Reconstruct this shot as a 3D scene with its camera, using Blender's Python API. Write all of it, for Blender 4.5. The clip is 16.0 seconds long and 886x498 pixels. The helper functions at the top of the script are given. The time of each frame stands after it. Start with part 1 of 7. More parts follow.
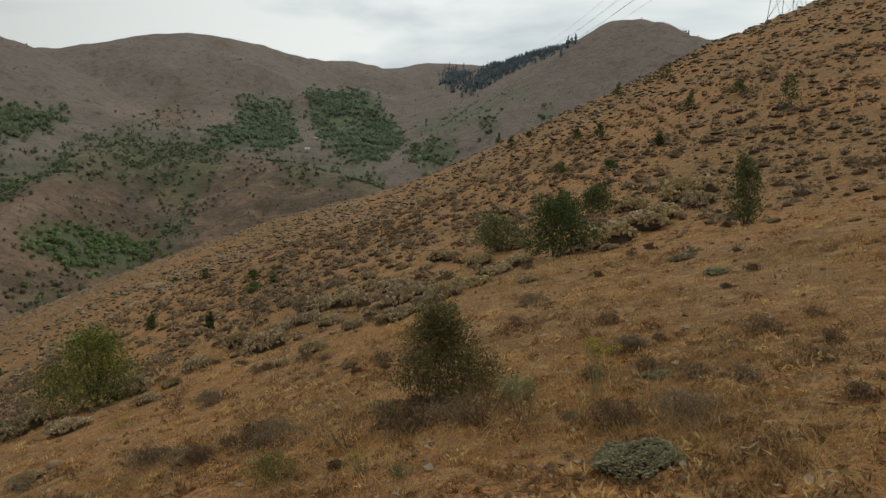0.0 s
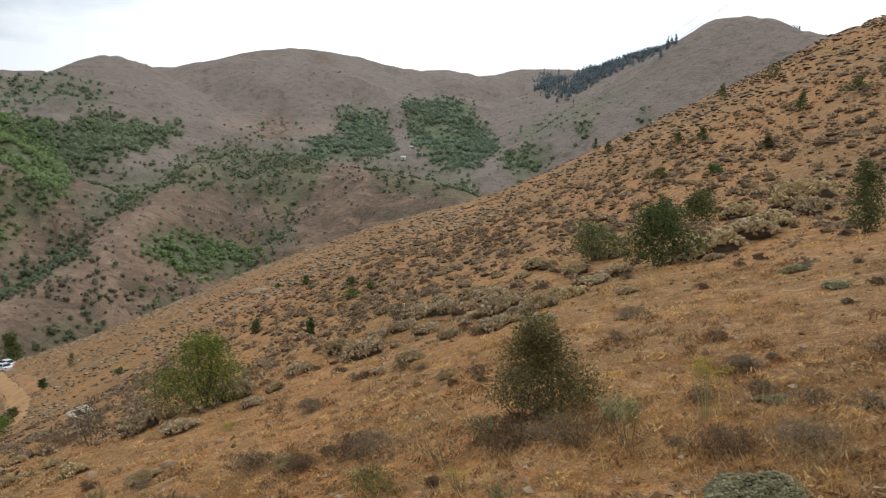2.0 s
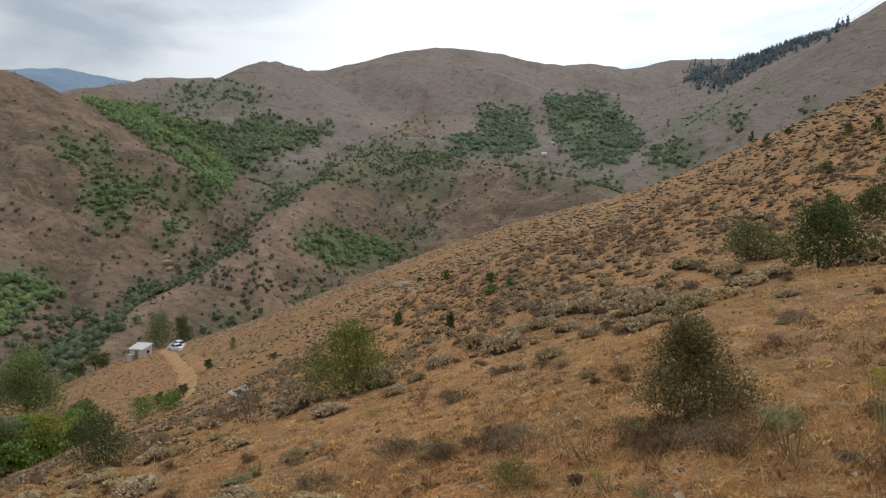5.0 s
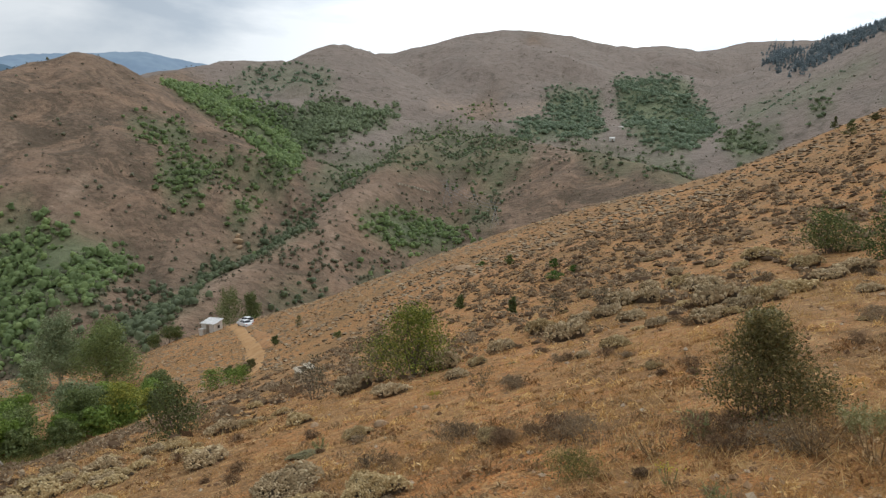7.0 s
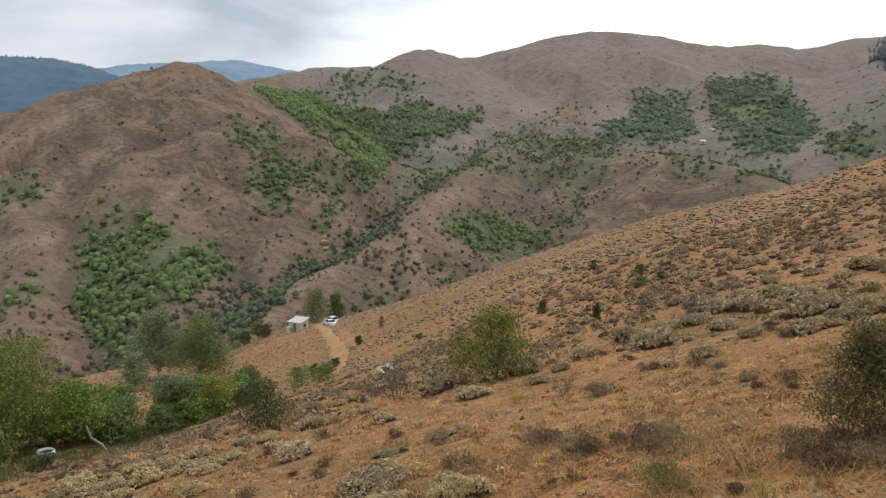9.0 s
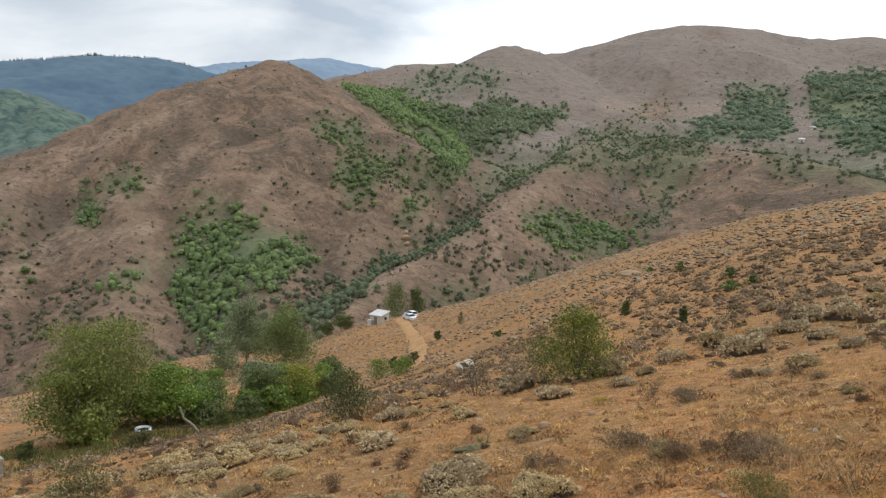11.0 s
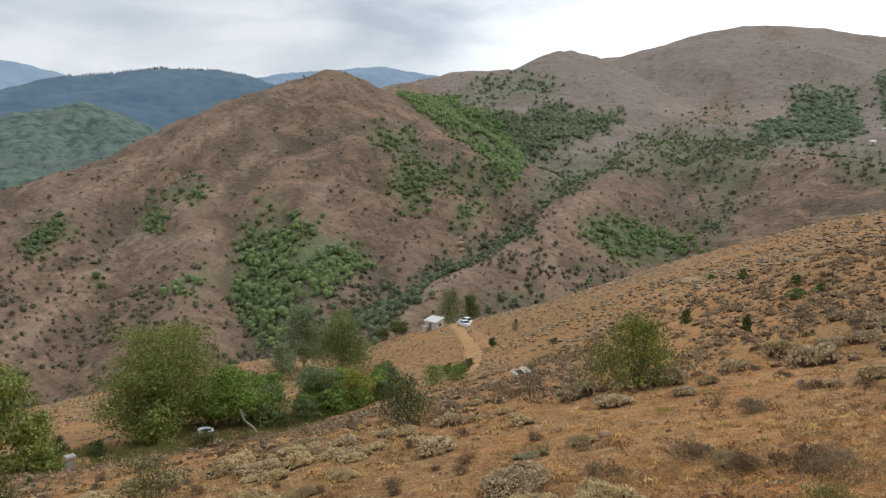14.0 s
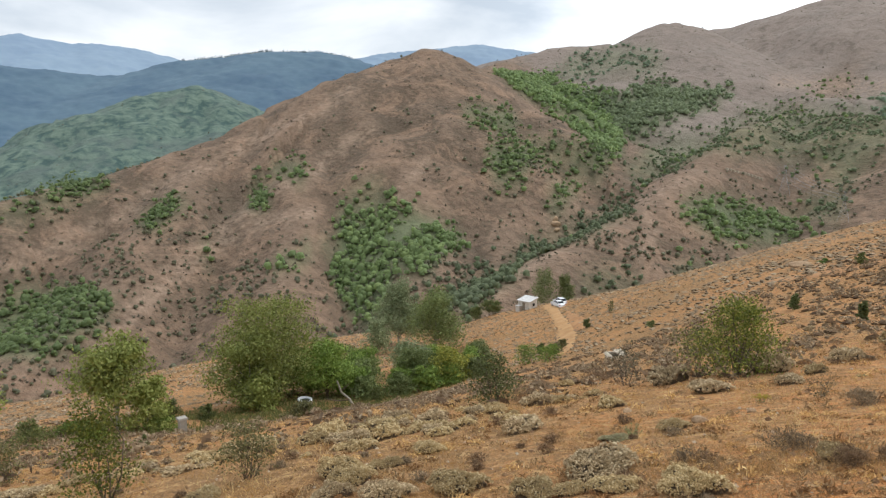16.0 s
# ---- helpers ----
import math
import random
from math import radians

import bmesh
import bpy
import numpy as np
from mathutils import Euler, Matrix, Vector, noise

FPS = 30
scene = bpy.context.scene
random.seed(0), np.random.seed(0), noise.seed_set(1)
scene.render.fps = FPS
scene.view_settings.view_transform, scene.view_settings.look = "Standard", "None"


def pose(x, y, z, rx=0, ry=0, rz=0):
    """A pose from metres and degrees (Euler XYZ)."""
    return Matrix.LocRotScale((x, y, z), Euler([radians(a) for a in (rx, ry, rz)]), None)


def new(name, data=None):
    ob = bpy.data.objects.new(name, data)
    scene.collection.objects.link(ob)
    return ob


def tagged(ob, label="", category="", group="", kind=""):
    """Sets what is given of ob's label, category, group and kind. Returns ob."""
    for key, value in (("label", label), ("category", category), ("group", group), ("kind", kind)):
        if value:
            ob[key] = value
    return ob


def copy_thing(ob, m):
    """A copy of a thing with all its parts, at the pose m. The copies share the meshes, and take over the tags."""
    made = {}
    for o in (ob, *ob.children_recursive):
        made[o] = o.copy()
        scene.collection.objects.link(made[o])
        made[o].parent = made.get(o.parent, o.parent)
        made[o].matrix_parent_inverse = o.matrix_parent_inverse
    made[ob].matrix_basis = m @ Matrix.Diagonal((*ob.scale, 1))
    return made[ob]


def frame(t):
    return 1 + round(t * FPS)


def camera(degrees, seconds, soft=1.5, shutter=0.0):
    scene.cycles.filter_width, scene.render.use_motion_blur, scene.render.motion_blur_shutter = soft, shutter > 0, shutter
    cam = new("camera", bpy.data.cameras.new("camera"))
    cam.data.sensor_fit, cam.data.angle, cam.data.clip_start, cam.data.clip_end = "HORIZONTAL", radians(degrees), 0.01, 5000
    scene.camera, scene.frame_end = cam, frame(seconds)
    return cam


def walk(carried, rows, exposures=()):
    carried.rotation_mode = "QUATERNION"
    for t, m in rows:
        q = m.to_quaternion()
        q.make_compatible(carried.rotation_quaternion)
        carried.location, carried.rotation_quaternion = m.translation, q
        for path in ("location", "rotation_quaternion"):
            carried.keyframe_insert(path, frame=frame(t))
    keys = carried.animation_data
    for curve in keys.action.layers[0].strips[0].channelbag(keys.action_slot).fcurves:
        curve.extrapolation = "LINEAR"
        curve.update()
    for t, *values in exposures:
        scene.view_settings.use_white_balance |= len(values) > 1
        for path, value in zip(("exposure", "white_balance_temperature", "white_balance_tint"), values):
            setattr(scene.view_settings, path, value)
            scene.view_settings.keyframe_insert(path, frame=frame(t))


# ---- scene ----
cam = camera(64.67, 16.0, 1.3, 0.25)
PATH = [
    (0.0, pose(0.000, 0.000, 1.600, 83.927, -0.335, 0.036)),
    (0.5, pose(0.020, 0.077, 1.635, 81.542, -0.427, 0.962)),
    (1.0, pose(0.001, 0.064, 1.657, 84.001, -0.907, 2.495)),
    (1.5, pose(-0.024, 0.062, 1.658, 84.247, -0.452, 4.733)),
    (2.0, pose(-0.035, 0.067, 1.659, 84.490, 0.354, 7.709)),
    (2.5, pose(-0.042, 0.067, 1.658, 84.679, 0.704, 10.274)),
    (3.0, pose(-0.059, 0.062, 1.651, 84.580, 0.602, 12.208)),
    (3.5, pose(-0.077, 0.059, 1.655, 84.718, 0.839, 14.062)),
    (4.0, pose(-0.084, 0.058, 1.647, 84.707, 0.892, 16.287)),
    (6.5, pose(-0.090, 0.110, 1.612, 83.279, -0.137, 22.417)),
    (7.0, pose(-0.127, 0.119, 1.622, 83.009, -0.154, 24.360)),
    (7.5, pose(-0.135, 0.106, 1.628, 83.624, -0.139, 26.305)),
    (8.0, pose(-0.143, 0.097, 1.621, 83.660, -0.171, 28.098)),
    (8.5, pose(-0.151, 0.083, 1.621, 83.571, -0.089, 29.687)),
    (9.0, pose(-0.160, 0.074, 1.622, 83.278, -0.155, 31.087)),
    (9.5, pose(-0.179, 0.067, 1.619, 82.962, -0.095, 32.883)),
    (10.0, pose(-0.194, 0.057, 1.618, 82.817, -0.357, 34.841)),
    (12.5, pose(-0.229, -0.045, 1.633, 83.126, -0.199, 40.427)),
    (13.0, pose(-0.227, -0.056, 1.635, 83.017, 0.067, 41.088)),
    (13.5, pose(-0.221, -0.073, 1.639, 83.343, -0.061, 41.401)),
    (14.0, pose(-0.222, -0.085, 1.637, 83.461, -0.200, 42.185)),
    (14.5, pose(-0.252, -0.042, 1.628, 82.673, 0.502, 44.870)),
    (15.0, pose(-0.207, -0.028, 1.610, 82.372, 0.036, 46.516)),
    (15.5, pose(-0.201, 0.018, 1.590, 82.038, -0.298, 48.017)),
    (16.0, pose(-0.202, 0.036, 1.579, 81.746, 0.091, 49.940)),
]
EXPOSURES = [(0, -0.7, 6450, 3), (0.25, -0.24, 6500, 1), (0.5, 0.15, 6500, -2), (1, 0.5, 6200, 6), (1.5, 0.24, 6100, 8), (2, 0.06, 6100, 8), (2.5, -0.05, 6100, 8), (3.5, -0.12, 6050, 8), (6.5, -0.1, 6100, 8), (7, 0.06, 6100, 7), (8, 0.08, 6100, 8), (10, 0.2, 6150, 8), (12.5, 0.33, 6150, 8), (13.2, 0.28, 6150, 8), (14, 0.15, 6150, 8), (14.5, 0.17, 6150, 8), (15.2, 0.38, 6150, 8), (16, 0.48, 6150, 8)]
walk(cam, PATH, EXPOSURES)

# ---------------------------------------------------------------- sky and sun
world = bpy.data.worlds.new("world")
scene.world = world
world.use_nodes = True
wt = world.node_tree
wt.nodes.clear()


def wnode(kind, **settings):
    n = wt.nodes.new(kind)
    for key, value in settings.items():
        setattr(n, key, value)
    return n


SUN_ELEVATION, SUN_ROTATION = radians(62), radians(25)
sky = wnode("ShaderNodeTexSky", sky_type="NISHITA", sun_disc=False, sun_elevation=SUN_ELEVATION, sun_rotation=SUN_ROTATION,
            air_density=1.0, dust_density=3.0)
bg_sky = wnode("ShaderNodeBackground")
bg_sky.inputs["Strength"].default_value = 0.12
wt.links.new(sky.outputs[0], bg_sky.inputs["Color"])
# a broken overcast: flat grey-white cloud with softer darker bellies
coord = wnode("ShaderNodeTexCoord")
squash = wnode("ShaderNodeMapping")
squash.inputs["Scale"].default_value = (1.0, 1.0, 4.2)
squash.inputs["Location"].default_value = (0.35, 0.1, 0.0)
wt.links.new(coord.outputs["Generated"], squash.inputs["Vector"])
cloud = wnode("ShaderNodeTexNoise")
cloud.inputs["Scale"].default_value, cloud.inputs["Detail"].default_value = 2.3, 7.0
cloud.inputs["Roughness"].default_value, cloud.inputs["Distortion"].default_value = 0.52, 0.3
wt.links.new(squash.outputs[0], cloud.inputs["Vector"])
tone = wnode("ShaderNodeValToRGB")
tone.color_ramp.elements[0].position, tone.color_ramp.elements[0].color = 0.36, (0.60, 0.645, 0.70, 1)
tone.color_ramp.elements[1].position, tone.color_ramp.elements[1].color = 0.56, (1.0, 0.995, 0.99, 1)
wt.links.new(cloud.outputs["Fac"], tone.inputs["Fac"])
bg_cloud = wnode("ShaderNodeBackground")
bg_cloud.inputs["Strength"].default_value = 1.08
# an overcast sky is brightest overhead
rise = wnode("ShaderNodeSeparateXYZ")
wt.links.new(coord.outputs["Generated"], rise.inputs[0])
thick = wnode("ShaderNodeMapRange", interpolation_type="SMOOTHSTEP")
for key, value in (("From Min", 0.28), ("From Max", 0.9), ("To Min", 1.06), ("To Max", 1.55)):
    thick.inputs[key].default_value = value
wt.links.new(rise.outputs["Z"], thick.inputs["Value"])
dim = wnode("ShaderNodeMix", data_type="RGBA", blend_type="MULTIPLY")
dim.inputs["Factor"].default_value = 1.0
wt.links.new(tone.outputs[0], dim.inputs["A"])
wt.links.new(thick.outputs[0], dim.inputs["B"])
# brighter towards the sun behind the cloud, greyer away from it
toward = wnode("ShaderNodeVectorMath", operation="DOT_PRODUCT")
toward.inputs[1].default_value = (0.24, 0.97, 0.0)
wt.links.new(coord.outputs["Generated"], toward.inputs[0])
shine = wnode("ShaderNodeMapRange", interpolation_type="SMOOTHSTEP")
for key, value in (("From Min", 0.42), ("From Max", 1.0), ("To Min", 0.69), ("To Max", 1.34)):
    shine.inputs[key].default_value = value
wt.links.new(toward.outputs["Value"], shine.inputs["Value"])
lit = wnode("ShaderNodeMix", data_type="RGBA", blend_type="MULTIPLY")
lit.inputs["Factor"].default_value = 1.0
wt.links.new(dim.outputs["Result"], lit.inputs["A"])
wt.links.new(shine.outputs[0], lit.inputs["B"])
wt.links.new(lit.outputs["Result"], bg_cloud.inputs["Color"])
cover = wnode("ShaderNodeMixShader")
cover.inputs["Fac"].default_value = 0.9
wt.links.new(bg_sky.outputs[0], cover.inputs[1])
wt.links.new(bg_cloud.outputs[0], cover.inputs[2])
sky_out = wnode("ShaderNodeOutputWorld")
wt.links.new(cover.outputs[0], sky_out.inputs["Surface"])

sun = new("sun", bpy.data.lights.new("sun", "SUN"))
sun.data.energy, sun.data.angle, sun.data.color = 0.85, radians(24), (1.0, 0.95, 0.87)
sun.matrix_world = pose(0, 0, 60, 90 - math.degrees(SUN_ELEVATION), 0, 180 - math.degrees(SUN_ROTATION))

# ---------------------------------------------------------------- materials
def material(name, roughness=0.85):
    m = bpy.data.materials.new(name)
    m.use_nodes = True
    b = m.node_tree.nodes["Principled BSDF"]
    b.inputs["Roughness"].default_value = roughness
    b.inputs["Specular IOR Level"].default_value = 0.25
    return m, m.node_tree, b


def node(tree, kind, **settings):
    n = tree.nodes.new(kind)
    for key, value in settings.items():
        setattr(n, key, value)
    return n


def noise_tex(tree, scale, detail=4.0, rough=0.55, vector=None, distort=0.0):
    n = node(tree, "ShaderNodeTexNoise")
    n.inputs["Scale"].default_value, n.inputs["Detail"].default_value = scale, detail
    n.inputs["Roughness"].default_value, n.inputs["Distortion"].default_value = rough, distort
    if vector is not None:
        tree.links.new(vector, n.inputs["Vector"])
    return n.outputs["Fac"]


def ramp(tree, fac, *stops):
    n = node(tree, "ShaderNodeValToRGB")
    e = n.color_ramp.elements
    while len(e) < len(stops):
        e.new(0.5)
    for k, (p, c) in enumerate(stops):
        e[k].position = p
        e[k].color = (c, c, c, 1) if isinstance(c, (int, float)) else (*c, 1)
    tree.links.new(fac, n.inputs["Fac"])
    return n.outputs["Color"]


def mix(tree, fac, a, b, kind="MIX"):
    n = node(tree, "ShaderNodeMix", data_type="RGBA", blend_type=kind)
    for socket, value in ((n.inputs["Factor"], fac), (n.inputs["A"], a), (n.inputs["B"], b)):
        if isinstance(value, bpy.types.NodeSocket):
            tree.links.new(value, socket)
        elif isinstance(value, (int, float)):
            socket.default_value = value
        else:
            socket.default_value = (*value, 1)
    return n.outputs["Result"]


def math_node(tree, op, a, b=0.0):
    n = node(tree, "ShaderNodeMath", operation=op)
    for socket, value in zip(n.inputs, (a, b)):
        if isinstance(value, (int, float)):
            socket.default_value = value
        else:
            tree.links.new(value, socket)
    return n.outputs[0]


def bump(tree, bsdf, height, strength, distance):
    n = node(tree, "ShaderNodeBump")
    n.inputs["Strength"].default_value, n.inputs["Distance"].default_value = strength, distance
    tree.links.new(height, n.inputs["Height"])
    tree.links.new(n.outputs[0], bsdf.inputs["Normal"])


def place_of(tree):
    return node(tree, "ShaderNodeTexCoord").outputs["Object"]


def attribute(tree, name):
    return node(tree, "ShaderNodeAttribute", attribute_name=name).outputs["Fac"]


def ground_material():
    m, t, b = material("dry_hill_ground", 0.95)
    p = place_of(t)
    big = noise_tex(t, 0.09, 5, 0.6, p)
    mid = noise_tex(t, 0.55, 6, 0.62, p, 0.4)
    fine = noise_tex(t, 9.0, 6, 0.65, p)
    grit = noise_tex(t, 55.0, 4, 0.7, p)
    soil = mix(t, fine, (0.378, 0.140, 0.037), (0.574, 0.231, 0.063))
    soil = mix(t, ramp(t, grit, (0.54, 0), (0.64, 1)), soil, (0.574, 0.370, 0.177))
    speck = noise_tex(t, 30.0, 4, 0.7, p, 0.5)
    straw = mix(t, fine, (0.245, 0.112, 0.037), (0.440, 0.221, 0.077))
    litter = mix(t, fine, (0.134, 0.071, 0.030), (0.292, 0.163, 0.067))
    cover = ramp(t, mid, (0.44, 0), (0.60, 1))
    home = mix(t, cover, soil, straw)
    home = mix(t, ramp(t, big, (0.43, 0), (0.56, 1)), home, mix(t, ramp(t, mid, (0.35, 0), (0.60, 1)), straw, litter))
    home = mix(t, ramp(t, noise_tex(t, 2.2, 5, 0.6, p), (0.60, 0), (0.74, 0.7)), home, litter)
    patchy = noise_tex(t, 5.5, 6, 0.7, p, 0.6)
    home = mix(t, ramp(t, patchy, (0.44, 0), (0.58, 0.85)), home, litter)
    home = mix(t, ramp(t, noise_tex(t, 1.3, 6, 0.68, p, 0.5), (0.50, 0), (0.62, 0.6)), home, mix(t, fine, (0.154, 0.088, 0.036), (0.348, 0.208, 0.085)))
    home = mix(t, ramp(t, noise_tex(t, 14.0, 4, 0.7, p), (0.56, 0), (0.68, 0.6)), home, (0.410, 0.264, 0.108))
    home = mix(t, ramp(t, speck, (0.38, 0.9), (0.49, 0)), home, (0.134, 0.068, 0.027))
    home = mix(t, ramp(t, speck, (0.56, 0), (0.65, 0.85)), home, (0.574, 0.352, 0.145))
    thatch = noise_tex(t, 3.2, 7, 0.72, p, 0.8)
    home = mix(t, ramp(t, thatch, (0.53, 0), (0.63, 0.8)), home, mix(t, fine, (0.348, 0.211, 0.090), (0.579, 0.381, 0.175)))
    home = mix(t, ramp(t, thatch, (0.36, 0.7), (0.45, 0)), home, (0.115, 0.066, 0.029))
    # the hills across the valley
    h_big = noise_tex(t, 0.012, 6, 0.62, p, 0.6)
    h_mid = noise_tex(t, 0.06, 6, 0.65, p, 0.3)
    h_fine = ramp(t, noise_tex(t, 0.30, 5, 0.62, p), (0.18, 0), (0.82, 1))
    stone = mix(t, h_fine, (0.091, 0.062, 0.040), (0.197, 0.134, 0.091))
    pale = mix(t, h_fine, (0.161, 0.108, 0.071), (0.281, 0.191, 0.131))
    dull = mix(t, h_fine, (0.071, 0.053, 0.035), (0.134, 0.097, 0.066))
    hill = mix(t, ramp(t, h_mid, (0.48, 0), (0.66, 1)), stone, pale)
    hill = mix(t, ramp(t, h_big, (0.46, 0), (0.62, 0.85)), hill, dull)
    hill = mix(t, ramp(t, noise_tex(t, 0.22, 4, 0.6, p), (0.54, 0), (0.64, 0.5)), hill, (0.085, 0.069, 0.041))
    scree = noise_tex(t, 0.032, 8, 0.74, p, 0.8)
    hill = mix(t, ramp(t, scree, (0.50, 0), (0.60, 0.9)), hill, mix(t, h_fine, (0.203, 0.128, 0.082), (0.323, 0.214, 0.143)))
    hill = mix(t, ramp(t, noise_tex(t, 0.75, 3, 0.6, p), (0.58, 0), (0.66, 0.7)), hill, (0.081, 0.065, 0.040))
    # bare stone where the ribs stand out, a duller tone in the gullies
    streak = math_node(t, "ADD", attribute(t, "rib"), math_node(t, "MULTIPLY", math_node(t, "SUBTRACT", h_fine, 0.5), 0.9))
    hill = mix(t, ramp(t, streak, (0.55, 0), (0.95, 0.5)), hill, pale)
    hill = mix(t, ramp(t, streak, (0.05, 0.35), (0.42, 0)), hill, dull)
    # haze put into these two colours: main range paled grey, meadow turned bluish
    main = mix(t, h_mid, (0.164, 0.128, 0.104), (0.287, 0.231, 0.191))
    main = mix(t, ramp(t, noise_tex(t, 0.10, 5, 0.7, p, 0.4), (0.52, 0), (0.62, 0.6)), main, (0.111, 0.091, 0.069))
    main = mix(t, ramp(t, h_big, (0.50, 0), (0.68, 0.35)), main, (0.150, 0.129, 0.108))
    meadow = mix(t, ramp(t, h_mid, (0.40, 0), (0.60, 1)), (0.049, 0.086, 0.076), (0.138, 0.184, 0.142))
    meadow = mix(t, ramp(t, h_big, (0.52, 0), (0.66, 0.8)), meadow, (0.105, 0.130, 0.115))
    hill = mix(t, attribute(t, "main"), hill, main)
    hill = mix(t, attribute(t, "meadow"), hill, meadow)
    # bare rock on the ribs, low green growth under the woods
    crag = math_node(t, "MULTIPLY", attribute(t, "outcrop"), ramp(t, noise_tex(t, 0.16, 6, 0.7, p, 0.5), (0.40, 0), (0.58, 1)))
    hill = mix(t, math_node(t, "MULTIPLY", crag, 0.6), hill, mix(t, h_fine, (0.255, 0.176, 0.120), (0.450, 0.330, 0.240)))
    green = mix(t, ramp(t, h_mid, (0.38, 0), (0.62, 1)), (0.088, 0.112, 0.056), (0.150, 0.180, 0.090))
    hill = mix(t, math_node(t, "MULTIPLY", attribute(t, "undergrowth"), 0.85), hill, green)
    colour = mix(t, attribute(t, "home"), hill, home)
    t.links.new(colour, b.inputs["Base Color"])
    rough = math_node(t, "ADD", math_node(t, "MULTIPLY", fine, 0.6), math_node(t, "MULTIPLY", grit, 0.25))
    far = math_node(t, "SUBTRACT", 1.0, attribute(t, "home"))
    swell = math_node(t, "ADD", math_node(t, "MULTIPLY", h_fine, 0.9), math_node(t, "MULTIPLY", h_mid, 4.0))
    tussock = math_node(t, "MULTIPLY", noise_tex(t, 2.6, 5, 0.6, p), 0.10)
    near_relief = math_node(t, "ADD", math_node(t, "MULTIPLY", rough, 0.05), tussock)
    relief = math_node(t, "ADD", math_node(t, "MULTIPLY", swell, far), near_relief)
    bump(t, b, relief, 0.9, 1.0)
    return m


GROUND = ground_material()


def leaf_material(name, dark, light, accent=None, share=0.1, roughness=0.6, glow=0.35):
    """Leaves that differ one by one between two greens, a few in an accent colour."""
    m, t, b = material(name, roughness)
    geo = node(t, "ShaderNodeNewGeometry")
    whole = node(t, "ShaderNodeObjectInfo").outputs["Random"]
    leaf = geo.outputs["Random Per Island"]
    stops = [(0.0, dark), (0.55, tuple((a + c) / 2 for a, c in zip(dark, light))), (1.0 if accent is None else 1.0 - share, light)]
    if accent is not None:
        stops.append((1.0, accent))
    colour = ramp(t, leaf, *stops)
    tint = ramp(t, whole, (0.0, 0.78), (1.0, 1.18))
    colour = mix(t, 1.0, colour, tint, "MULTIPLY")
    blotch = noise_tex(t, 3.0, 3, 0.6, place_of(t))
    colour = mix(t, math_node(t, "MULTIPLY", blotch, 0.5), colour, mix(t, 1.0, colour, (0.6, 0.62, 0.6), "MULTIPLY"))
    t.links.new(colour, b.inputs["Base Color"])
    if glow:
        thin = node(t, "ShaderNodeBsdfTranslucent")
        t.links.new(colour, thin.inputs["Color"])
        both = node(t, "ShaderNodeMixShader")
        both.inputs["Fac"].default_value = glow
        t.links.new(b.outputs[0], both.inputs[1])
        t.links.new(thin.outputs[0], both.inputs[2])
        t.links.new(both.outputs[0], t.nodes["Material Output"].inputs["Surface"])
    return m


def plain_material(name, dark, light, scale=6.0, roughness=0.85, grain=0.4, depth=0.01, metal=0.0):
    m, t, b = material(name, roughness)
    p = place_of(t)
    n = noise_tex(t, scale, 6, 0.6, p, 0.3)
    fine = noise_tex(t, scale * 8, 4, 0.65, p)
    both = math_node(t, "ADD", math_node(t, "MULTIPLY", n, 0.7), math_node(t, "MULTIPLY", fine, 0.3))
    t.links.new(ramp(t, both, (0.35, dark), (0.68, light)), b.inputs["Base Color"])
    b.inputs["Metallic"].default_value = metal
    bump(t, b, both, grain, depth)
    return m


OAK = leaf_material("oak_leaves", (0.083, 0.102, 0.034), (0.206, 0.234, 0.081), (0.263, 0.220, 0.069), 0.06)
OAK_FRESH = leaf_material("fresh_oak_leaves", (0.063, 0.092, 0.027), (0.172, 0.224, 0.067), (0.276, 0.291, 0.084), 0.08)
OLIVE_SCRUB = leaf_material("olive_scrub_leaves", (0.095, 0.092, 0.036), (0.230, 0.215, 0.088), (0.34, 0.24, 0.10), 0.10)
DARK_SCRUB = leaf_material("dark_scrub_leaves", (0.095, 0.081, 0.031), (0.240, 0.205, 0.077), (0.365, 0.247, 0.096), 0.10)
PEAR = leaf_material("wild_pear_leaves", (0.085, 0.107, 0.020), (0.233, 0.255, 0.045), (0.380, 0.361, 0.072), 0.15)
GREY_SCRUB = leaf_material("grey_scrub_leaves", (0.090, 0.079, 0.048), (0.226, 0.194, 0.117))
WILLOW = leaf_material("willow_leaves", (0.202, 0.233, 0.057), (0.338, 0.372, 0.097), (0.395, 0.400, 0.129), 0.15)
POPLAR = leaf_material("poplar_leaves", (0.183, 0.220, 0.110), (0.329, 0.378, 0.201), (0.403, 0.427, 0.244), 0.15)
WALNUT = leaf_material("walnut_leaves", (0.129, 0.196, 0.040), (0.291, 0.386, 0.081))
AUTUMN = leaf_material("yellowing_leaves", (0.21, 0.24, 0.050), (0.44, 0.44, 0.085), (0.54, 0.48, 0.09), 0.2)
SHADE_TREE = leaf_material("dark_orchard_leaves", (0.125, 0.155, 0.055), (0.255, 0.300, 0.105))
# haze is mixed into the far greens: paler and bluer than the leaves
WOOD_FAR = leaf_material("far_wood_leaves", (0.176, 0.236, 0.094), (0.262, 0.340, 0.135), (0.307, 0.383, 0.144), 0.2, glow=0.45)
WOOD_HIGH = leaf_material("hazed_high_wood_leaves", (0.222, 0.285, 0.185), (0.305, 0.374, 0.235), glow=0.45)
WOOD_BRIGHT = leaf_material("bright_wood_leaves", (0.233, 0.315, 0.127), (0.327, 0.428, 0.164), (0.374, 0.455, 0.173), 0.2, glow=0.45)
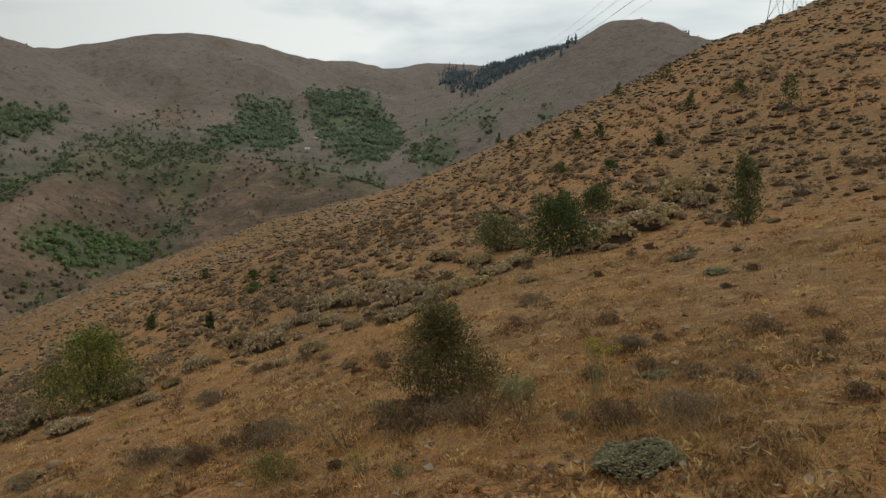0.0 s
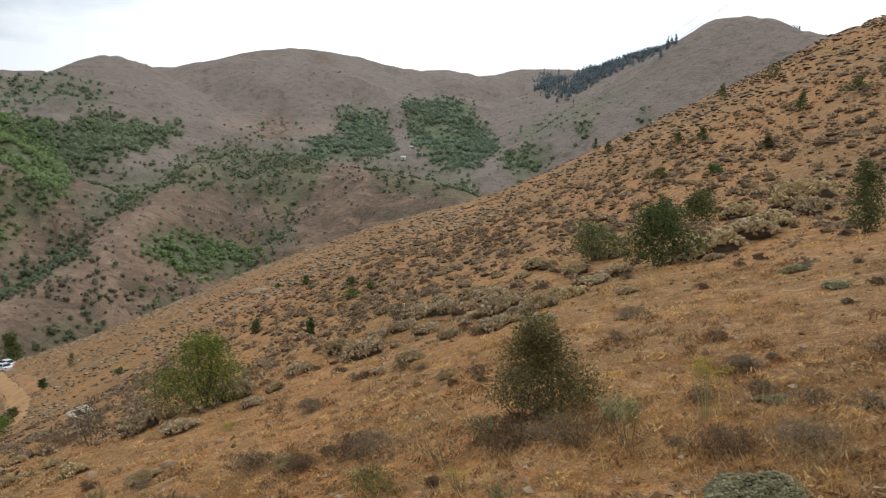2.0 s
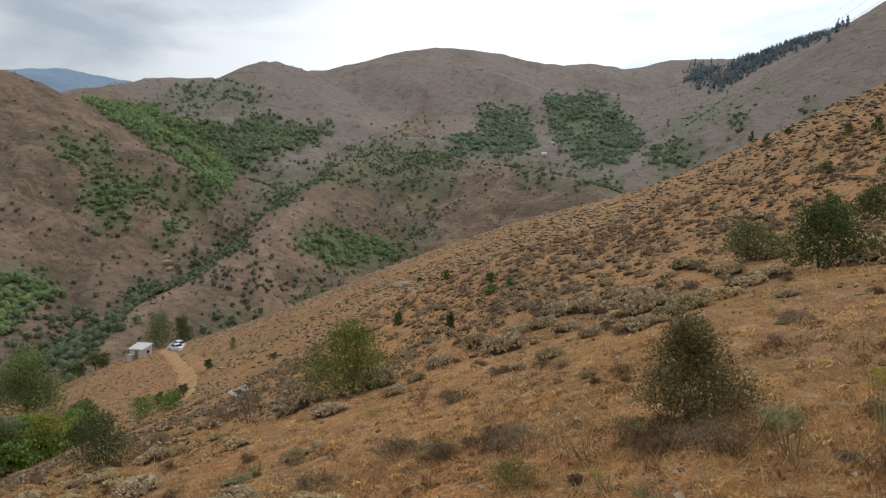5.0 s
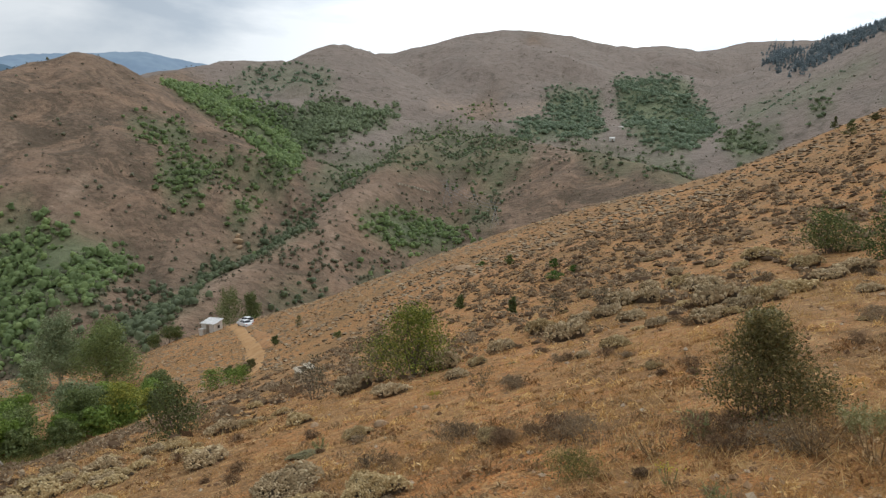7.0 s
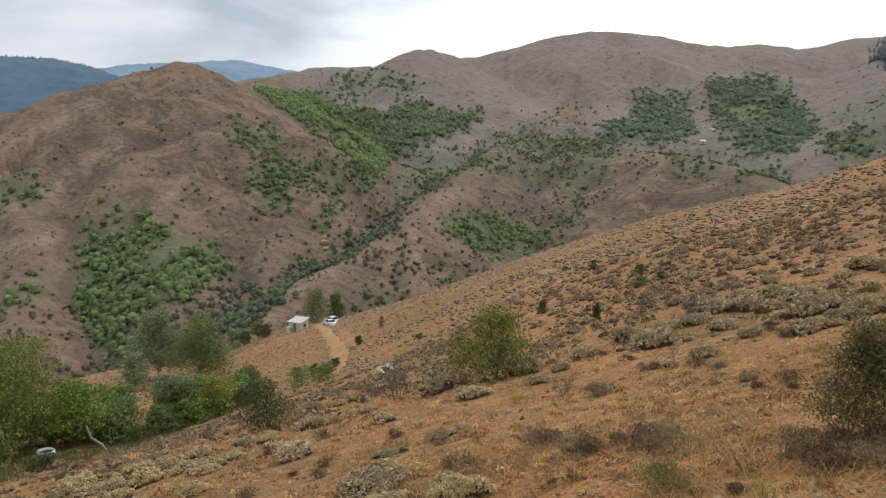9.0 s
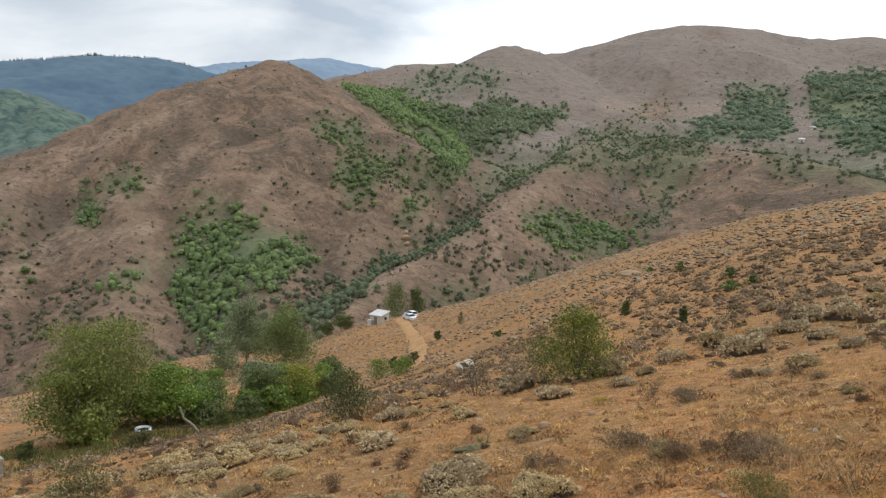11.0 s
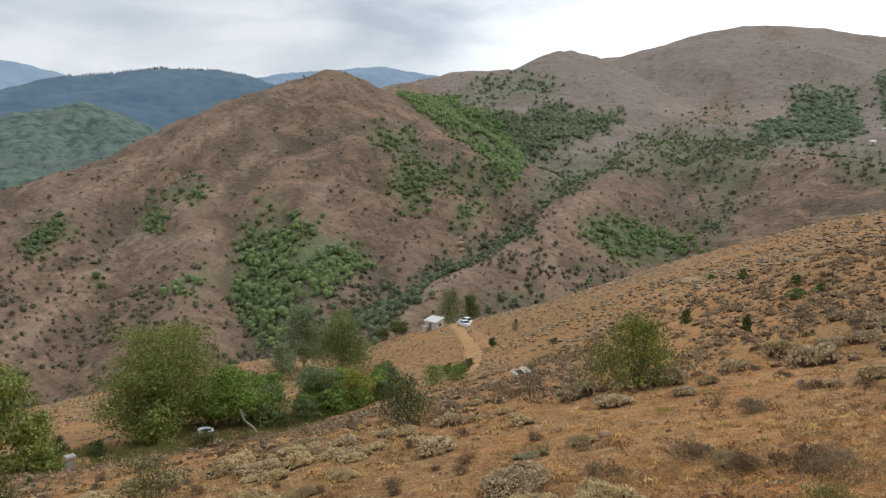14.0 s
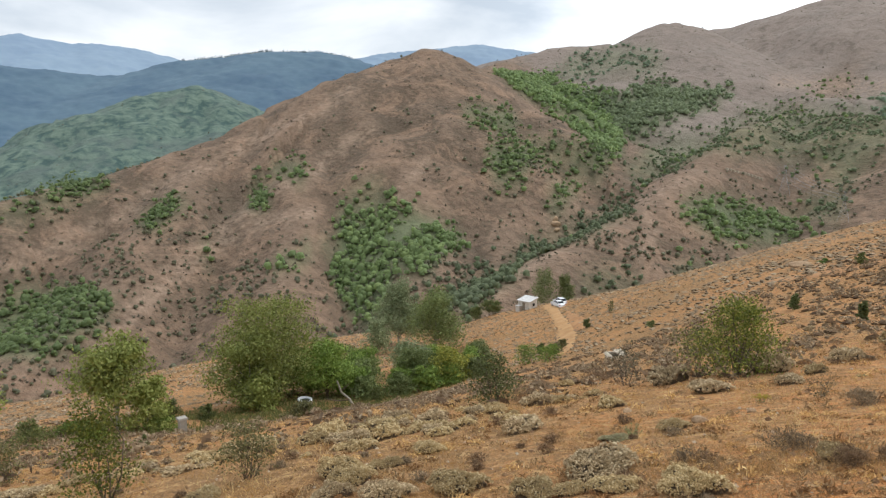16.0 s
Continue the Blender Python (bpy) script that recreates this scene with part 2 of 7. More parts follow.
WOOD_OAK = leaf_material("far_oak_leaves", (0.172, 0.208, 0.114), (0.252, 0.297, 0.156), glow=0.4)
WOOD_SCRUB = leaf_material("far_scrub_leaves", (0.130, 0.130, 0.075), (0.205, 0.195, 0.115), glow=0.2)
# needles paled towards blue for haze as well
CONIFER = leaf_material("hazed_conifer_needles", (0.180, 0.222, 0.245), (0.260, 0.312, 0.330))
DRY_DOT = leaf_material("dry_bush_twigs", (0.085, 0.074, 0.052), (0.165, 0.140, 0.098), (0.115, 0.125, 0.075), 0.25)
BARK = plain_material("grey_brown_bark", (0.06, 0.045, 0.032), (0.19, 0.15, 0.11), 14.0, 0.9, 0.8, 0.02)
PALE_BARK = plain_material("pale_bark", (0.20, 0.18, 0.14), (0.42, 0.39, 0.32), 8.0, 0.85, 0.5, 0.02)
DEAD_TWIG = plain_material("dead_twigs", (0.060, 0.045, 0.031), (0.150, 0.112, 0.076), 9.0, 0.95, 0.5, 0.02)
MAT_STRAW = leaf_material("straw_cushion_tips", (0.330, 0.230, 0.105), (0.560, 0.420, 0.215), (0.66, 0.54, 0.32), 0.2, 0.9, glow=0.12)
MAT_GREY = leaf_material("grey_cushion_tips", (0.296, 0.213, 0.117), (0.513, 0.386, 0.224), (0.638, 0.515, 0.326), 0.2, 0.9, glow=0.12)
MAT_GREEN = leaf_material("silver_green_cushion_tips", (0.210, 0.190, 0.100), (0.380, 0.345, 0.190), (0.48, 0.44, 0.27), 0.15, 0.9, glow=0.12)
MAT_FAR = leaf_material("distant_cushion_tips", (0.205, 0.148, 0.092), (0.390, 0.292, 0.186), (0.48, 0.38, 0.25), 0.2, 0.95, glow=0.12)
STRAW = leaf_material("dry_grass_blades", (0.481, 0.282, 0.101), (0.763, 0.508, 0.218), (0.842, 0.640, 0.317), 0.2, 0.8)
RUST_GRASS = leaf_material("rusty_dry_grass", (0.380, 0.200, 0.063), (0.612, 0.353, 0.123), (0.686, 0.442, 0.172), 0.12, 0.8)
GREY_GRASS = leaf_material("grey_dead_herbs", (0.196, 0.125, 0.062), (0.547, 0.372, 0.194), (0.784, 0.581, 0.332), 0.2, 0.85)
BROWN_GRASS = leaf_material("brown_dead_grass", (0.166, 0.084, 0.035), (0.445, 0.245, 0.103), (0.559, 0.339, 0.152), 0.1, 0.85)
BROWN_HEATH = leaf_material("brown_heath", (0.085, 0.054, 0.032), (0.215, 0.140, 0.080), (0.29, 0.20, 0.12), 0.1, 0.95)
PALE_HERB = leaf_material("pale_spurge_leaves", (0.270, 0.255, 0.105), (0.500, 0.460, 0.225), (0.62, 0.58, 0.34), 0.2)
GREEN_HERB = leaf_material("green_herb_leaves", (0.190, 0.205, 0.080), (0.400, 0.410, 0.190), (0.50, 0.50, 0.28), 0.15)
SPROUT = leaf_material("fresh_green_sprouts", (0.050, 0.100, 0.018), (0.120, 0.210, 0.035))
ORCHARD_GREEN = leaf_material("orchard_grass_blades", (0.105, 0.120, 0.036), (0.240, 0.250, 0.085), (0.34, 0.30, 0.12), 0.2)
YELLOW = leaf_material("yellow_flower_heads", (0.42, 0.34, 0.04), (0.62, 0.53, 0.10), None, 0.1, 0.7)
PEBBLE = leaf_material("hill_pebbles", (0.17, 0.090, 0.045), (0.50, 0.310, 0.165), (0.62, 0.52, 0.39), 0.25, 0.9, glow=0.0)
FIELD_STONE = plain_material("weathered_field_stone", (0.24, 0.155, 0.088), (0.48, 0.345, 0.215), 7.0, 0.9, 0.7, 0.03)
LIMESTONE = plain_material("pale_limestone", (0.30, 0.25, 0.18), (0.58, 0.51, 0.40), 5.0, 0.9, 0.7, 0.03)
ROAD_DIRT = plain_material("road_dirt", (0.330, 0.180, 0.075), (0.470, 0.285, 0.130), 0.5, 0.95, 0.4, 0.02)
CUT_SOIL = plain_material("cut_bank_soil", (0.26, 0.135, 0.060), (0.44, 0.235, 0.100), 0.7, 0.95, 0.8, 0.06)
PLASTER = plain_material("weathered_plaster", (0.42, 0.39, 0.34), (0.66, 0.63, 0.57), 1.6, 0.9, 0.3, 0.01)
SHEET_METAL = plain_material("weathered_sheet_roof", (0.50, 0.49, 0.47), (0.72, 0.71, 0.69), 1.4, 0.5, 0.2, 0.005, 0.2)
CONCRETE = plain_material("stained_concrete", (0.245, 0.224, 0.191), (0.432, 0.406, 0.356), 3.0, 0.9, 0.4, 0.01)
WOOD_POST = plain_material("grey_timber", (0.14, 0.11, 0.08), (0.34, 0.29, 0.22), 12.0, 0.85, 0.5, 0.01)
# near-black colour painted in for the shade inside openings
UNLIT_BLACK = plain_material("unlit_interior", (0.012, 0.010, 0.009), (0.03, 0.026, 0.022), 4.0)
STEEL = plain_material("galvanised_steel", (0.30, 0.31, 0.32), (0.46, 0.47, 0.48), 3.0, 0.5, 0.1, 0.002, 0.5)
CABLE = plain_material("cable_aluminium", (0.26, 0.27, 0.28), (0.38, 0.39, 0.40), 2.0, 0.5, 0.1, 0.002, 0.4)
CAR_WHITE = plain_material("white_car_paint", (0.72, 0.73, 0.74), (0.80, 0.81, 0.82), 2.0, 0.22, 0.02, 0.001)
CAR_GLASS = plain_material("tinted_car_glass", (0.02, 0.024, 0.028), (0.035, 0.04, 0.045), 2.0, 0.06, 0.0, 0.001)
RUBBER = plain_material("tyre_rubber", (0.015, 0.015, 0.015), (0.035, 0.034, 0.033), 10.0, 0.9)
RIM = plain_material("alloy_rim", (0.40, 0.41, 0.42), (0.58, 0.59, 0.60), 10.0, 0.35, 0.1, 0.002, 0.8)
LAMP_RED = plain_material("red_lamp_glass", (0.30, 0.01, 0.01), (0.42, 0.02, 0.02), 10.0, 0.2)
LAMP_CLEAR = plain_material("clear_lamp_glass", (0.55, 0.56, 0.58), (0.7, 0.71, 0.72), 10.0, 0.12)

# ---------------------------------------------------------------- the lie of the land
def value_noise(x, y, seed):
    ix, iy = np.floor(x), np.floor(y)
    fx, fy = x - ix, y - iy
    fx, fy = fx * fx * (3 - 2 * fx), fy * fy * (3 - 2 * fy)

    def corner(a, b):
        v = np.sin(a * 12.9898 + b * 78.233 + seed * 37.719) * 43758.5453
        return v - np.floor(v)

    low = corner(ix, iy) * (1 - fx) + corner(ix + 1, iy) * fx
    high = corner(ix, iy + 1) * (1 - fx) + corner(ix + 1, iy + 1) * fx
    return (low * (1 - fy) + high * fy) * 2 - 1


def fbm(x, y, size, octaves, seed):
    total, gain = np.zeros_like(x), 1.0
    for k in range(octaves):
        total += gain * value_noise(x / size + 17.3 * k, y / size - 9.1 * k, seed + k)
        size, gain = size * 0.5, gain * 0.5
    return total


def spot(bearing, rise, reach):
    """A crest point: compass bearing and rise in degrees as seen from the knoll, and reach in metres."""
    b = radians(bearing)
    return reach * math.sin(b), reach * math.cos(b), 1.6 + reach * math.tan(radians(rise))


def crest(points, slope, x, y, soft=12.0, rib=0.0, rib_width=45.0, seed=0, fold=0.0):
    """A hill that falls away on both sides of a crest line, with ribs and gullies running down from it."""
    pts = [spot(*p) for p in points]
    if fold:
        # gullies wander once they are clear of the crest line
        away = np.min([np.hypot(x - px, y - py) for px, py, pz in pts], 0)
        k = fold * np.clip((away - 40) / 220, 0, 1)
        x, y = x + k * fbm(x, y, 170.0, 4, seed + 11), y + k * fbm(x, y, 170.0, 4, seed + 15)
    best, along, off = np.full_like(x, -900.0), np.zeros_like(x), np.zeros_like(x)
    run = 0.0
    for (ax, ay, az), (bx, by, bz) in zip(pts, pts[1:]):
        dx, dy = bx - ax, by - ay
        span = math.hypot(dx, dy)
        t = np.clip(((x - ax) * dx + (y - ay) * dy) / (span * span), 0, 1)
        d = np.hypot(x - ax - t * dx, y - ay - t * dy)
        h = az + t * (bz - az) - slope * (np.sqrt(d * d + soft * soft) - soft)
        over = h > best
        best, along, off = np.where(over, h, best), np.where(over, run + t * span, along), np.where(over, d, off)
        run += span
    if rib:
        s = along / rib_width + 0.35 * fbm(x, y, rib_width * 1.6, 2, seed + 3)
        ridged = 1 - 2 * np.abs(value_noise(s, off / (rib_width * 5), seed)) + 0.45 * (1 - 2 * np.abs(value_noise(s * 2.3 + 5, off / (rib_width * 3), seed + 1)))
        best = best + rib * np.clip((off - 6) / (rib_width * 2.2), 0, 1) * (ridged - 0.8)
    return best


# the home slope: bearing, rise of its brow, distance of its brow
BROW = [(-180, 3, 140), (-140, -9, 140), (-110, -16, 150), (-90, -17.6, 150), (-80, -17.9, 148), (-73, -17.1, 145), (-66, -16.4, 150),
        (-58, -15.4, 160), (-49, -14.9, 172), (-45.5, -13.7, 172), (-43, -13.2, 170), (-39.9, -12.6, 168), (-33.6, -11.0, 160),
        (-29.9, -9.5, 155), (-25.2, -7.6, 150), (-20.4, -6.0, 145), (-17.5, -5.0, 140), (-12.9, -3.5, 130), (-6.6, -2.0, 120),
        (-3, -1.0, 112), (0.7, 0.5, 105), (3.9, 2.0, 100), (9.3, 4.5, 95), (13.8, 6.5, 95), (20.8, 9.8, 100), (23.1, 10.5, 105),
        (27.8, 12.2, 110), (40, 15.5, 120), (60, 19, 140), (90, 20, 150), (130, 15, 150), (180, 3, 140)]
NEAR_GRADE = (0.335, -0.065)


def home_slope(x, y):
    r = np.maximum(np.hypot(x, y), 0.01)
    a = np.degrees(np.arctan2(x, y))
    b = np.array(BROW)
    rise, reach = np.interp(a, b[:, 0], b[:, 1]), np.interp(a, b[:, 0], b[:, 2])
    side = np.where(x < 0, NEAR_GRADE[0], 0.2)
    near = (side * x + NEAR_GRADE[1] * y) / r
    settle = np.clip((r - 18.0) / 30.0, 0, 1)
    near = near - 0.046 * np.exp(-((a + 60) / 24.0) ** 2) * settle * settle * (3 - 2 * settle)
    brow = np.tan(np.radians(rise)) + 1.6 / reach
    start = np.interp(a, [-120, -75, -62, -48, -40, -25, -10, 20, 60], [30, 45, 55, 84, 84, 34, 18, 24, 24])
    s = np.clip((np.log(r) - np.log(start)) / (np.log(reach) - np.log(start)), 0, 1)
    s = s * s * (3 - 2 * s) * 0.55 + s * 0.45
    z = r * (near + (brow - near) * s)
    over = np.maximum(r - reach, 0)
    z = np.where(r > reach, reach * brow - 0.62 * (np.sqrt(over ** 2 + 20 ** 2) - 20) + over * brow * 0.3, z)
    z += 0.45 * np.exp(-((r - 44) / 7.0) ** 2) * np.clip((-a - 50) / 8, 0, 1) * (np.abs(a) < 120)
    hold = np.clip((r - 1.5) / 12.0, 0.0, 1.0)
    z += hold * (0.22 * fbm(x, y, 9.0, 3, 3) + np.clip(r / 60, 0, 1) * 0.8 * value_noise(x / 34, y / 34, 8))
    z += 0.030 * fbm(x, y, 0.9, 3, 5) * np.clip(r / 2.0, 0, 1)
    return z


SPUR = [(-47, -13.0, 240), (-43.6, -10.6, 270), (-40, -8.1, 305), (-36.4, -6.2, 345), (-32.6, -3.9, 400), (-30, -1.3, 470), (-27, 0.9, 580),
        (-24, 2.8, 720), (-21, 4.7, 880), (-18.5, 7.2, 1100), (-17, 10.2, 1480)]
SPUR_LOBE = [(-24, 2.6, 720), (-18, 1.9, 610), (-12, 0.8, 520), (-7, -1.0, 450), (-3.5, -3.0, 400)]
SPUR_BACK = [(-8, 5.5, 1150), (-6, 3.5, 900), (-3, 1.2, 720), (-1, -0.5, 600)]
CONE = [(-100, -7, 430), (-82.3, -3.6, 470), (-78.8, -2.5, 485), (-75.1, -1.8, 500), (-71.1, -0.5, 520), (-67, 1.0, 540), (-63.9, 2.5, 555),
        (-60, 4.3, 575), (-56.4, 6.1, 590), (-53.7, 7.2, 600), (-51.2, 7.6, 605), (-49.2, 7.2, 612), (-47, 6.3, 630), (-44.7, 4.9, 650),
        (-41.1, 2.7, 670), (-38, 0.6, 650)]
CONE_BACK = [(-47.5, 6.2, 640), (-46.3, 6.3, 800), (-44, 7.0, 1000)]
CONE_RIBS = [[(-51.2, 7.3, 605), (-52.5, 1.5, 470), (-52, -6, 360), (-51, -13, 270)],
             [(-60, 4.3, 575), (-61, -2, 440), (-62.5, -8.5, 340), (-64, -15, 260)],
             [(-67, 1.0, 540), (-71, -4.5, 420), (-76, -10, 340), (-82, -15, 270)],
             [(-44.7, 4.8, 650), (-45, -0.5, 500), (-45.5, -5, 400), (-46, -9.5, 330)]]
EAST_RIDGE = [(-47.5, 6.4, 1000), (-46.5, 6.7, 1000), (-43.4, 7.3, 1000), (-41.6, 7.75, 1000), (-39.4, 7.88, 1005), (-37.1, 8.05, 1010), (-35.8, 8.28, 1020),
              (-34.7, 8.68, 1025), (-33.5, 9.1, 1030), (-32.9, 9.36, 1035), (-32.2, 9.36, 1040), (-31.5, 9.0, 1050), (-30.7, 8.5, 1060), (-30.1, 8.0, 1068), (-28.5, 6.4, 1090)]
EAST_RIB = [(-32.4, 9.3, 1040), (-30.5, 6.2, 920), (-29.5, 4.5, 830)]
MAIN = [(-34, 8.1, 1550), (-30.4, 8.1, 1530), (-29.75, 8.25, 1528), (-29.3, 8.62, 1525), (-27.5, 8.62, 1510), (-26.6, 8.93, 1500), (-25.7, 9.0, 1500), (-25, 9.33, 1490), (-23.7, 9.72, 1480),
        (-21.6, 10.2, 1480), (-19.4, 10.42, 1480), (-16.9, 10.26, 1480), (-14.8, 9.88, 1500), (-12.4, 9.28, 1520), (-10.2, 8.74, 1540), (-9.1, 8.93, 1550), (-7.5, 8.88, 1560),
        (-6, 8.45, 1590), (-4.9, 8.28, 1600), (-3.6, 8.33, 1600), (-1.3, 8.8, 1600), (0.3, 8.78, 1590), (2, 8.8, 1580), (5, 8.7, 1560), (12, 8.8, 1560)]
MAIN_RIBS = [[(-24.1, 8.9, 1420), (-25, 6.6, 1250), (-25.5, 5.2, 1060)], [(-9.6, 8.5, 1540), (-9.5, 6.0, 1250), (-8, 4.6, 1080)],
             [(-1.2, 8.8, 1600), (-2.0, 6.5, 1300), (-2.5, 4.6, 1100)]]
FOREST_RIDGE = [(-1.5, 3.95, 900), (0.7, 6.45, 1040), (3.3, 8.35, 1130), (6.5, 9.20, 1150), (10, 9.95, 1120), (15, 10.55, 1080), (18.8, 10.45, 1020),
                (20.6, 9.55, 980), (26, 7.75, 950)]
RIGHT_CONE = [(-1, -0.60, 560), (2.5, 1.30, 640), (6, 4.20, 720), (9, 7.70, 770), (10.6, 10.15, 790), (11.7, 10.85, 790), (13.4, 11.75, 780), (14.9, 11.95, 770),
              (16.3, 11.55, 750), (18.8, 10.40, 720), (20.6, 9.50, 690), (26, 7.60, 640)]
GREEN_HILL = [(-100, -6, 1200), (-82, -0.1, 1250), (-78.5, 1.5, 1280), (-72.8, 3.9, 1320), (-69.2, 4.75, 1350), (-67.6, 4.3, 1350), (-65.6, 3.3, 1340),
              (-62, 1.2, 1300)]
GREEN_RIBS = [[(-69.2, 4.7, 1350), (-73, 2.0, 1180), (-77, -1.5, 1020)], [(-67.6, 4.2, 1350), (-67.5, 1.4, 1150)]]


def hills(x, y):
    """Heights of each hill at the places x, y: a list of (ground kind, heights)."""
    rough = fbm(x, y, 130.0, 5, 21)
    gully = np.abs(fbm(x, y, 75.0, 4, 31))
    small = fbm(x, y, 18.0, 3, 41)
    far = np.clip((np.hypot(x, y) - 190) / 300, 0, 1)
    wear = far * (2.6 * rough + 6.0 * (gully - 0.42) + 0.9 * small)
    mids = [crest(SPUR, 0.60, x, y, 10, 6, 36, 101), crest(SPUR_LOBE, 0.44, x, y, 12, 6, 42, 104), crest(SPUR_BACK, 0.42, x, y, 12, 7, 50, 107)]
    cones = [crest(CONE, 0.58, x, y, 16, 6, 44, 111, 24.0)] + [crest(c, 0.62, x, y, 14, 3, 30, 114) for c in CONE_RIBS] + [crest(CONE_BACK, 0.5, x, y)]
    mains = [crest(EAST_RIDGE, 0.40, x, y, 6, 12, 70, 121, 45.0), crest(EAST_RIB, 0.5, x, y), crest(MAIN, 0.30, x, y, 8, 13, 110, 124, 70.0), crest(RIGHT_CONE, 0.64, x, y, 12, 6, 60, 127, 20.0),
             crest(FOREST_RIDGE, 0.42, x, y)] + [crest(c, 0.36, x, y) for c in MAIN_RIBS]
    greens = [crest(GREEN_HILL, 0.45, x, y, 14, 16, 80, 131)] + [crest(c, 0.45, x, y) for c in GREEN_RIBS]
    joined = [np.maximum.reduce(g) - 1.0 + w for g, w in ((mids, wear), (cones, wear), (mains, wear * 0.55), (greens, wear * 1.3))]
    return [home_slope(x, y)] + joined + [np.full_like(x, -85.0)]


def land(x, y):
    h = np.array(hills(np.asarray(x, float), np.asarray(y, float)))
    top = h.max(0)
    soft = np.clip((np.hypot(x, y) - 100) / 100, 0.05, 2.0)
    return top + soft * np.log(np.exp((h - top) / soft).sum(0)), h


def ground_z(x, y):
    return float(land(np.array([float(x)]), np.array([float(y)]))[0][0])


# ---------------------------------------------------------------- one sheet of ground out to the horizon
def mesh_object(name, verts, faces, mat, parent=None, smooth=True):
    me = bpy.data.meshes.new(name)
    verts, faces = np.asarray(verts, np.float32), np.asarray(faces, np.int32)
    n = faces.shape[1]
    me.vertices.add(len(verts))
    me.vertices.foreach_set("co", verts.ravel())
    me.loops.add(faces.size)
    me.loops.foreach_set("vertex_index", faces.ravel())
    me.polygons.add(len(faces))
    me.polygons.foreach_set("loop_start", np.arange(0, faces.size, n, dtype=np.int32))
    me.polygons.foreach_set("use_smooth", np.full(len(faces), smooth))
    me.update(calc_edges=True)
    me.materials.append(mat)
    ob = new(name, me)
    ob.parent = parent
    return ob


def ring_grid(bearings, ranges, closed):
    a, r = np.meshgrid(np.radians(bearings), ranges)
    x, y = r * np.sin(a), r * np.cos(a)
    n, m = len(bearings), len(ranges)
    i, j = np.meshgrid(np.arange(n if closed else n - 1), np.arange(m - 1))
    i2 = (i + 1) % n
    faces = np.stack([j * n + i, j * n + i2, (j + 1) * n + i2, (j + 1) * n + i], -1).reshape(-1, 4)
    return x.ravel(), y.ravel(), faces[:, ::-1]


bearings = np.concatenate([np.arange(-180, -90, 3.0), np.arange(-90, 38, 0.24), np.arange(38, 180, 3.0)])
ranges = np.concatenate([[0.05], np.geomspace(0.4, 30, 110, endpoint=False), np.geomspace(30, 1750, 205, endpoint=False), np.geomspace(1750, 4400, 14)])
gx, gy, gf = ring_grid(bearings, ranges, True)
gz, layers = land(gx, gy)
ground = mesh_object("ground", np.stack([gx, gy, gz], 1), gf, GROUND)
tagged(ground, "dry ochre hillside ground with straw grass and bare soil, rising to brown mountains", "ground", kind="structure")


def layer_weight(k):
    w = np.exp(np.clip((layers - layers.max(0)) / 4.0, -30, 0))
    return (w[k] / w.sum(0)).astype(np.float32)


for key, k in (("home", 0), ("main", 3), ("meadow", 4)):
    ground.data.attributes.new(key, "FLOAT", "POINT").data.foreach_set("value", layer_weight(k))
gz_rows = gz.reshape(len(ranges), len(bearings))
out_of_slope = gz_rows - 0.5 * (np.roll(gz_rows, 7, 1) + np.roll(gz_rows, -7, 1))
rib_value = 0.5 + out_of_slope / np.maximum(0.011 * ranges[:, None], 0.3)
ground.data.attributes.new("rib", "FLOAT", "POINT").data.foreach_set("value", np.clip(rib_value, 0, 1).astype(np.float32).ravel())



# woods across the valley: outlines as compass bearing and rise in degrees, as seen from the knoll
SIDE_VALLEY_BRIGHT = [
    [(-45.3, 5.9), (-42.9, 5.6), (-41, 5.3), (-39, 4.2), (-36.7, 3.7), (-35.9, 1.7), (-35.8, -0.5), (-37.2, -0.5), (-39, 1), (-41, 2.7), (-43, 3.9), (-44.7, 5.1)],
]
SIDE_VALLEY_DARK = [
    [(-39.4, 4.4), (-36.7, 4.1), (-34, 4.5), (-30.8, 4.3), (-27.9, 4.1), (-28.5, 3.2), (-31.5, 2.4), (-33.1, 1.5), (-35.1, 0.5), (-36, 1.2), (-37.2, 2.8)],
]
UPPER_COPSE = [
    [(-39.2, 7.1), (-36.7, 7.4), (-33.5, 7.6), (-32.8, 6.6), (-32.6, 5.7), (-34.9, 5.1), (-36.2, 5.7), (-37.1, 5.4), (-39, 5.2), (-40.7, 4.7), (-42.3, 5.4), (-40.7, 6)],
]
CONE_COPSES = [
    [(-48.9, 2.8), (-46.9, 3.2), (-44.3, 3), (-43.7, 2.1), (-45.1, 1.4), (-46.5, 1.6), (-48, 2.2)],
    [(-46.7, 0.1), (-44.8, 0.3), (-41.3, 0.5), (-38.6, 0.1), (-36.2, -0.5), (-36.7, -1.6), (-38.2, -2.5), (-39.1, -1.4), (-41.3, -1.1), (-42.8, -1.1), (-43.3, -2.4), (-44.5, -2.6), (-45.8, -2.1), (-46.6, -1.1)],
    [(-41.4, -3.5), (-40.4, -2.9), (-39, -2.8), (-39.5, -3.8), (-40.4, -5), (-41.3, -4.7)],
    [(-58.4, -3.4), (-56.6, -2.9), (-54.5, -3.2), (-54.2, -3.9), (-56.6, -3.9), (-58.1, -4.1)],
    [(-63.5, -1.5), (-62, -1.2), (-60.9, -1.5), (-61.3, -2.4), (-63.1, -2.3)],
    [(-65.2, -3), (-63.9, -3.3), (-64.1, -4.3), (-65.3, -4.6)],
]
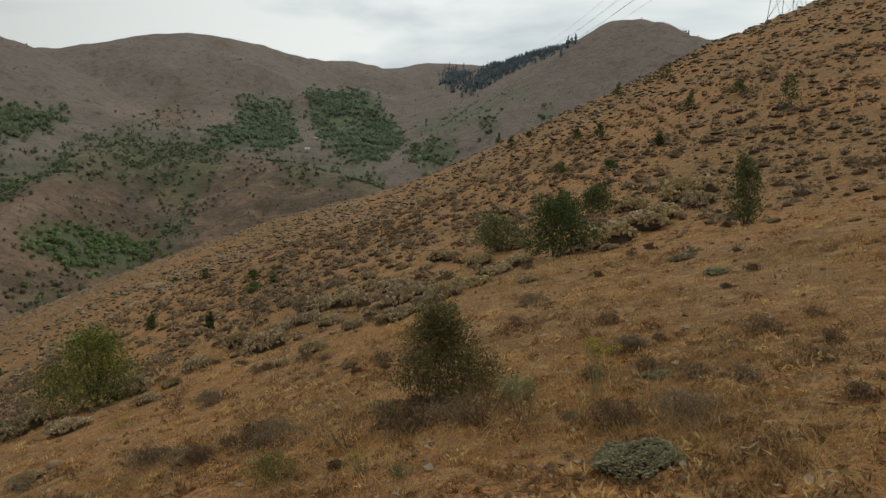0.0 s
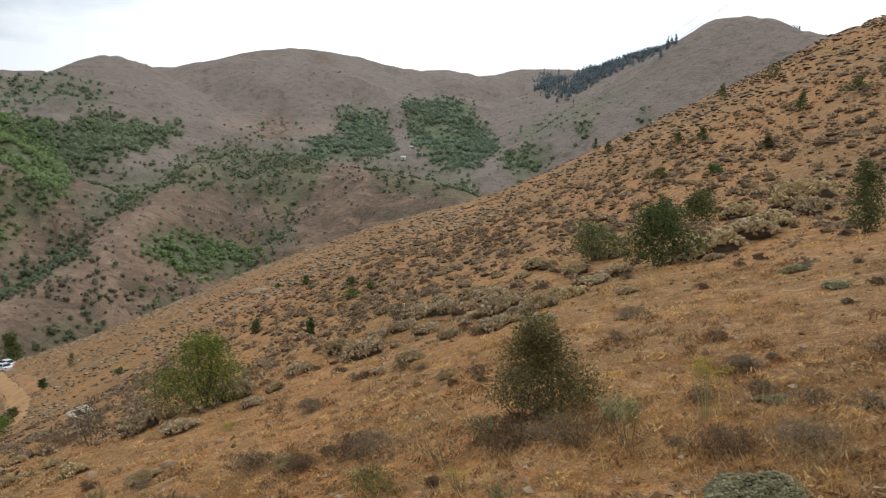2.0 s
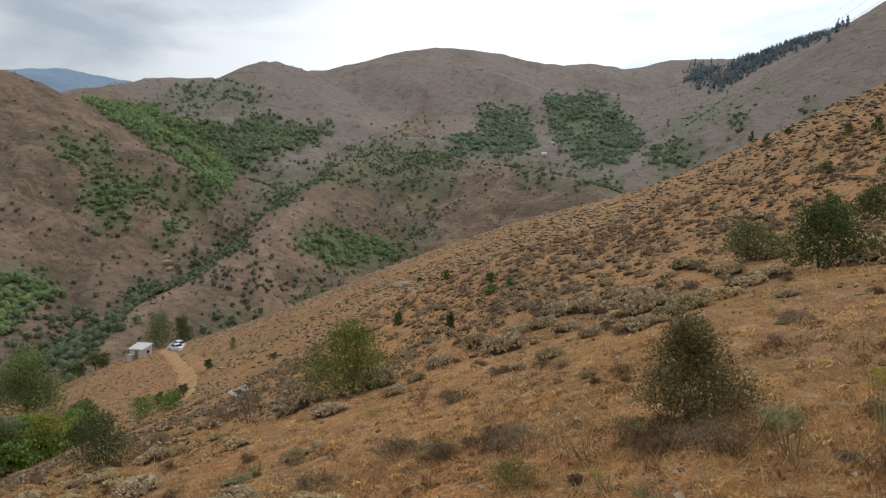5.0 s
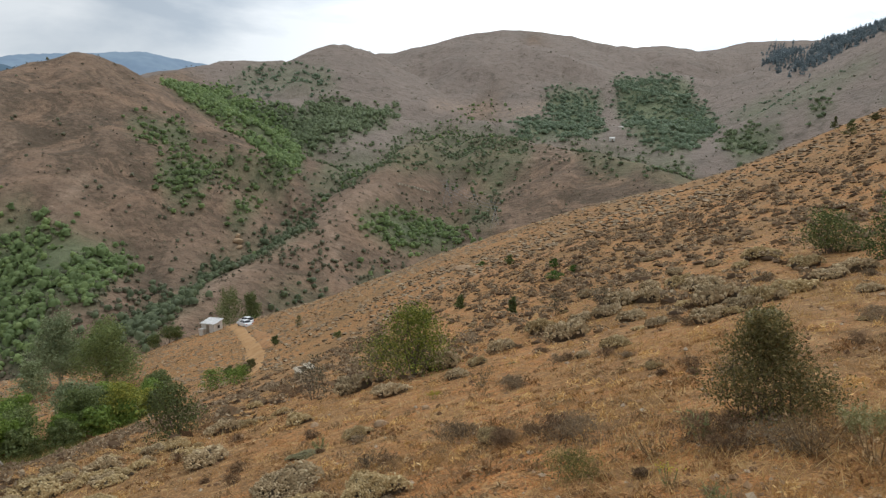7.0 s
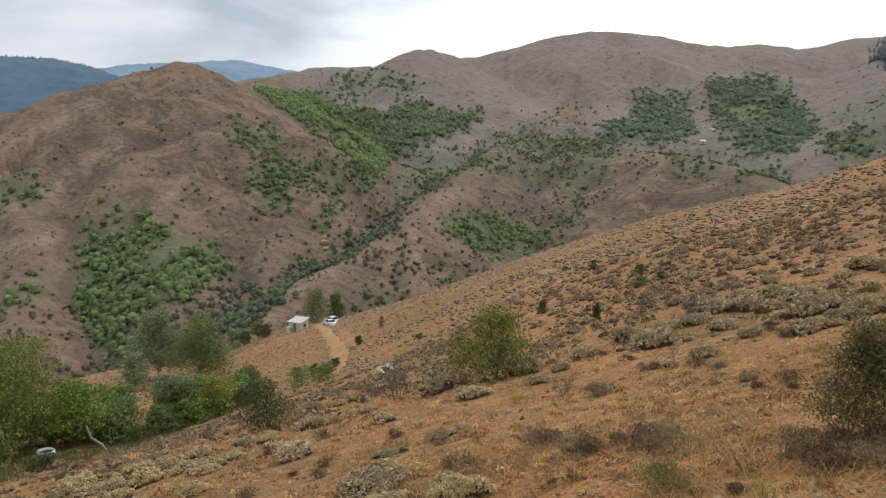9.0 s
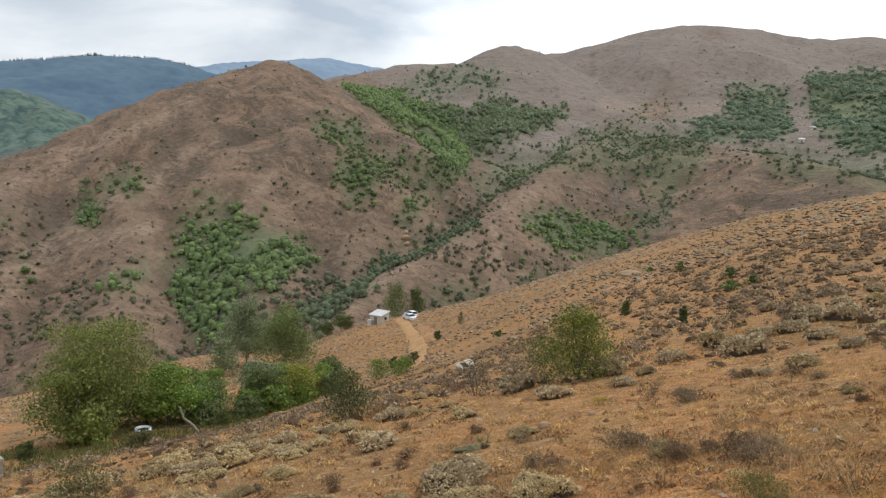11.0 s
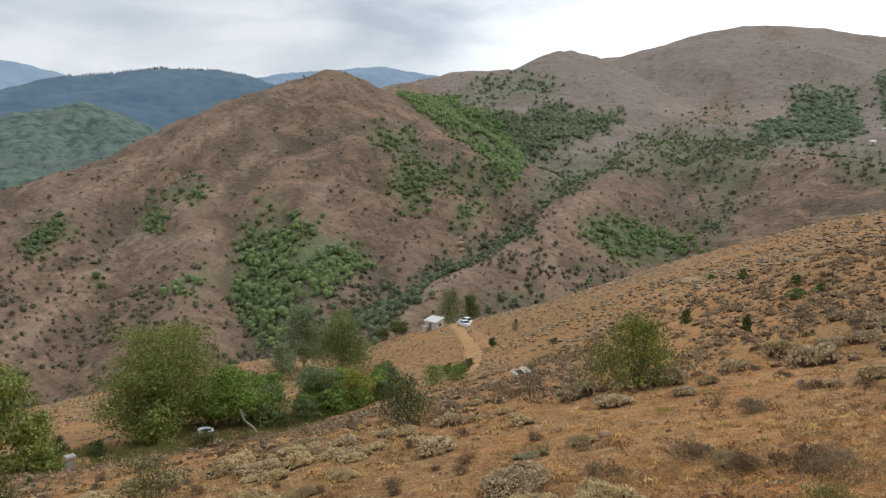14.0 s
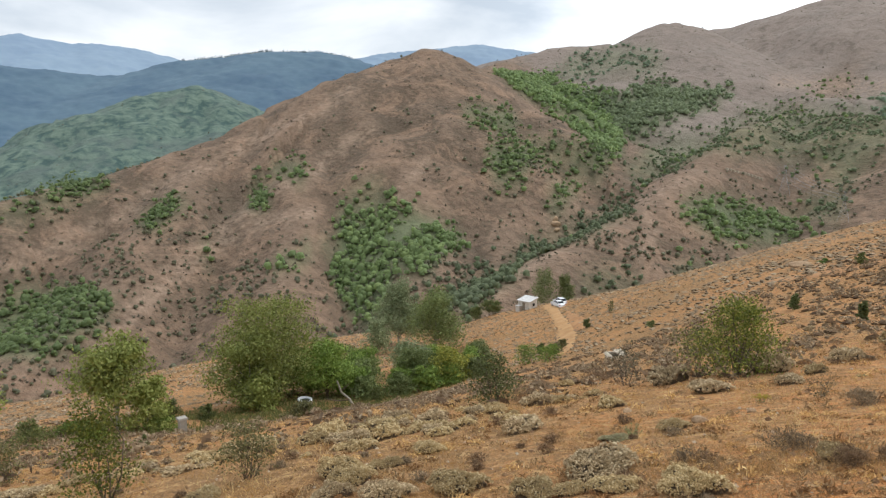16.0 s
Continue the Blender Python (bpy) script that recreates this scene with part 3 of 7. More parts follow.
CONE_WOOD = [
    [(-58.3, -5.7), (-56.3, -5), (-54.3, -4.7), (-52.3, -5.1), (-50.6, -6.2), (-48.9, -6.8), (-48, -7.9), (-50.2, -9), (-50.9, -10.3), (-54.5, -9.8), (-54.1, -11.2), (-55, -13.4), (-56.2, -14.8), (-57.6, -13.5), (-59.3, -11.3), (-59.4, -9.7), (-58.4, -8)],
    [(-63.8, -8.7), (-62.5, -8.4), (-61.3, -8.9), (-62.1, -9.6), (-63.2, -9.7)],
    [(-61.6, -7.9), (-59.1, -7.3), (-58.6, -8), (-61.3, -8.2)],
    [(-60.5, -8.1), (-62.2, -9.4), (-63.9, -9.7), (-63.9, -9.1)],
]
SPUR_COPSES = [
    [(-31.4, -4.6), (-29.4, -3.9), (-27.3, -4.1), (-24.8, -4.8), (-22.8, -5.2), (-22.7, -6), (-23.8, -6.8), (-27.5, -7), (-28.5, -6.3), (-29.8, -5.7)],
    [(-32, -9.6), (-29.8, -8.9), (-27.8, -8.8), (-28.8, -9.4), (-31.1, -9.9)],
]
WEST_COPSES = [
    [(-82.3, -4.2), (-80.2, -3.5), (-78.1, -2.5), (-75.5, -2.3), (-75.8, -2.8), (-78.4, -3.5), (-80.7, -4.4), (-82.4, -4.6)],
    [(-74, -5.6), (-72.5, -4.3), (-71.3, -3.7), (-69.8, -3.9), (-70.9, -4.9), (-72.6, -6.1)],
    [(-66.1, -4.8), (-65.2, -3.9), (-64.1, -2.9), (-63.9, -3.9), (-63.5, -4.6), (-65.1, -5)],
    [(-83.5, -10.7), (-80.4, -10.3), (-77.5, -10.3), (-75.6, -11.1), (-76.8, -12.7), (-78.5, -13.7), (-79.7, -14.4), (-83.8, -14.2)],
    [(-69.3, -7.9), (-68.4, -7.3), (-68, -7.7), (-68.6, -8.2)],
]
RAVINE_WOOD = [
    [(-44.2, -8.8), (-41.8, -7.4), (-39.1, -6.2), (-35.7, -4.8), (-34.7, -5.1), (-37.6, -6.6), (-39.5, -7.7), (-41.4, -8.7), (-43.3, -9.6)],
    [(-38.9, -10.7), (-36.8, -10.1), (-34.5, -10.4), (-32.8, -10.7), (-34.9, -11.5), (-37.3, -11.9), (-38.8, -11.9)],
    [(-49.1, -12.1), (-46.9, -10.8), (-44.2, -9.6), (-43.3, -10.1), (-45.1, -11.6), (-47.4, -13.5), (-48.7, -13.9)],
]
OAK_SLOPES = [
    [(-29.4, 0.7), (-27.6, 2.4), (-24.9, 2.9), (-21.4, 2.9), (-19.1, 2.6), (-17.4, 1.9), (-17.7, -0.1), (-19, -1.9), (-19.9, -2.8), (-21.2, -2.4), (-22.2, -1.1), (-24.8, -0.6), (-27.6, -0.6), (-29.4, -0.2)],
    [(-14.9, 1.7), (-10.9, 1.6), (-9.1, 0.8), (-6.7, 1), (-5.1, -0), (-4.5, -2.1), (-6.5, -1.6), (-8.5, -0.5), (-10.4, -1), (-12.2, -0.5)],
    [(-23.1, -3.7), (-20.3, -3.1), (-19.7, -4.5), (-20.6, -5.3), (-22.6, -4.9)],
    [(-35.6, -1.5), (-33.1, 0.4), (-29.9, 1.2), (-29.4, -0.4), (-32.1, -2.1), (-34.2, -2.8)],
]
HIGH_WOODS = [
    [(-16.2, 5.7), (-14.3, 6), (-13.2, 5.4), (-11.8, 5.2), (-11.7, 4.2), (-13.2, 3.9), (-11.8, 3.3), (-11.4, 2.2), (-12.9, 1.8), (-14.2, 2), (-15.1, 3.2), (-16.2, 4.4)],
    [(-18.9, 3.4), (-16.3, 3.7), (-14.4, 2.7), (-13.8, 1.8), (-16.6, 1.6)],
    [(-10.9, 6.3), (-8.3, 6.6), (-5.5, 6.2), (-5, 4.8), (-3.7, 3.7), (-2.7, 2.7), (-4.7, 1.5), (-5.6, 0.9), (-7.9, 1.2), (-9.8, 2.7), (-10.7, 4.6)],
]
SHADY_WOODS = [
    [(-3.3, 1.6), (-1.4, 2.4), (-0.1, 2.6), (1, 3), (0.9, 1.7), (0.1, 0.8), (-1.5, 0.3), (-2.9, 0.9)],
    [(2.5, 3.8), (3.4, 4.2), (4.5, 4.2), (3.9, 3.6), (2.8, 3.3)],
    [(6.7, 4.7), (8.6, 5.2), (9.2, 4.9), (8.2, 4.4)],
]
FLANK_GREEN = [
    [(-2.6, 3.7), (2.1, 5.5), (5.8, 7), (7, 7.4), (5.8, 6), (2.1, 4.2), (-1, 3.1)],
]
PINE_WOODS = [
    [(1.4, 6.6), (2.5, 7.5), (3.6, 8.7), (5.5, 9), (6.8, 9.6), (10.3, 10.4), (10.2, 10), (7.2, 9.1), (5.1, 8), (3.8, 7.5), (2.1, 6.2)],
    [(-0.2, 7.6), (0.9, 8.2), (2.1, 8.1), (1.4, 7.2), (0.3, 6.9)],
]

# bare rocky ribs on the hills, in the same way
ROCKY_RIBS = [[(-55.6, 1.6), (-58.3, 0), (-59.7, -1.3), (-60.6, -2.2)], [(-73.5, -4.5), (-76.1, -5.7), (-78.7, -6.8), (-82.7, -8.2)],
              [(-61.9, -2.5), (-65.5, -4.8), (-70.3, -8.5), (-74.1, -11.7), (-75.8, -13.6)], [(-60.2, -5.1), (-65.1, -6.1), (-67.3, -7.4), (-71.6, -10.2), (-77.1, -14.7)],
              [(-57.3, 4.5), (-60, 2.7), (-63.5, 1.4), (-67, -0.8), (-72.9, -3.3)], [(-51.5, -1.3), (-52.9, -2.7), (-53.8, -4)],
              [(-46, -11.8), (-42.3, -9.2), (-39.6, -7.4), (-35.4, -4.8), (-32.1, -2.9), (-29.6, -2.3)], [(-33.5, -5.1), (-33.1, -7), (-34, -8.4)],
              [(-16.1, 4.5), (-18.8, 3.9), (-21.4, 4.3), (-24.9, 4.6)], [(-17.8, 0.2), (-15.3, 0.8), (-13.3, 1.1)]]
rise_rows = np.degrees(np.arctan2(gz_rows - 1.6, ranges[:, None]))
open_rows = (rise_rows >= np.maximum.accumulate(rise_rows, 0) - 0.3) & (ranges[:, None] > 185) & (layers[0].reshape(gz_rows.shape) < gz_rows - 2.0)


def inside(outline, b, e):
    """Which of the directions b, e lie inside the outline."""
    hit = np.zeros(np.broadcast(b, e).shape, bool)
    for (ab, ae), (cb, ce) in zip(outline, outline[1:] + outline[:1]):
        if ae != ce:
            hit ^= ((ae > e) != (ce > e)) & (b < (cb - ab) * (e - ae) / (ce - ae) + ab)
    return hit


def cells(outlines):
    """The part of the ground that lies inside the outlines, on the slopes that face the knoll."""
    mask = np.zeros(gz_rows.shape, bool)
    wander_b = bearings[None] + 0.35 * fbm(gx, gy, 40.0, 3, 700).reshape(gz_rows.shape)
    wander_e = rise_rows + 0.22 * fbm(gx, gy, 36.0, 3, 720).reshape(gz_rows.shape)
    for o in outlines:
        mask |= inside(o, wander_b, wander_e)
    return mask & open_rows


def soften(mask, times):
    m = mask.astype(float)
    for _ in range(times):
        m = (m + np.roll(m, 1, 0) + np.roll(m, -1, 0) + np.roll(m, 1, 1) + np.roll(m, -1, 1)) / 5
    return m


undergrowth = soften(cells(SIDE_VALLEY_BRIGHT + SIDE_VALLEY_DARK + CONE_COPSES + CONE_WOOD + SPUR_COPSES + WEST_COPSES + HIGH_WOODS + SHADY_WOODS), 3)
undergrowth = np.maximum(undergrowth, 0.55 * soften(cells(UPPER_COPSE + OAK_SLOPES + RAVINE_WOOD + FLANK_GREEN), 4))
ground.data.attributes.new("undergrowth", "FLOAT", "POINT").data.foreach_set("value", undergrowth.astype(np.float32).ravel())
outcrop = np.zeros(gz_rows.shape)
for line in ROCKY_RIBS:
    for (ab, ae), (cb, ce) in zip(line, line[1:]):
        q = np.clip(((bearings[None] - ab) * (cb - ab) + (rise_rows - ae) * (ce - ae)) / ((cb - ab) ** 2 + (ce - ae) ** 2), 0, 1)
        outcrop = np.maximum(outcrop, np.exp(-((bearings[None] - ab - q * (cb - ab)) ** 2 + (rise_rows - ae - q * (ce - ae)) ** 2) / 0.55 ** 2))
ground.data.attributes.new("outcrop", "FLOAT", "POINT").data.foreach_set("value", (outcrop * open_rows).astype(np.float32).ravel())


# ---------------------------------------------------------------- shapes that several things share
def part(name, verts, faces, mat, parent=None, label="", smooth=False):
    ob = mesh_object(name, verts, faces, mat, parent, smooth)
    if label:
        ob["label"] = label
    return ob


def stand(name, x, y, label, category, group="", sink=0.0, turn=0.0, kind=""):
    """An Empty on the ground at the foot of a thing."""
    e = new(name)
    e.matrix_world = pose(x, y, ground_z(x, y) - sink, 0, 0, turn)
    return tagged(e, label, category, group, kind)


class Solid:
    """Quads gathered into one mesh."""

    def __init__(self):
        self.v, self.f = [], []

    def box(self, lo, hi, taper=1.0):
        n = len(self.v)
        cx, cy = (lo[0] + hi[0]) / 2, (lo[1] + hi[1]) / 2
        for z, k in ((lo[2], 1.0), (hi[2], taper)):
            for x, y in ((lo[0], lo[1]), (hi[0], lo[1]), (hi[0], hi[1]), (lo[0], hi[1])):
                self.v.append((cx + (x - cx) * k, cy + (y - cy) * k, z))
        self.f += [(n + a, n + b, n + c, n + d) for a, b, c, d in
                   ((3, 2, 1, 0), (4, 5, 6, 7), (0, 1, 5, 4), (1, 2, 6, 5), (2, 3, 7, 6), (3, 0, 4, 7))]
        return self

    def tube(self, points, radii, sides=6):
        n = len(self.v)
        pts = [Vector(p) for p in points]
        for k, p in enumerate(pts):
            d = (pts[min(k + 1, len(pts) - 1)] - pts[max(k - 1, 0)]).normalized()
            u = d.orthogonal().normalized()
            w = d.cross(u)
            for s in range(sides):
                a = 2 * math.pi * s / sides
                self.v.append(tuple(p + (u * math.cos(a) + w * math.sin(a)) * radii[k]))
        for k in range(len(pts) - 1):
            for s in range(sides):
                a, b = n + k * sides + s, n + k * sides + (s + 1) % sides
                self.f.append((a, b, b + sides, a + sides))
        return self

    def prism(self, outline, x0, x1):
        """An outline in y, z drawn out along x; the ends are fans of quads."""
        n, m = len(self.v), len(outline)
        for x in (x0, x1):
            self.v += [(x, y, z) for y, z in outline]
        for k in range(m):
            a, b = n + k, n + (k + 1) % m
            self.f.append((a, b, b + m, a + m))
        for base, flip in ((n, True), (n + m, False)):
            for k in range(1, m - 1, 2):
                q = (base, base + k, base + k + 1, base + min(k + 2, m - 1))
                self.f.append(q[::-1] if flip else q)
        return self

    def made(self, name, mat, parent, label="", smooth=False):
        return part(name, self.v, self.f, mat, parent, label, smooth)


def leaves(rng, centres, size, aspect=0.5, droop=0.0, facing=None):
    """One small pointed leaf at each centre, turned at random."""
    n = len(centres)
    u = rng.normal(size=(n, 3))
    u[:, 2] -= droop
    u /= np.linalg.norm(u, axis=1)[:, None]
    if facing is not None:
        out = facing + 0.55 * rng.normal(size=(n, 3))
        u = np.cross(out, u)
        u /= np.linalg.norm(u, axis=1)[:, None] + 1e-9
    w = np.cross(u, rng.normal(size=(n, 3)) if facing is None else out)
    w /= np.linalg.norm(w, axis=1)[:, None] + 1e-9
    s = size * rng.uniform(0.6, 1.35, (n, 1))
    v = np.stack([centres - u * s, centres + w * s * aspect, centres + u * s, centres - w * s * aspect], 1).reshape(-1, 3)
    return v, np.arange(4 * n).reshape(-1, 4)


def lobed_cloud(rng, count, width, height, foot, lobes=10, taper=0.5, fill=0.55):
    """Points in an uneven crown of several lobes; returns the points and the middles of the lobes."""
    mids, sizes = [], []
    for k in range(lobes):
        h = (k + rng.uniform(0.1, 0.9)) / lobes
        reach = width * 0.62 * (1 - taper * h) * (0.72 + 0.28 * math.sin(math.pi * min(1, h * 1.3 + 0.1)))
        a, d = k * 2.4 + rng.uniform(-0.7, 0.7), reach * math.sqrt(rng.uniform(0.08, 0.50))
        mids.append((d * math.cos(a), d * math.sin(a), foot + (height - foot) * (0.07 + 0.77 * h)))
        sizes.append((reach * rng.uniform(0.45, 0.70), (height - foot) * rng.uniform(0.10, 0.17)))
    mids, sizes = np.array(mids), np.array(sizes)
    pick = rng.integers(0, lobes, count)
    d = rng.normal(size=(count, 3))
    d /= np.linalg.norm(d, axis=1)[:, None]
    d *= rng.uniform(fill * 0.4, 1.12, (count, 1)) ** 0.7 * (1 + 0.16 * np.abs(rng.normal(size=(count, 1))) ** 1.5)
    s = np.stack([sizes[pick, 0], sizes[pick, 0], sizes[pick, 1]], 1)
    return mids[pick] + d * s, mids, d


def stems(rng, mids, foot_radius, thick, stem_count, bend=0.15):
    """Tapered stems from the foot to the lobes of the crown."""
    s = Solid()
    order = rng.permutation(len(mids))[:stem_count]
    for k in order:
        tip = Vector(mids[k])
        a = rng.uniform(0, 6.28)
        foot = Vector((foot_radius * math.cos(a), foot_radius * math.sin(a), -0.08 * tip.z - 0.03))
        side = Vector(rng.normal(size=3)) * bend * tip.length
        pts = [foot.lerp(tip, q) + side * math.sin(math.pi * q) for q in (0, 0.3, 0.62, 1.0)]
        pts[0] = foot
        s.tube(pts, [thick, thick * 0.75, thick * 0.5, thick * 0.18], 5)
        for q in (0.45, 0.7):
            twig = foot.lerp(tip, q) + side * math.sin(math.pi * q)
            end = twig + Vector(rng.normal(size=3)) * tip.length * 0.22 + Vector((0, 0, tip.length * 0.1))
            s.tube([twig, twig.lerp(end, 0.5), end], [thick * 0.4, thick * 0.28, thick * 0.1], 4)
    return s


def bush(name, x, y, width, height, leaf_mat, label, category="bush", group="", seed=1, count=1500, leaf=0.035, lobes=12, foot=0.05,
         taper=0.5, stem_count=8, thick=0.012, spread=0.1, bark=None, fill=0.5, aspect=0.5, droop=0.0):
    """A shrub or small tree: woody stems and a crown of single leaves."""
    rng = np.random.default_rng(seed)
    e = stand(name, x, y, label, category, group)
    pts, mids, out = lobed_cloud(rng, count, width, height, foot * height, lobes, taper, fill)
    pts[:, 2] = np.maximum(pts[:, 2], 0.02)
    stems(rng, mids, spread * width, thick, stem_count).made("branchwork", bark or BARK, e, smooth=True)
    v, f = leaves(rng, pts, leaf, aspect, droop)
    part("crown", v, f, leaf_mat, e)
    return e


def tree(name, x, y, width, height, leaf_mat, label, seed=1, count=1300, leaf=0.16, lobes=14, foot=0.25, taper=0.35, thick=0.14, bark=None,
         group="", forks=9, fill=0.5, category="tree"):
    """A tree: tapered trunk, limbs that leave it at several heights, and a crown of many small leaf clumps."""
    rng = np.random.default_rng(seed)
    e = stand(name, x, y, label, category, group)
    pts, mids, out = lobed_cloud(rng, count, width, height, foot * height, lobes, taper, fill)
    trunk, limbs = Solid(), Solid()
    lean = rng.normal(size=2) * 0.03 * height
    spine = [Vector((lean[0] * q * q, lean[1] * q * q, height * q * 0.86 - 0.25)) for q in (0, 0.15, 0.4, 0.7, 1.0)]
    trunk.tube(spine, [thick * 1.25, thick, thick * 0.72, thick * 0.4, thick * 0.1], 7)
    for m in mids[:forks]:
        tip = Vector(m)
        q = max(0.12, min(0.75, tip.z / height - 0.22))
        start = Vector((lean[0] * q * q, lean[1] * q * q, height * q * 0.86 - 0.25))
        limbs.tube([start, start.lerp(tip, 0.5) + Vector((0, 0, 0.05 * height)), tip], [thick * 0.42, thick * 0.26, thick * 0.06], 5)
    trunk.made("trunk", bark or BARK, e, smooth=True)
    limbs.made("limbs", bark or BARK, e, smooth=True)
    v, f = leaves(rng, pts, leaf, 0.6, 0.0, out)
    part("crown", v, f, leaf_mat, e)
    return e


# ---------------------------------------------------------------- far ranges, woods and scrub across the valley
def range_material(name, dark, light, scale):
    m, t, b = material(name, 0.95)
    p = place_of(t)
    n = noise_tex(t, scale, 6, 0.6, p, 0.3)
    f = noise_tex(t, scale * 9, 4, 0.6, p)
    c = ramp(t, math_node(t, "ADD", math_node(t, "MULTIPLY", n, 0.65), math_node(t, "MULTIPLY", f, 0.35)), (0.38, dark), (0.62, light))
    # bluish haze sits in the base colour and in a faint emission
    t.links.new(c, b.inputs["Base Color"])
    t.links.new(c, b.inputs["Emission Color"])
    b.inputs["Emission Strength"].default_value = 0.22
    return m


HAZE_BLUE_NEAR = range_material("hazed_wooded_range", (0.050, 0.085, 0.125), (0.085, 0.130, 0.165), 0.004)
HAZE_BLUE_FAR = range_material("hazed_distant_range", (0.150, 0.205, 0.275), (0.190, 0.250, 0.310), 0.003)


def far_range(points, slope, mat, label, first, last, near, far, seed):
    """A whole mountain side beyond the valley."""
    x, y, f = ring_grid(np.arange(first, last, 0.18), np.geomspace(near, far, 46), False)
    z = crest(points, slope, x, y, 30.0) + 9 * fbm(x, y, 190.0, 5, seed) * np.clip((far - np.hypot(x, y)) / 500, 0.1, 1) + 3 * fbm(x, y, 28.0, 3, seed + 7)
    ob = mesh_object("backdrop", np.stack([x, y, np.maximum(z, -120)], 1), f, mat)
    return tagged(ob, label, "mountain", kind="structure")


WOODED = [(-110, 5.5, 2350), (-81.6, 5.55, 2350), (-79.6, 5.45, 2350), (-76.1, 5.1, 2350), (-72.7, 5.2, 2350), (-71.2, 5.9, 2340), (-69.9, 6.4, 2330),
          (-66.7, 6.8, 2320), (-63.8, 7.3, 2300), (-59.9, 7.3, 2300), (-58.4, 7.1, 2300), (-56.4, 6.5, 2300), (-50, 5.0, 2300), (-46, 4.0, 2300)]
HAZY = [(-110, 7.0, 3300), (-81.4, 7.3, 3300), (-80.4, 7.7, 3300), (-79.1, 7.5, 3300), (-77, 7.3, 3300), (-75.9, 7.4, 3300), (-73, 7.1, 3300), (-71.1, 6.7, 3300),
        (-70, 6.3, 3300), (-66, 5.5, 3300), (-60, 6.0, 3250), (-57.5, 6.8, 3250), (-54.6, 7.3, 3250), (-50.1, 7.7, 3250), (-47, 8.0, 3250), (-43.2, 7.4, 3250), (-40, 6.5, 3250)]
far_range(WOODED, 0.36, HAZE_BLUE_NEAR, "wooded mountain range tinted blue for haze, with a fringe of conifers along its crest", -98, -44, 1650, 2420, 51)
far_range(HAZY, 0.36, HAZE_BLUE_FAR, "distant mountain range behind the wooded one, tinted pale blue for haze", -98, -40, 2600, 3420, 61)


def stand_of(rng, x, y, width, height, clumps, leaf, bulk):
    """Crowns for many trees at once, each a lumpy round of foliage with loose leaf clumps standing out of it.
    x, y, width and height are arrays, one entry a tree."""
    n = len(x)
    z = land(x, y)[0]
    sides, rise = 6, np.array([-0.4, 0.25, 0.75])
    a = np.arange(sides) * 2 * math.pi / sides
    ring = np.sqrt(1 - rise ** 2)[None, :, None] * (0.80 + 0.20 * rng.normal(size=(n, 3, sides)).clip(-1.8, 1.8))
    a = a[None, None] + 0.5 * np.arange(3)[None, :, None] + rng.uniform(0, 6.28, (n, 1, 1))
    mid = z + height * (bulk + (1 - bulk) * 0.45)
    half = height * (1 - bulk) * 0.52
    rv = np.stack([x[:, None, None] + 0.5 * width[:, None, None] * ring * np.cos(a), y[:, None, None] + 0.5 * width[:, None, None] * ring * np.sin(a),
                   mid[:, None, None] + half[:, None, None] * (rise[None, :, None] + 0.13 * rng.normal(size=(n, 3, sides)))], -1).reshape(n, -1, 3)
    top = np.stack([x, y, mid + half * rng.uniform(0.8, 1.0, n)], 1)[:, None]
    v = np.concatenate([rv, top, top], 1)
    m = v.shape[1]
    quad = [(j * sides + i, j * sides + (i + 1) % sides, (j + 1) * sides + (i + 1) % sides, (j + 1) * sides + i) for j in range(2) for i in range(sides)]
    quad += [(2 * sides + i, 2 * sides + (i + 1) % sides, 3 * sides, 3 * sides + 1) for i in range(sides)]
    f = (np.arange(n)[:, None, None] * m + np.array(quad)[None]).reshape(-1, 4)
    k = np.repeat(np.arange(n), clumps)
    d = rng.normal(size=(len(k), 3))
    d /= np.linalg.norm(d, axis=1)[:, None]
    d[:, 2] = np.abs(d[:, 2]) - 0.15
    c = np.stack([x[k] + d[:, 0] * width[k] * 0.5, y[k] + d[:, 1] * width[k] * 0.5, mid[k] + half[k] * d[:, 2] * 1.05], 1)
    face = d + 0.5 * rng.normal(size=d.shape)
    u = np.cross(face, rng.normal(size=face.shape))
    u /= np.linalg.norm(u, axis=1)[:, None]
    w = np.cross(face, u)
    w /= np.linalg.norm(w, axis=1)[:, None]
    c += (d * 0.12 * rng.normal(size=(len(k), 1))) * width[k][:, None]
    s = (leaf * width[k] * rng.uniform(0.5, 1.3, len(k)))[:, None]
    lv = np.stack([c - u * s, c + w * s * 0.8, c + u * s, c - w * s * 0.8], 1).reshape(-1, 3)
    return np.concatenate([v.reshape(-1, 3), lv]), np.concatenate([f, n * m + np.arange(len(lv)).reshape(-1, 4)])


def sown(rng, outlines, density, gaps, seed):
    """Places sown over the outlines at so many to the square metre, with gaps where the noise is low."""
    mask = soften(cells(outlines), 5)
    j, i = np.nonzero(mask > 0.04)
    step_r, step_b = np.gradient(ranges)[j], 0.24
    area = ranges[j] * step_r * math.radians(step_b) * np.minimum(1, 1.25 * mask[j, i] ** 1.4)
    pick = rng.choice(len(j), int(density * area.sum()), p=area / area.sum())
    r = ranges[j[pick]] + step_r[pick] * rng.uniform(-0.5, 0.5, len(pick))
    a = np.radians(bearings[i[pick]] + step_b * rng.uniform(-0.6, 0.6, len(pick)))
    x, y = r * np.sin(a), r * np.cos(a)
    keep = fbm(x, y, 26.0, 3, seed + 400) > gaps + 0.25 * rng.normal(size=len(x))
    return x[keep], y[keep]


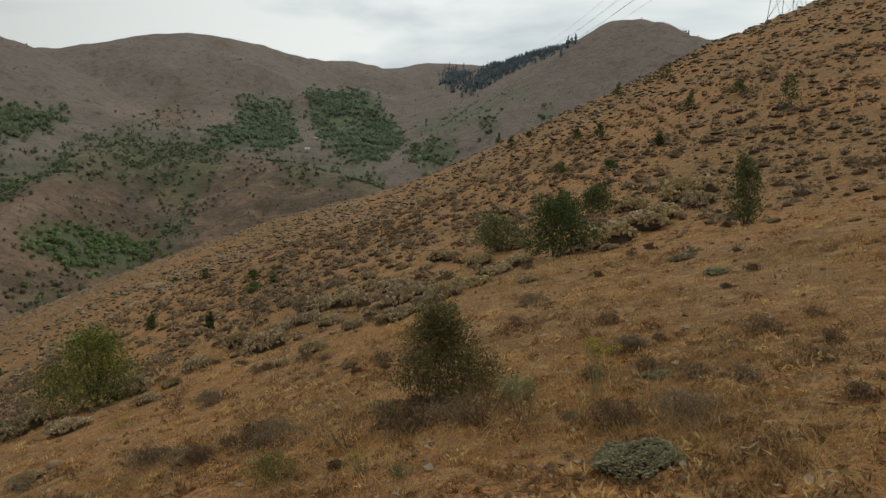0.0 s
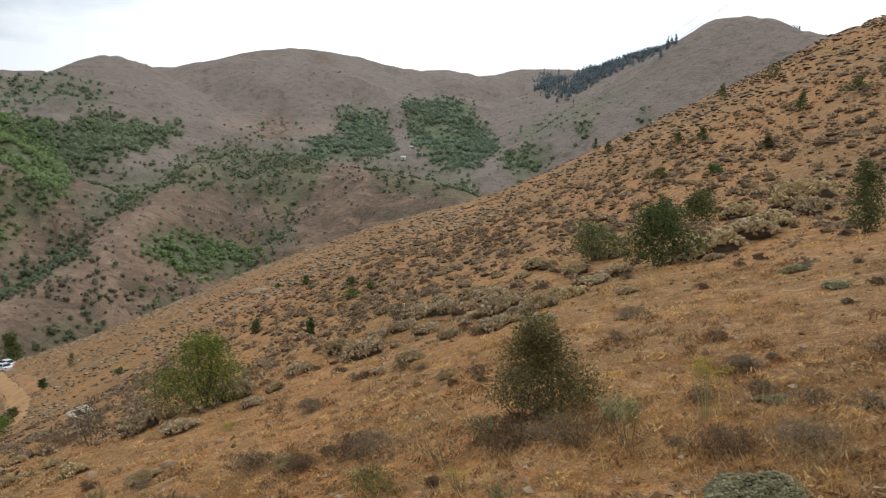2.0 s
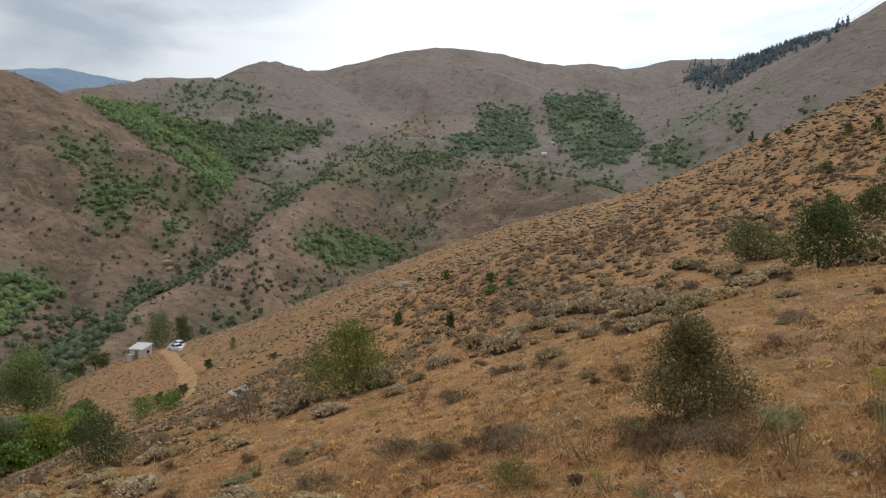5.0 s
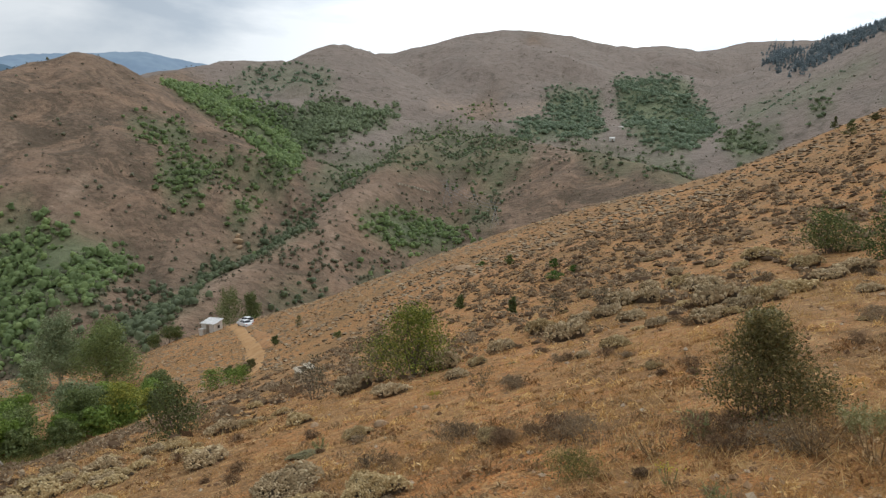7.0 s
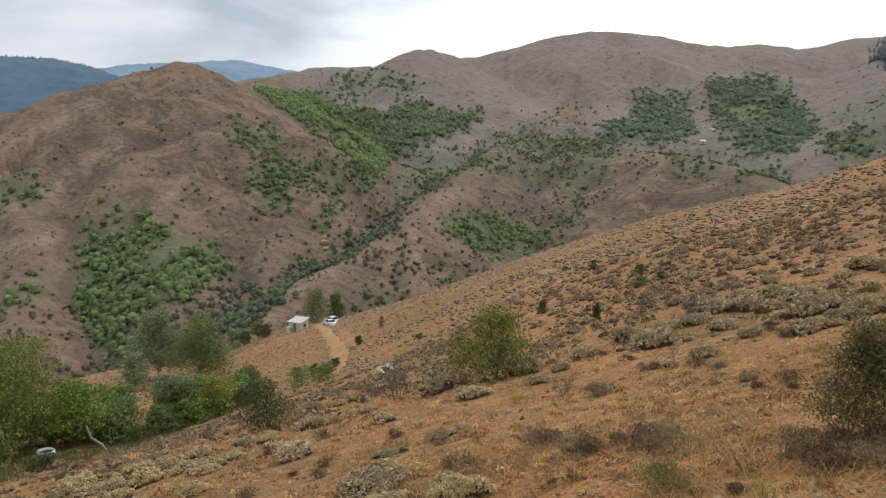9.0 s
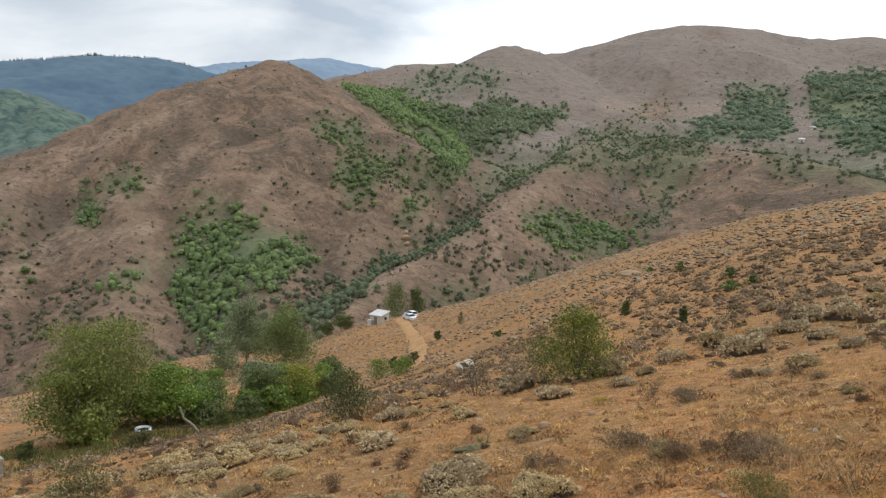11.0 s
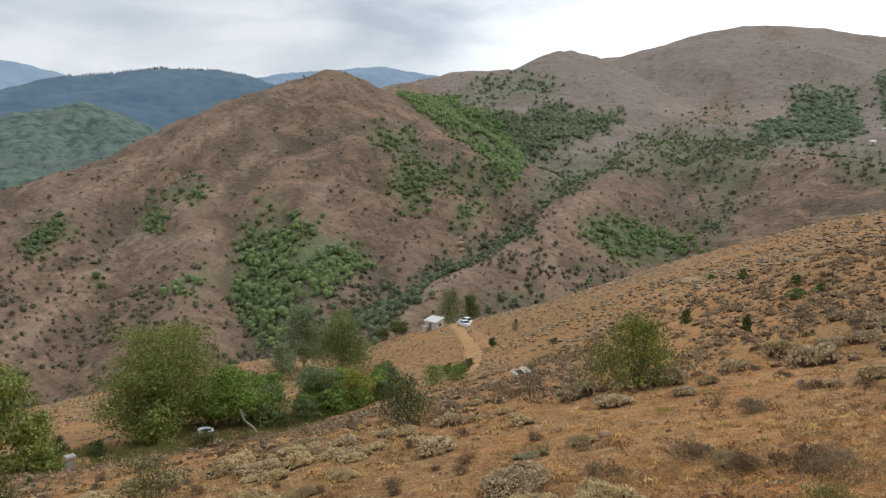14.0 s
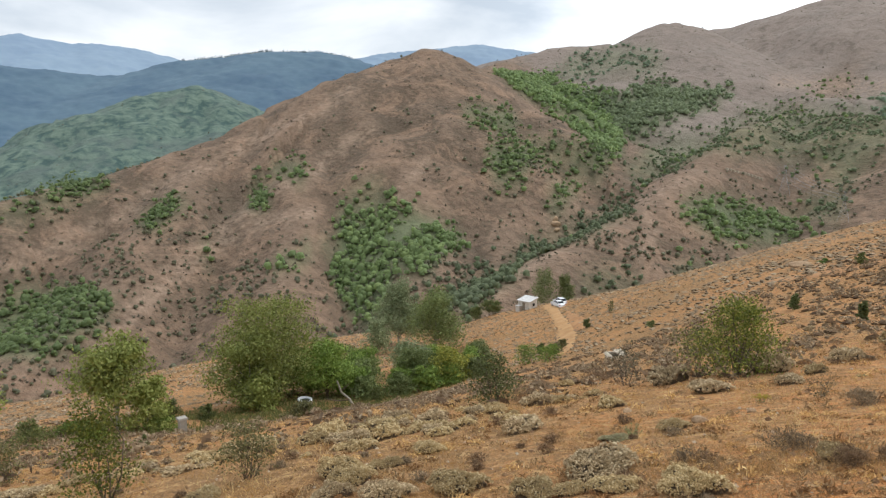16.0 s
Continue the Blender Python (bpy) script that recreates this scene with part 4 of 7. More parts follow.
def woods(name, outlines, density, width, height, mat, label, seed, gaps=-0.8, clumps=10, leaf=0.13):
    rng = np.random.default_rng(seed)
    x, y = sown(rng, outlines, density, gaps, seed)
    w = width[0] + (width[1] - width[0]) * rng.uniform(0, 1, len(x)) ** 1.6
    h = w * rng.uniform(*height, len(x))
    v, f = stand_of(rng, x, y, w, h, clumps, leaf, 0.0)
    return tagged(part(name, v, f, mat, smooth=True), label, "woods", kind="stuff")


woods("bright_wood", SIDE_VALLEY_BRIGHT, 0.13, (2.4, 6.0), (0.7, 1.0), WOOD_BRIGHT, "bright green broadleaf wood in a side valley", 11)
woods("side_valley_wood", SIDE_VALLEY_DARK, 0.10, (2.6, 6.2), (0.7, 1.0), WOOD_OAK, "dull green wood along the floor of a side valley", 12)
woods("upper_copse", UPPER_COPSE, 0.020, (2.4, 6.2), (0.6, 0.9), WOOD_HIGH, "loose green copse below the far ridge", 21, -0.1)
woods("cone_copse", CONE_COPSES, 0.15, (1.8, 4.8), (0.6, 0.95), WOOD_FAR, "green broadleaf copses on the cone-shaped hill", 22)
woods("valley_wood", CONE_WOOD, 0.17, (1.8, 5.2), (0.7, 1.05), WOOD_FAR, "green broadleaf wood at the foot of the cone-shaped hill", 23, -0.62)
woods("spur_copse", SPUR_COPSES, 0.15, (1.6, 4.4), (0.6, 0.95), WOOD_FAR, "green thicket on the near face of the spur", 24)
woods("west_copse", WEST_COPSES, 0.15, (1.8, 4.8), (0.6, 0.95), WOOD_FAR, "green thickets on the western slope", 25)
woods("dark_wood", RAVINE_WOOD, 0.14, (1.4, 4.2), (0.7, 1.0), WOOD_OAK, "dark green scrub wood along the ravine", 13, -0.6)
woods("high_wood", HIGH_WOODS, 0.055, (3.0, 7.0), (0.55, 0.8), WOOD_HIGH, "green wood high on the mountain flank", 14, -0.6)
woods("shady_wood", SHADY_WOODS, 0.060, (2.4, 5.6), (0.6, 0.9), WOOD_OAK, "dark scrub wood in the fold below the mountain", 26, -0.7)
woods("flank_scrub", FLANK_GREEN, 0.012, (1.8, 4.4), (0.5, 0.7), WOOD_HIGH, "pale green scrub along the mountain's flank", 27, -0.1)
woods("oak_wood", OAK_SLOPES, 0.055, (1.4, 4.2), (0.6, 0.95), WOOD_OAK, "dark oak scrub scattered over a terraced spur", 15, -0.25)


def conifers():
    """Pines, their colour hazed blue, below the crest of the ridge to the north, and a fringe on the wooded range."""
    rng = np.random.default_rng(17)
    xs, ys, hs = [], [], []
    px, py = sown(rng, PINE_WOODS, 0.045, -0.9, 17)
    for x, y in zip(px, py):
        xs.append(x), ys.append(y), hs.append(rng.uniform(6, 11))
    for line, count, drop, tall in ((FOREST_RIDGE[3:7], 260, 20, (7, 11)), (WOODED[6:12], 520, 14, (9, 16))):
        pts = [spot(*p) for p in line]
        for _ in range(count):
            k = rng.integers(0, len(pts) - 1)
            q = rng.uniform()
            d = drop * rng.uniform() ** 1.1 * min(1.0, 0.08 + (k + q) / 1.8)
            x, y = pts[k][0] + q * (pts[k + 1][0] - pts[k][0]), pts[k][1] + q * (pts[k + 1][1] - pts[k][1])
            r = math.hypot(x, y)
            xs.append(x * (1 - d / r)), ys.append(y * (1 - d / r)), hs.append(rng.uniform(*tall))
    x, y, h = np.array(xs), np.array(ys), np.array(hs)
    z = land(x, y)[0]
    far = np.hypot(x, y) > 2000
    z[far] = crest(WOODED, 0.36, x[far], y[far], 30.0) - 7
    n, tiers = len(x), 14
    k = np.repeat(np.arange(n), tiers)
    q = np.tile(np.linspace(0.12, 0.97, tiers), n)
    a = rng.uniform(0, 6.28, len(k))
    reach = h[k] * 0.24 * (1.05 - q)
    c = np.stack([x[k] + np.cos(a) * reach * 0.5, y[k] + np.sin(a) * reach * 0.5, z[k] + h[k] * q], 1)
    v, f = leaves(rng, c, 1.0, 0.7)
    v = (v.reshape(-1, 4, 3) - c[:, None]) * (reach + 0.25)[:, None, None] + c[:, None]
    return tagged(part("conifer_wood", v.reshape(-1, 3), f, CONIFER), "conifers along the high ridge, their green hazed to pale blue", "woods", kind="stuff")


conifers()


def gully_wood(name, first, second, gap, near, far, count, mat, label, seed):
    """Trees and scrub along the bottom where two hills meet."""
    rng = np.random.default_rng(seed)
    n = 60000
    a, r = np.radians(rng.uniform(-75, 12, n)), near * (far / near) ** rng.uniform(0, 1, n)
    x, y = r * np.sin(a), r * np.cos(a)
    h = land(x, y)[1]
    low = np.abs(h[first] - h[second]) < gap * rng.uniform(0.1, 1.0, n)
    keep = np.nonzero(low & (np.maximum(h[first], h[second]) > h[0] + 1) & (h.argmax(0) > 0) & (np.maximum(h[first], h[second]) >= h.max(0) - 0.5))[0][:count]
    x, y = x[keep], y[keep]
    w = rng.uniform(1.5, 4.5, len(x))
    v, f = stand_of(rng, x, y, w, w * rng.uniform(0.7, 1.1, len(x)), 8, 0.12, 0.0)
    return tagged(part(name, v, f, mat, smooth=True), label, "woods", kind="stuff")


gully_wood("ravine_scrub", 1, 2, 18.0, 230, 720, 330, WOOD_OAK, "dark scrub along the bottom of the ravine", 501)
gully_wood("valley_scrub", 1, 3, 14.0, 330, 900, 420, WOOD_FAR, "green trees along the bottom of the far valley", 502)


def hill_scrub():
    """Single dry bushes dotted over the hills across the valley."""
    rng = np.random.default_rng(18)
    n = 29000
    a, r = np.radians(rng.uniform(-88, 24, n)), 185 * (1500 / 185) ** rng.uniform(0, 1, n)
    x, y = r * np.sin(a), r * np.cos(a)
    h = land(x, y)[1]
    keep = (h.argmax(0) > 0) & (fbm(x, y, 90.0, 3, 77) > -0.35 + 0.5 * rng.normal(size=n)) & ((r < 800) | (rng.uniform(size=n) < 0.85))
    x, y = x[keep], y[keep]
    w = (0.45 + 1.9 * rng.uniform(0, 1, len(x)) ** 3.0) * np.where(np.hypot(x, y) > 800, 1.5, 1.0)
    k = np.repeat(np.arange(len(x)), 5)
    d = rng.normal(size=(len(k), 3)) * np.array([0.24, 0.24, 0.15])
    c = np.stack([x[k], y[k], land(x, y)[0][k] + 0.25 * w[k]], 1) + d * w[k][:, None]
    v, f = leaves(rng, c, 1.0, 0.7, 0.0, d * 3 + np.array([0, 0, 0.5]))
    v = ((v.reshape(-1, 4, 3) - c[:, None]) * (0.30 * w[k])[:, None, None] + c[:, None]).reshape(-1, 3)
    return tagged(part("hill_scrub", v, f, DRY_DOT), "dry dark bushes dotted over the brown hillsides", "scrub", kind="stuff")



def spur_oaks():
    """Round dark bushes standing apart over the spur and the lower cone."""
    rng = np.random.default_rng(19)
    n = 26000
    a, r = np.radians(rng.uniform(-86, 4, n)), 240 * (900 / 240) ** rng.uniform(0, 1, n)
    x, y = r * np.sin(a), r * np.cos(a)
    h = land(x, y)[1]
    spur = (h.argmax(0) == 1) & (r > 310)
    foot = (h.argmax(0) == 2) & (rng.uniform(size=n) < np.clip((6.0 - np.degrees(np.arctan2(h[2], r))) / 16, 0.05, 1.0))
    keep = np.nonzero((spur | foot) & (fbm(x, y, 60.0, 3, 79) > 0.1 + 0.4 * rng.normal(size=n)))[0][:3300]
    x, y = x[keep], y[keep]
    w = rng.uniform(0.8, 3.0, len(x))
    v, f = stand_of(rng, x, y, w, w * rng.uniform(0.7, 1.0, len(x)), 4, 0.15, -0.05)
    return tagged(part("spur_oaks", v, f, WOOD_SCRUB, smooth=True), "dark olive bushes dotted over the spur and the cone-shaped hill", "scrub", kind="stuff")


hill_scrub()
spur_oaks()


# ---------------------------------------------------------------- shrubs and small trees on the home slope
bush("scrub_bush", 0.0, 6.15, 0.96, 0.96, DARK_SCRUB, "dark olive scrub bush with thin upright stems in dry grass", seed=21, count=15000, leaf=0.0135,
     lobes=26, stem_count=30, thick=0.006, taper=0.48, foot=0.0, spread=0.18, fill=0.2)
bush("oak_shrub", 3.6, 21.7, 2.1, 2.1, OAK_FRESH, "dense green oak shrub beside pale cushion plants", seed=22, count=7500, leaf=0.04, lobes=24, stem_count=9,
     thick=0.03, taper=0.3, foot=0.04)
bush("oak_shrub", 2.05, 25.5, 1.7, 1.5, OAK, "dark olive oak shrub on the slope", seed=23, count=3600, leaf=0.04, lobes=18, stem_count=12, thick=0.02, taper=0.15, foot=0.04)
bush("oak_shrub", 6.6, 30.1, 1.5, 1.55, OAK, "small dark oak shrub behind a larger one", seed=24, count=2400, leaf=0.05, lobes=14, taper=0.2, foot=0.05)
bush("oak_shrub", 5.6, 32.5, 0.95, 1.3, OLIVE_SCRUB, "small olive shrub behind the oak", seed=25, count=1200, leaf=0.05, lobes=10, taper=0.4)
bush("oak_sapling", 8.4, 19.5, 1.05, 2.1, OAK, "young dark green oak standing alone in straw grass", "tree", seed=26, count=3600, leaf=0.036, lobes=18, stem_count=5,
     thick=0.03, taper=0.42, foot=0.03, spread=0.03)
bush("wild_pear_tree", -7.7, 15.1, 2.1, 1.95, PEAR, "bright yellow-green wild pear tree on the slope", "tree", seed=27, count=7600, leaf=0.030, lobes=26, stem_count=16,
     thick=0.028, taper=0.5, foot=0.06, spread=0.05)
bush("grey_bush", -8.7, 15.3, 1.35, 1.35, OLIVE_SCRUB, "sparse grey-green bush beside the pear tree", seed=28, count=1500, leaf=0.028, lobes=14, stem_count=14, thick=0.010,
     taper=-0.2, foot=0.2, spread=0.06)
bush("thin_bush", -10.5, 14.85, 0.9, 1.25, GREY_SCRUB, "thin half-bare grey bush with upright stems", seed=29, count=700, leaf=0.028, lobes=12, stem_count=12, thick=0.009,
     taper=0.1, foot=0.2, spread=0.05)
bush("oak_shrub", -13.35, 12.8, 1.45, 1.5, OAK, "dark green oak shrub above the orchard", seed=30, count=3200, leaf=0.036, lobes=18, stem_count=8, thick=0.02, taper=0.35, foot=0.04)
bush("young_pear_tree", -10.6, 2.35, 1.15, 1.75, PEAR, "slender young tree with pale green leaves", "tree", seed=31, count=3000, leaf=0.026, lobes=16, stem_count=7, thick=0.016,
     taper=0.45, foot=0.12, spread=0.05)
bush("yellowing_bush", -9.5, 4.1, 0.85, 0.98, OLIVE_SCRUB, "open bush with a few yellowing leaves", seed=32, count=2200, leaf=0.020, lobes=14, stem_count=16, thick=0.008, taper=0.0,
     foot=0.15, spread=0.08)
bush("leafy_bush", -19.8, 2.2, 1.3, 1.2, OLIVE_SCRUB, "olive green bush on the lower slope", seed=33, count=1200, leaf=0.035, lobes=10)
bush("juniper", -41.3, 5.9, 1.9, 1.9, OAK, "round dark green shrub on dry grass", seed=34, count=1500, leaf=0.07, lobes=12, taper=0.5)
bush("juniper", -22.3, 6.3, 0.35, 0.6, OAK, "small upright dark shrub", seed=35, count=420, leaf=0.035, lobes=6)

# x, y, width, height, tone
SLOPE_SHRUBS = [(20.4, 83.4, 1.0, 1.95, 0), (24.5, 79.3, 1.9, 1.9, 1), (22.96, 55.4, 1.5, 1.2, 0), (21.7, 45.0, 1.7, 2.5, 0), (19.6, 56.9, 1.0, 1.4, 0),
                (13.3, 60.5, 0.9, 1.4, 0), (12.1, 64.5, 0.95, 1.2, 1), (14.1, 46.3, 0.65, 0.9, 1), (7.45, 95.5, 0.8, 1.75, 0), (7.7, 81.2, 1.2, 1.85, 0),
                (10.3, 85.4, 1.1, 0.85, 1), (8.0, 48.9, 1.6, 1.0, 1), (-21.7, 63.2, 1.0, 1.2, 0), (-19.3, 45.5, 0.75, 1.15, 0), (-10.5, 31.0, 0.4, 0.87, 0),
                (-44.6, 68.4, 1.3, 0.9, 0), (-68.1, 93.0, 1.3, 2.3, 1)]
for k, (x, y, w, h, tone) in enumerate(SLOPE_SHRUBS):
    bush("slope_shrub", x, y, w, h, (OAK, OLIVE_SCRUB)[tone], ("small dark green shrub on the dry slope", "small olive shrub on the dry slope")[tone], group="shrubs on the slope",
         seed=40 + k, count=650, leaf=0.075, lobes=9, taper=0.4, stem_count=5)
SPROUTS = [(-14.0, 51.0, 1.1, 0.9), (-12.0, 44.0, 1.5, 0.7), (-10.9, 44.6, 0.9, 0.55), (-28.8, 74.5, 1.5, 0.55), (10.3, 43.6, 1.0, 0.65)]
for k, (x, y, w, h) in enumerate(SPROUTS):
    bush("green_shrub", x, y, w, h, SPROUT, "fresh green low shrub on ochre soil", group="fresh green shrubs", seed=70 + k, count=500, leaf=0.06, lobes=7, stem_count=4)
for k, (x, y, w, h) in enumerate([(-4.6, 22.4, 0.95, 0.85), (-6.5, 24.0, 0.8, 0.85)]):
    bush("twiggy_bush", x, y, w, h, GREY_SCRUB, "spindly grey-green bush among cushion plants", group="twiggy bushes", seed=80 + k, count=420, leaf=0.03, lobes=12, stem_count=14,
         thick=0.008, taper=-0.1, foot=0.2)

# ---------------------------------------------------------------- the orchard below
ORCHARD = "orchard trees"
tree("willow_tree", -69.8, 33.1, 10.4, 12.7, WILLOW, "broad pale green willow in the orchard", 91, 15000, 0.130, 34, 0.24, 0.06, 0.20, PALE_BARK, ORCHARD, 16)
tree("willow_tree", -66.5, 29.8, 6.9, 8.4, WILLOW, "pale green willow beside a broader one", 92, 7942, 0.143, 18, 0.12, 0.15, 0.16, PALE_BARK, ORCHARD, 12)
tree("poplar_tree", -58.3, 14.6, 6.0, 8.0, WILLOW, "pale green poplar with several light trunks", 93, 7942, 0.143, 18, 0.34, 0.05, 0.14, PALE_BARK, ORCHARD, 12)
tree("poplar_tree", -57.2, 16.6, 3.9, 4.6, WILLOW, "young drooping willow beside the poplar", 94, 4180, 0.127, 12, 0.1, 0.2, 0.08, PALE_BARK, ORCHARD, 8)
tree("poplar_tree", -111.0, 81.4, 9.6, 14.2, POPLAR, "grey-green poplar behind the orchard", 95, 12000, 0.187, 20, 0.14, 0.45, 0.16, PALE_BARK, ORCHARD, 12)
tree("poplar_tree", -99.4, 81.4, 10.2, 12.2, SHADE_TREE, "dark grey-green poplar behind the orchard", 96, 13000, 0.17, 20, 0.10, 0.35, 0.16, PALE_BARK, ORCHARD, 12)
tree("poplar_tree", -105.0, 72.0, 5.8, 7.4, POPLAR, "slim grey-green poplar in the orchard", 97, 3762, 0.160, 14, 0.1, 0.4, 0.1, PALE_BARK, ORCHARD, 8)
tree("walnut_tree", -67.0, 39.0, 6.2, 7.2, WALNUT, "bright green walnut tree in the orchard", 98, 7942, 0.143, 18, 0.22, 0.2, 0.16, BARK, ORCHARD, 12)
tree("fruit_tree", -62.6, 53.0, 5.3, 5.1, AUTUMN, "fruit tree with yellowing leaves", 99, 4598, 0.121, 14, 0.2, 0.25, 0.1, BARK, ORCHARD, 9)
tree("fruit_tree", -65.0, 50.1, 4.9, 5.7, SHADE_TREE, "dark green fruit tree in the orchard", 100, 5016, 0.121, 14, 0.22, 0.2, 0.12, BARK, ORCHARD, 9)
tree("fruit_tree", -66.0, 59.8, 4.8, 4.1, WALNUT, "green fruit tree at the edge of the orchard", 101, 4180, 0.121, 12, 0.15, 0.3, 0.1, BARK, ORCHARD, 9)
tree("fruit_tree", -69.2, 45.9, 5.3, 4.6, SHADE_TREE, "dark green fruit tree in the orchard", 102, 4598, 0.121, 12, 0.15, 0.25, 0.1, BARK, ORCHARD, 9)
tree("fruit_tree", -73.0, 47.5, 5.3, 5.7, WALNUT, "green fruit tree in the orchard", 103, 4598, 0.127, 12, 0.15, 0.25, 0.1, BARK, ORCHARD, 9)
tree("fruit_tree", -62.0, 45.5, 3.7, 2.7, SHADE_TREE, "low dark fruit tree in the orchard", 104, 3344, 0.110, 10, 0.1, 0.25, 0.08, BARK, ORCHARD, 8)
tree("fruit_tree", -72.0, 56.0, 5.3, 4.8, POPLAR, "grey-green tree in the orchard", 105, 4180, 0.127, 12, 0.12, 0.3, 0.1, BARK, ORCHARD, 9)
tree("fruit_tree", -70.0, 65.0, 4.8, 4.4, SHADE_TREE, "dark tree at the upper end of the orchard", 106, 3762, 0.127, 12, 0.12, 0.3, 0.1, BARK, ORCHARD, 9)
tree("willow_tree", -72.0, 5.5, 6.4, 6.3, WILLOW, "pale yellow-green willow at the orchard's lower end", 107, 5016, 0.160, 14, 0.2, 0.2, 0.12, PALE_BARK, ORCHARD, 9)
for k, (x, y, w, h, m) in enumerate([(-75.5, 41.0, 5.0, 5.5, WALNUT), (-78.0, 50.0, 5.0, 5.0, SHADE_TREE), (-74.0, 61.0, 4.6, 4.4, WALNUT), (-80.0, 60.0, 5.0, 5.2, POPLAR),
                                     (-61.5, 49.0, 3.4, 3.2, WALNUT), (-63.5, 56.5, 3.8, 3.6, AUTUMN), (-60.5, 56.5, 3.0, 2.6, SHADE_TREE), (-73.0, 36.0, 5.0, 6.0, SHADE_TREE),
                                     
                                     (-68.0, 30.8, 4.4, 4.6, WALNUT), (-64.0, 29.5, 3.4, 3.6, WILLOW), (-71.0, 38.8, 4.6, 4.8, WALNUT), (-70.5, 42.6, 4.2, 4.6, SHADE_TREE),
                                     (-66.5, 42.6, 4.0, 3.8, WALNUT), (-63.6, 42.0, 3.0, 2.8, SHADE_TREE), (-68.0, 51.6, 4.0, 4.2, WALNUT), (-64.0, 47.2, 3.4, 3.2, WALNUT),
                                     (-61.0, 52.3, 3.0, 2.8, WALNUT), (-69.5, 57.0, 4.0, 4.0, SHADE_TREE)]):
    tree("fruit_tree", x, y, w, h, m, {WALNUT: "green fruit tree in the orchard", SHADE_TREE: "dark green fruit tree in the orchard", POPLAR: "grey-green tree in the orchard",
                                      AUTUMN: "fruit tree with yellowing leaves", WILLOW: "pale green young willow in the orchard"}[m], 160 + k, 2300, 0.18, 13, 0.08, 0.25, 0.1, BARK, ORCHARD, 9)
for k, (x, y, w, h, m, say) in enumerate([
        (-57.6, 61.6, 3.5, 3.1, WALNUT, "bright green bush beside the dirt road"), (-52.5, 59.8, 3.3, 2.3, WALNUT, "rounded bright green bush beside the dirt road"),
        (-61.0, 22.8, 1.7, 1.7, OAK, "dark round shrub in the orchard grass"), (-62.6, 20.2, 1.7, 2.3, OAK, "dark upright shrub in the orchard grass"),
        (-40.5, 21.6, 2.0, 1.4, OLIVE_SCRUB, "grey-olive bush at the edge of the orchard"), (-60.0, 41.0, 1.6, 1.9, OAK, "dark small shrub below the fruit trees"),
        (-56.5, 17.5, 3.0, 1.3, WALNUT, "low green undergrowth in the orchard"), (-59.5, 12.0, 3.0, 1.2, WALNUT, "low green undergrowth below the poplar"),
        (-48.0, 10.6, 1.9, 1.1, WALNUT, "low green bush beside the pillar"), (-60.5, 3.0, 3.4, 1.2, SPROUT, "green grass clump at the orchard's end"),
        (-63.5, 71.0, 1.5, 1.6, OAK, "dark shrub beside the road"), (-61.0, 72.5, 1.4, 1.5, OLIVE_SCRUB, "olive shrub beside the road"), (-66.0, 84.0, 1.2, 1.6, OAK, "small dark shrub on the bank"),
        (-57.0, 66.5, 2.2, 1.6, OLIVE_SCRUB, "olive bush at the foot of the bank")]):
    bush("orchard_bush", x, y, w, h, m, say, seed=120 + k, count=1700, leaf=0.09, lobes=9, taper=0.3, group="orchard bushes", thick=0.03)
for k, (x, y, w, h) in enumerate([(-127.5, 122.5, 4.6, 4.6), (-124.5, 122.0, 3.2, 3.6), (-131.0, 121.0, 3.8, 4.2)]):
    tree("shade_tree", x, y, w, h, OAK, "low dark tree beside the shed", 140 + k, 2200, 0.14, 9, 0.2, 0.2, 0.1, BARK, "trees by the shed", 6)
for k, (x, y, w, h) in enumerate([(-122.5, 138.0, 7.6, 12.0), (-118.0, 141.0, 4.6, 9.0)]):
    tree("poplar_tree", x, y, w, h, SHADE_TREE, "olive green poplar behind the shed", 150 + k, 4200, 0.17, 14, 0.05, 0.3, 0.1, PALE_BARK, "trees by the shed", 8)
tree("bare_tree", -121.5, 127.5, 2.6, 3.6, GREY_SCRUB, "thin half-bare tree beside the shed", 155, 1086, 0.077, 10, 0.2, 0.1, 0.06, BARK, "trees by the shed", 10)
dead = stand("dead_tree", -58.8, 37.4, "leaning dead fruit tree with a pale broken trunk", "tree")
Solid().tube([(0, 0, -0.2), (-0.3, -0.45, 0.8), (-0.75, -1.15, 1.6), (-0.95, -1.45, 2.8)], [0.16, 0.13, 0.11, 0.07], 7).made("trunk", PALE_BARK, dead, "pale barkless trunk", True)
Solid().tube([(-0.3, -0.45, 0.7), (-1.0, -1.5, 0.65), (-1.7, -2.4, 0.85)], [0.08, 0.06, 0.03], 5).made("limb", BARK, dead, smooth=True)
Solid().tube([(-0.75, -1.15, 1.6), (-0.2, -0.4, 2.5)], [0.06, 0.02], 5).made("limb", BARK, dead, smooth=True)


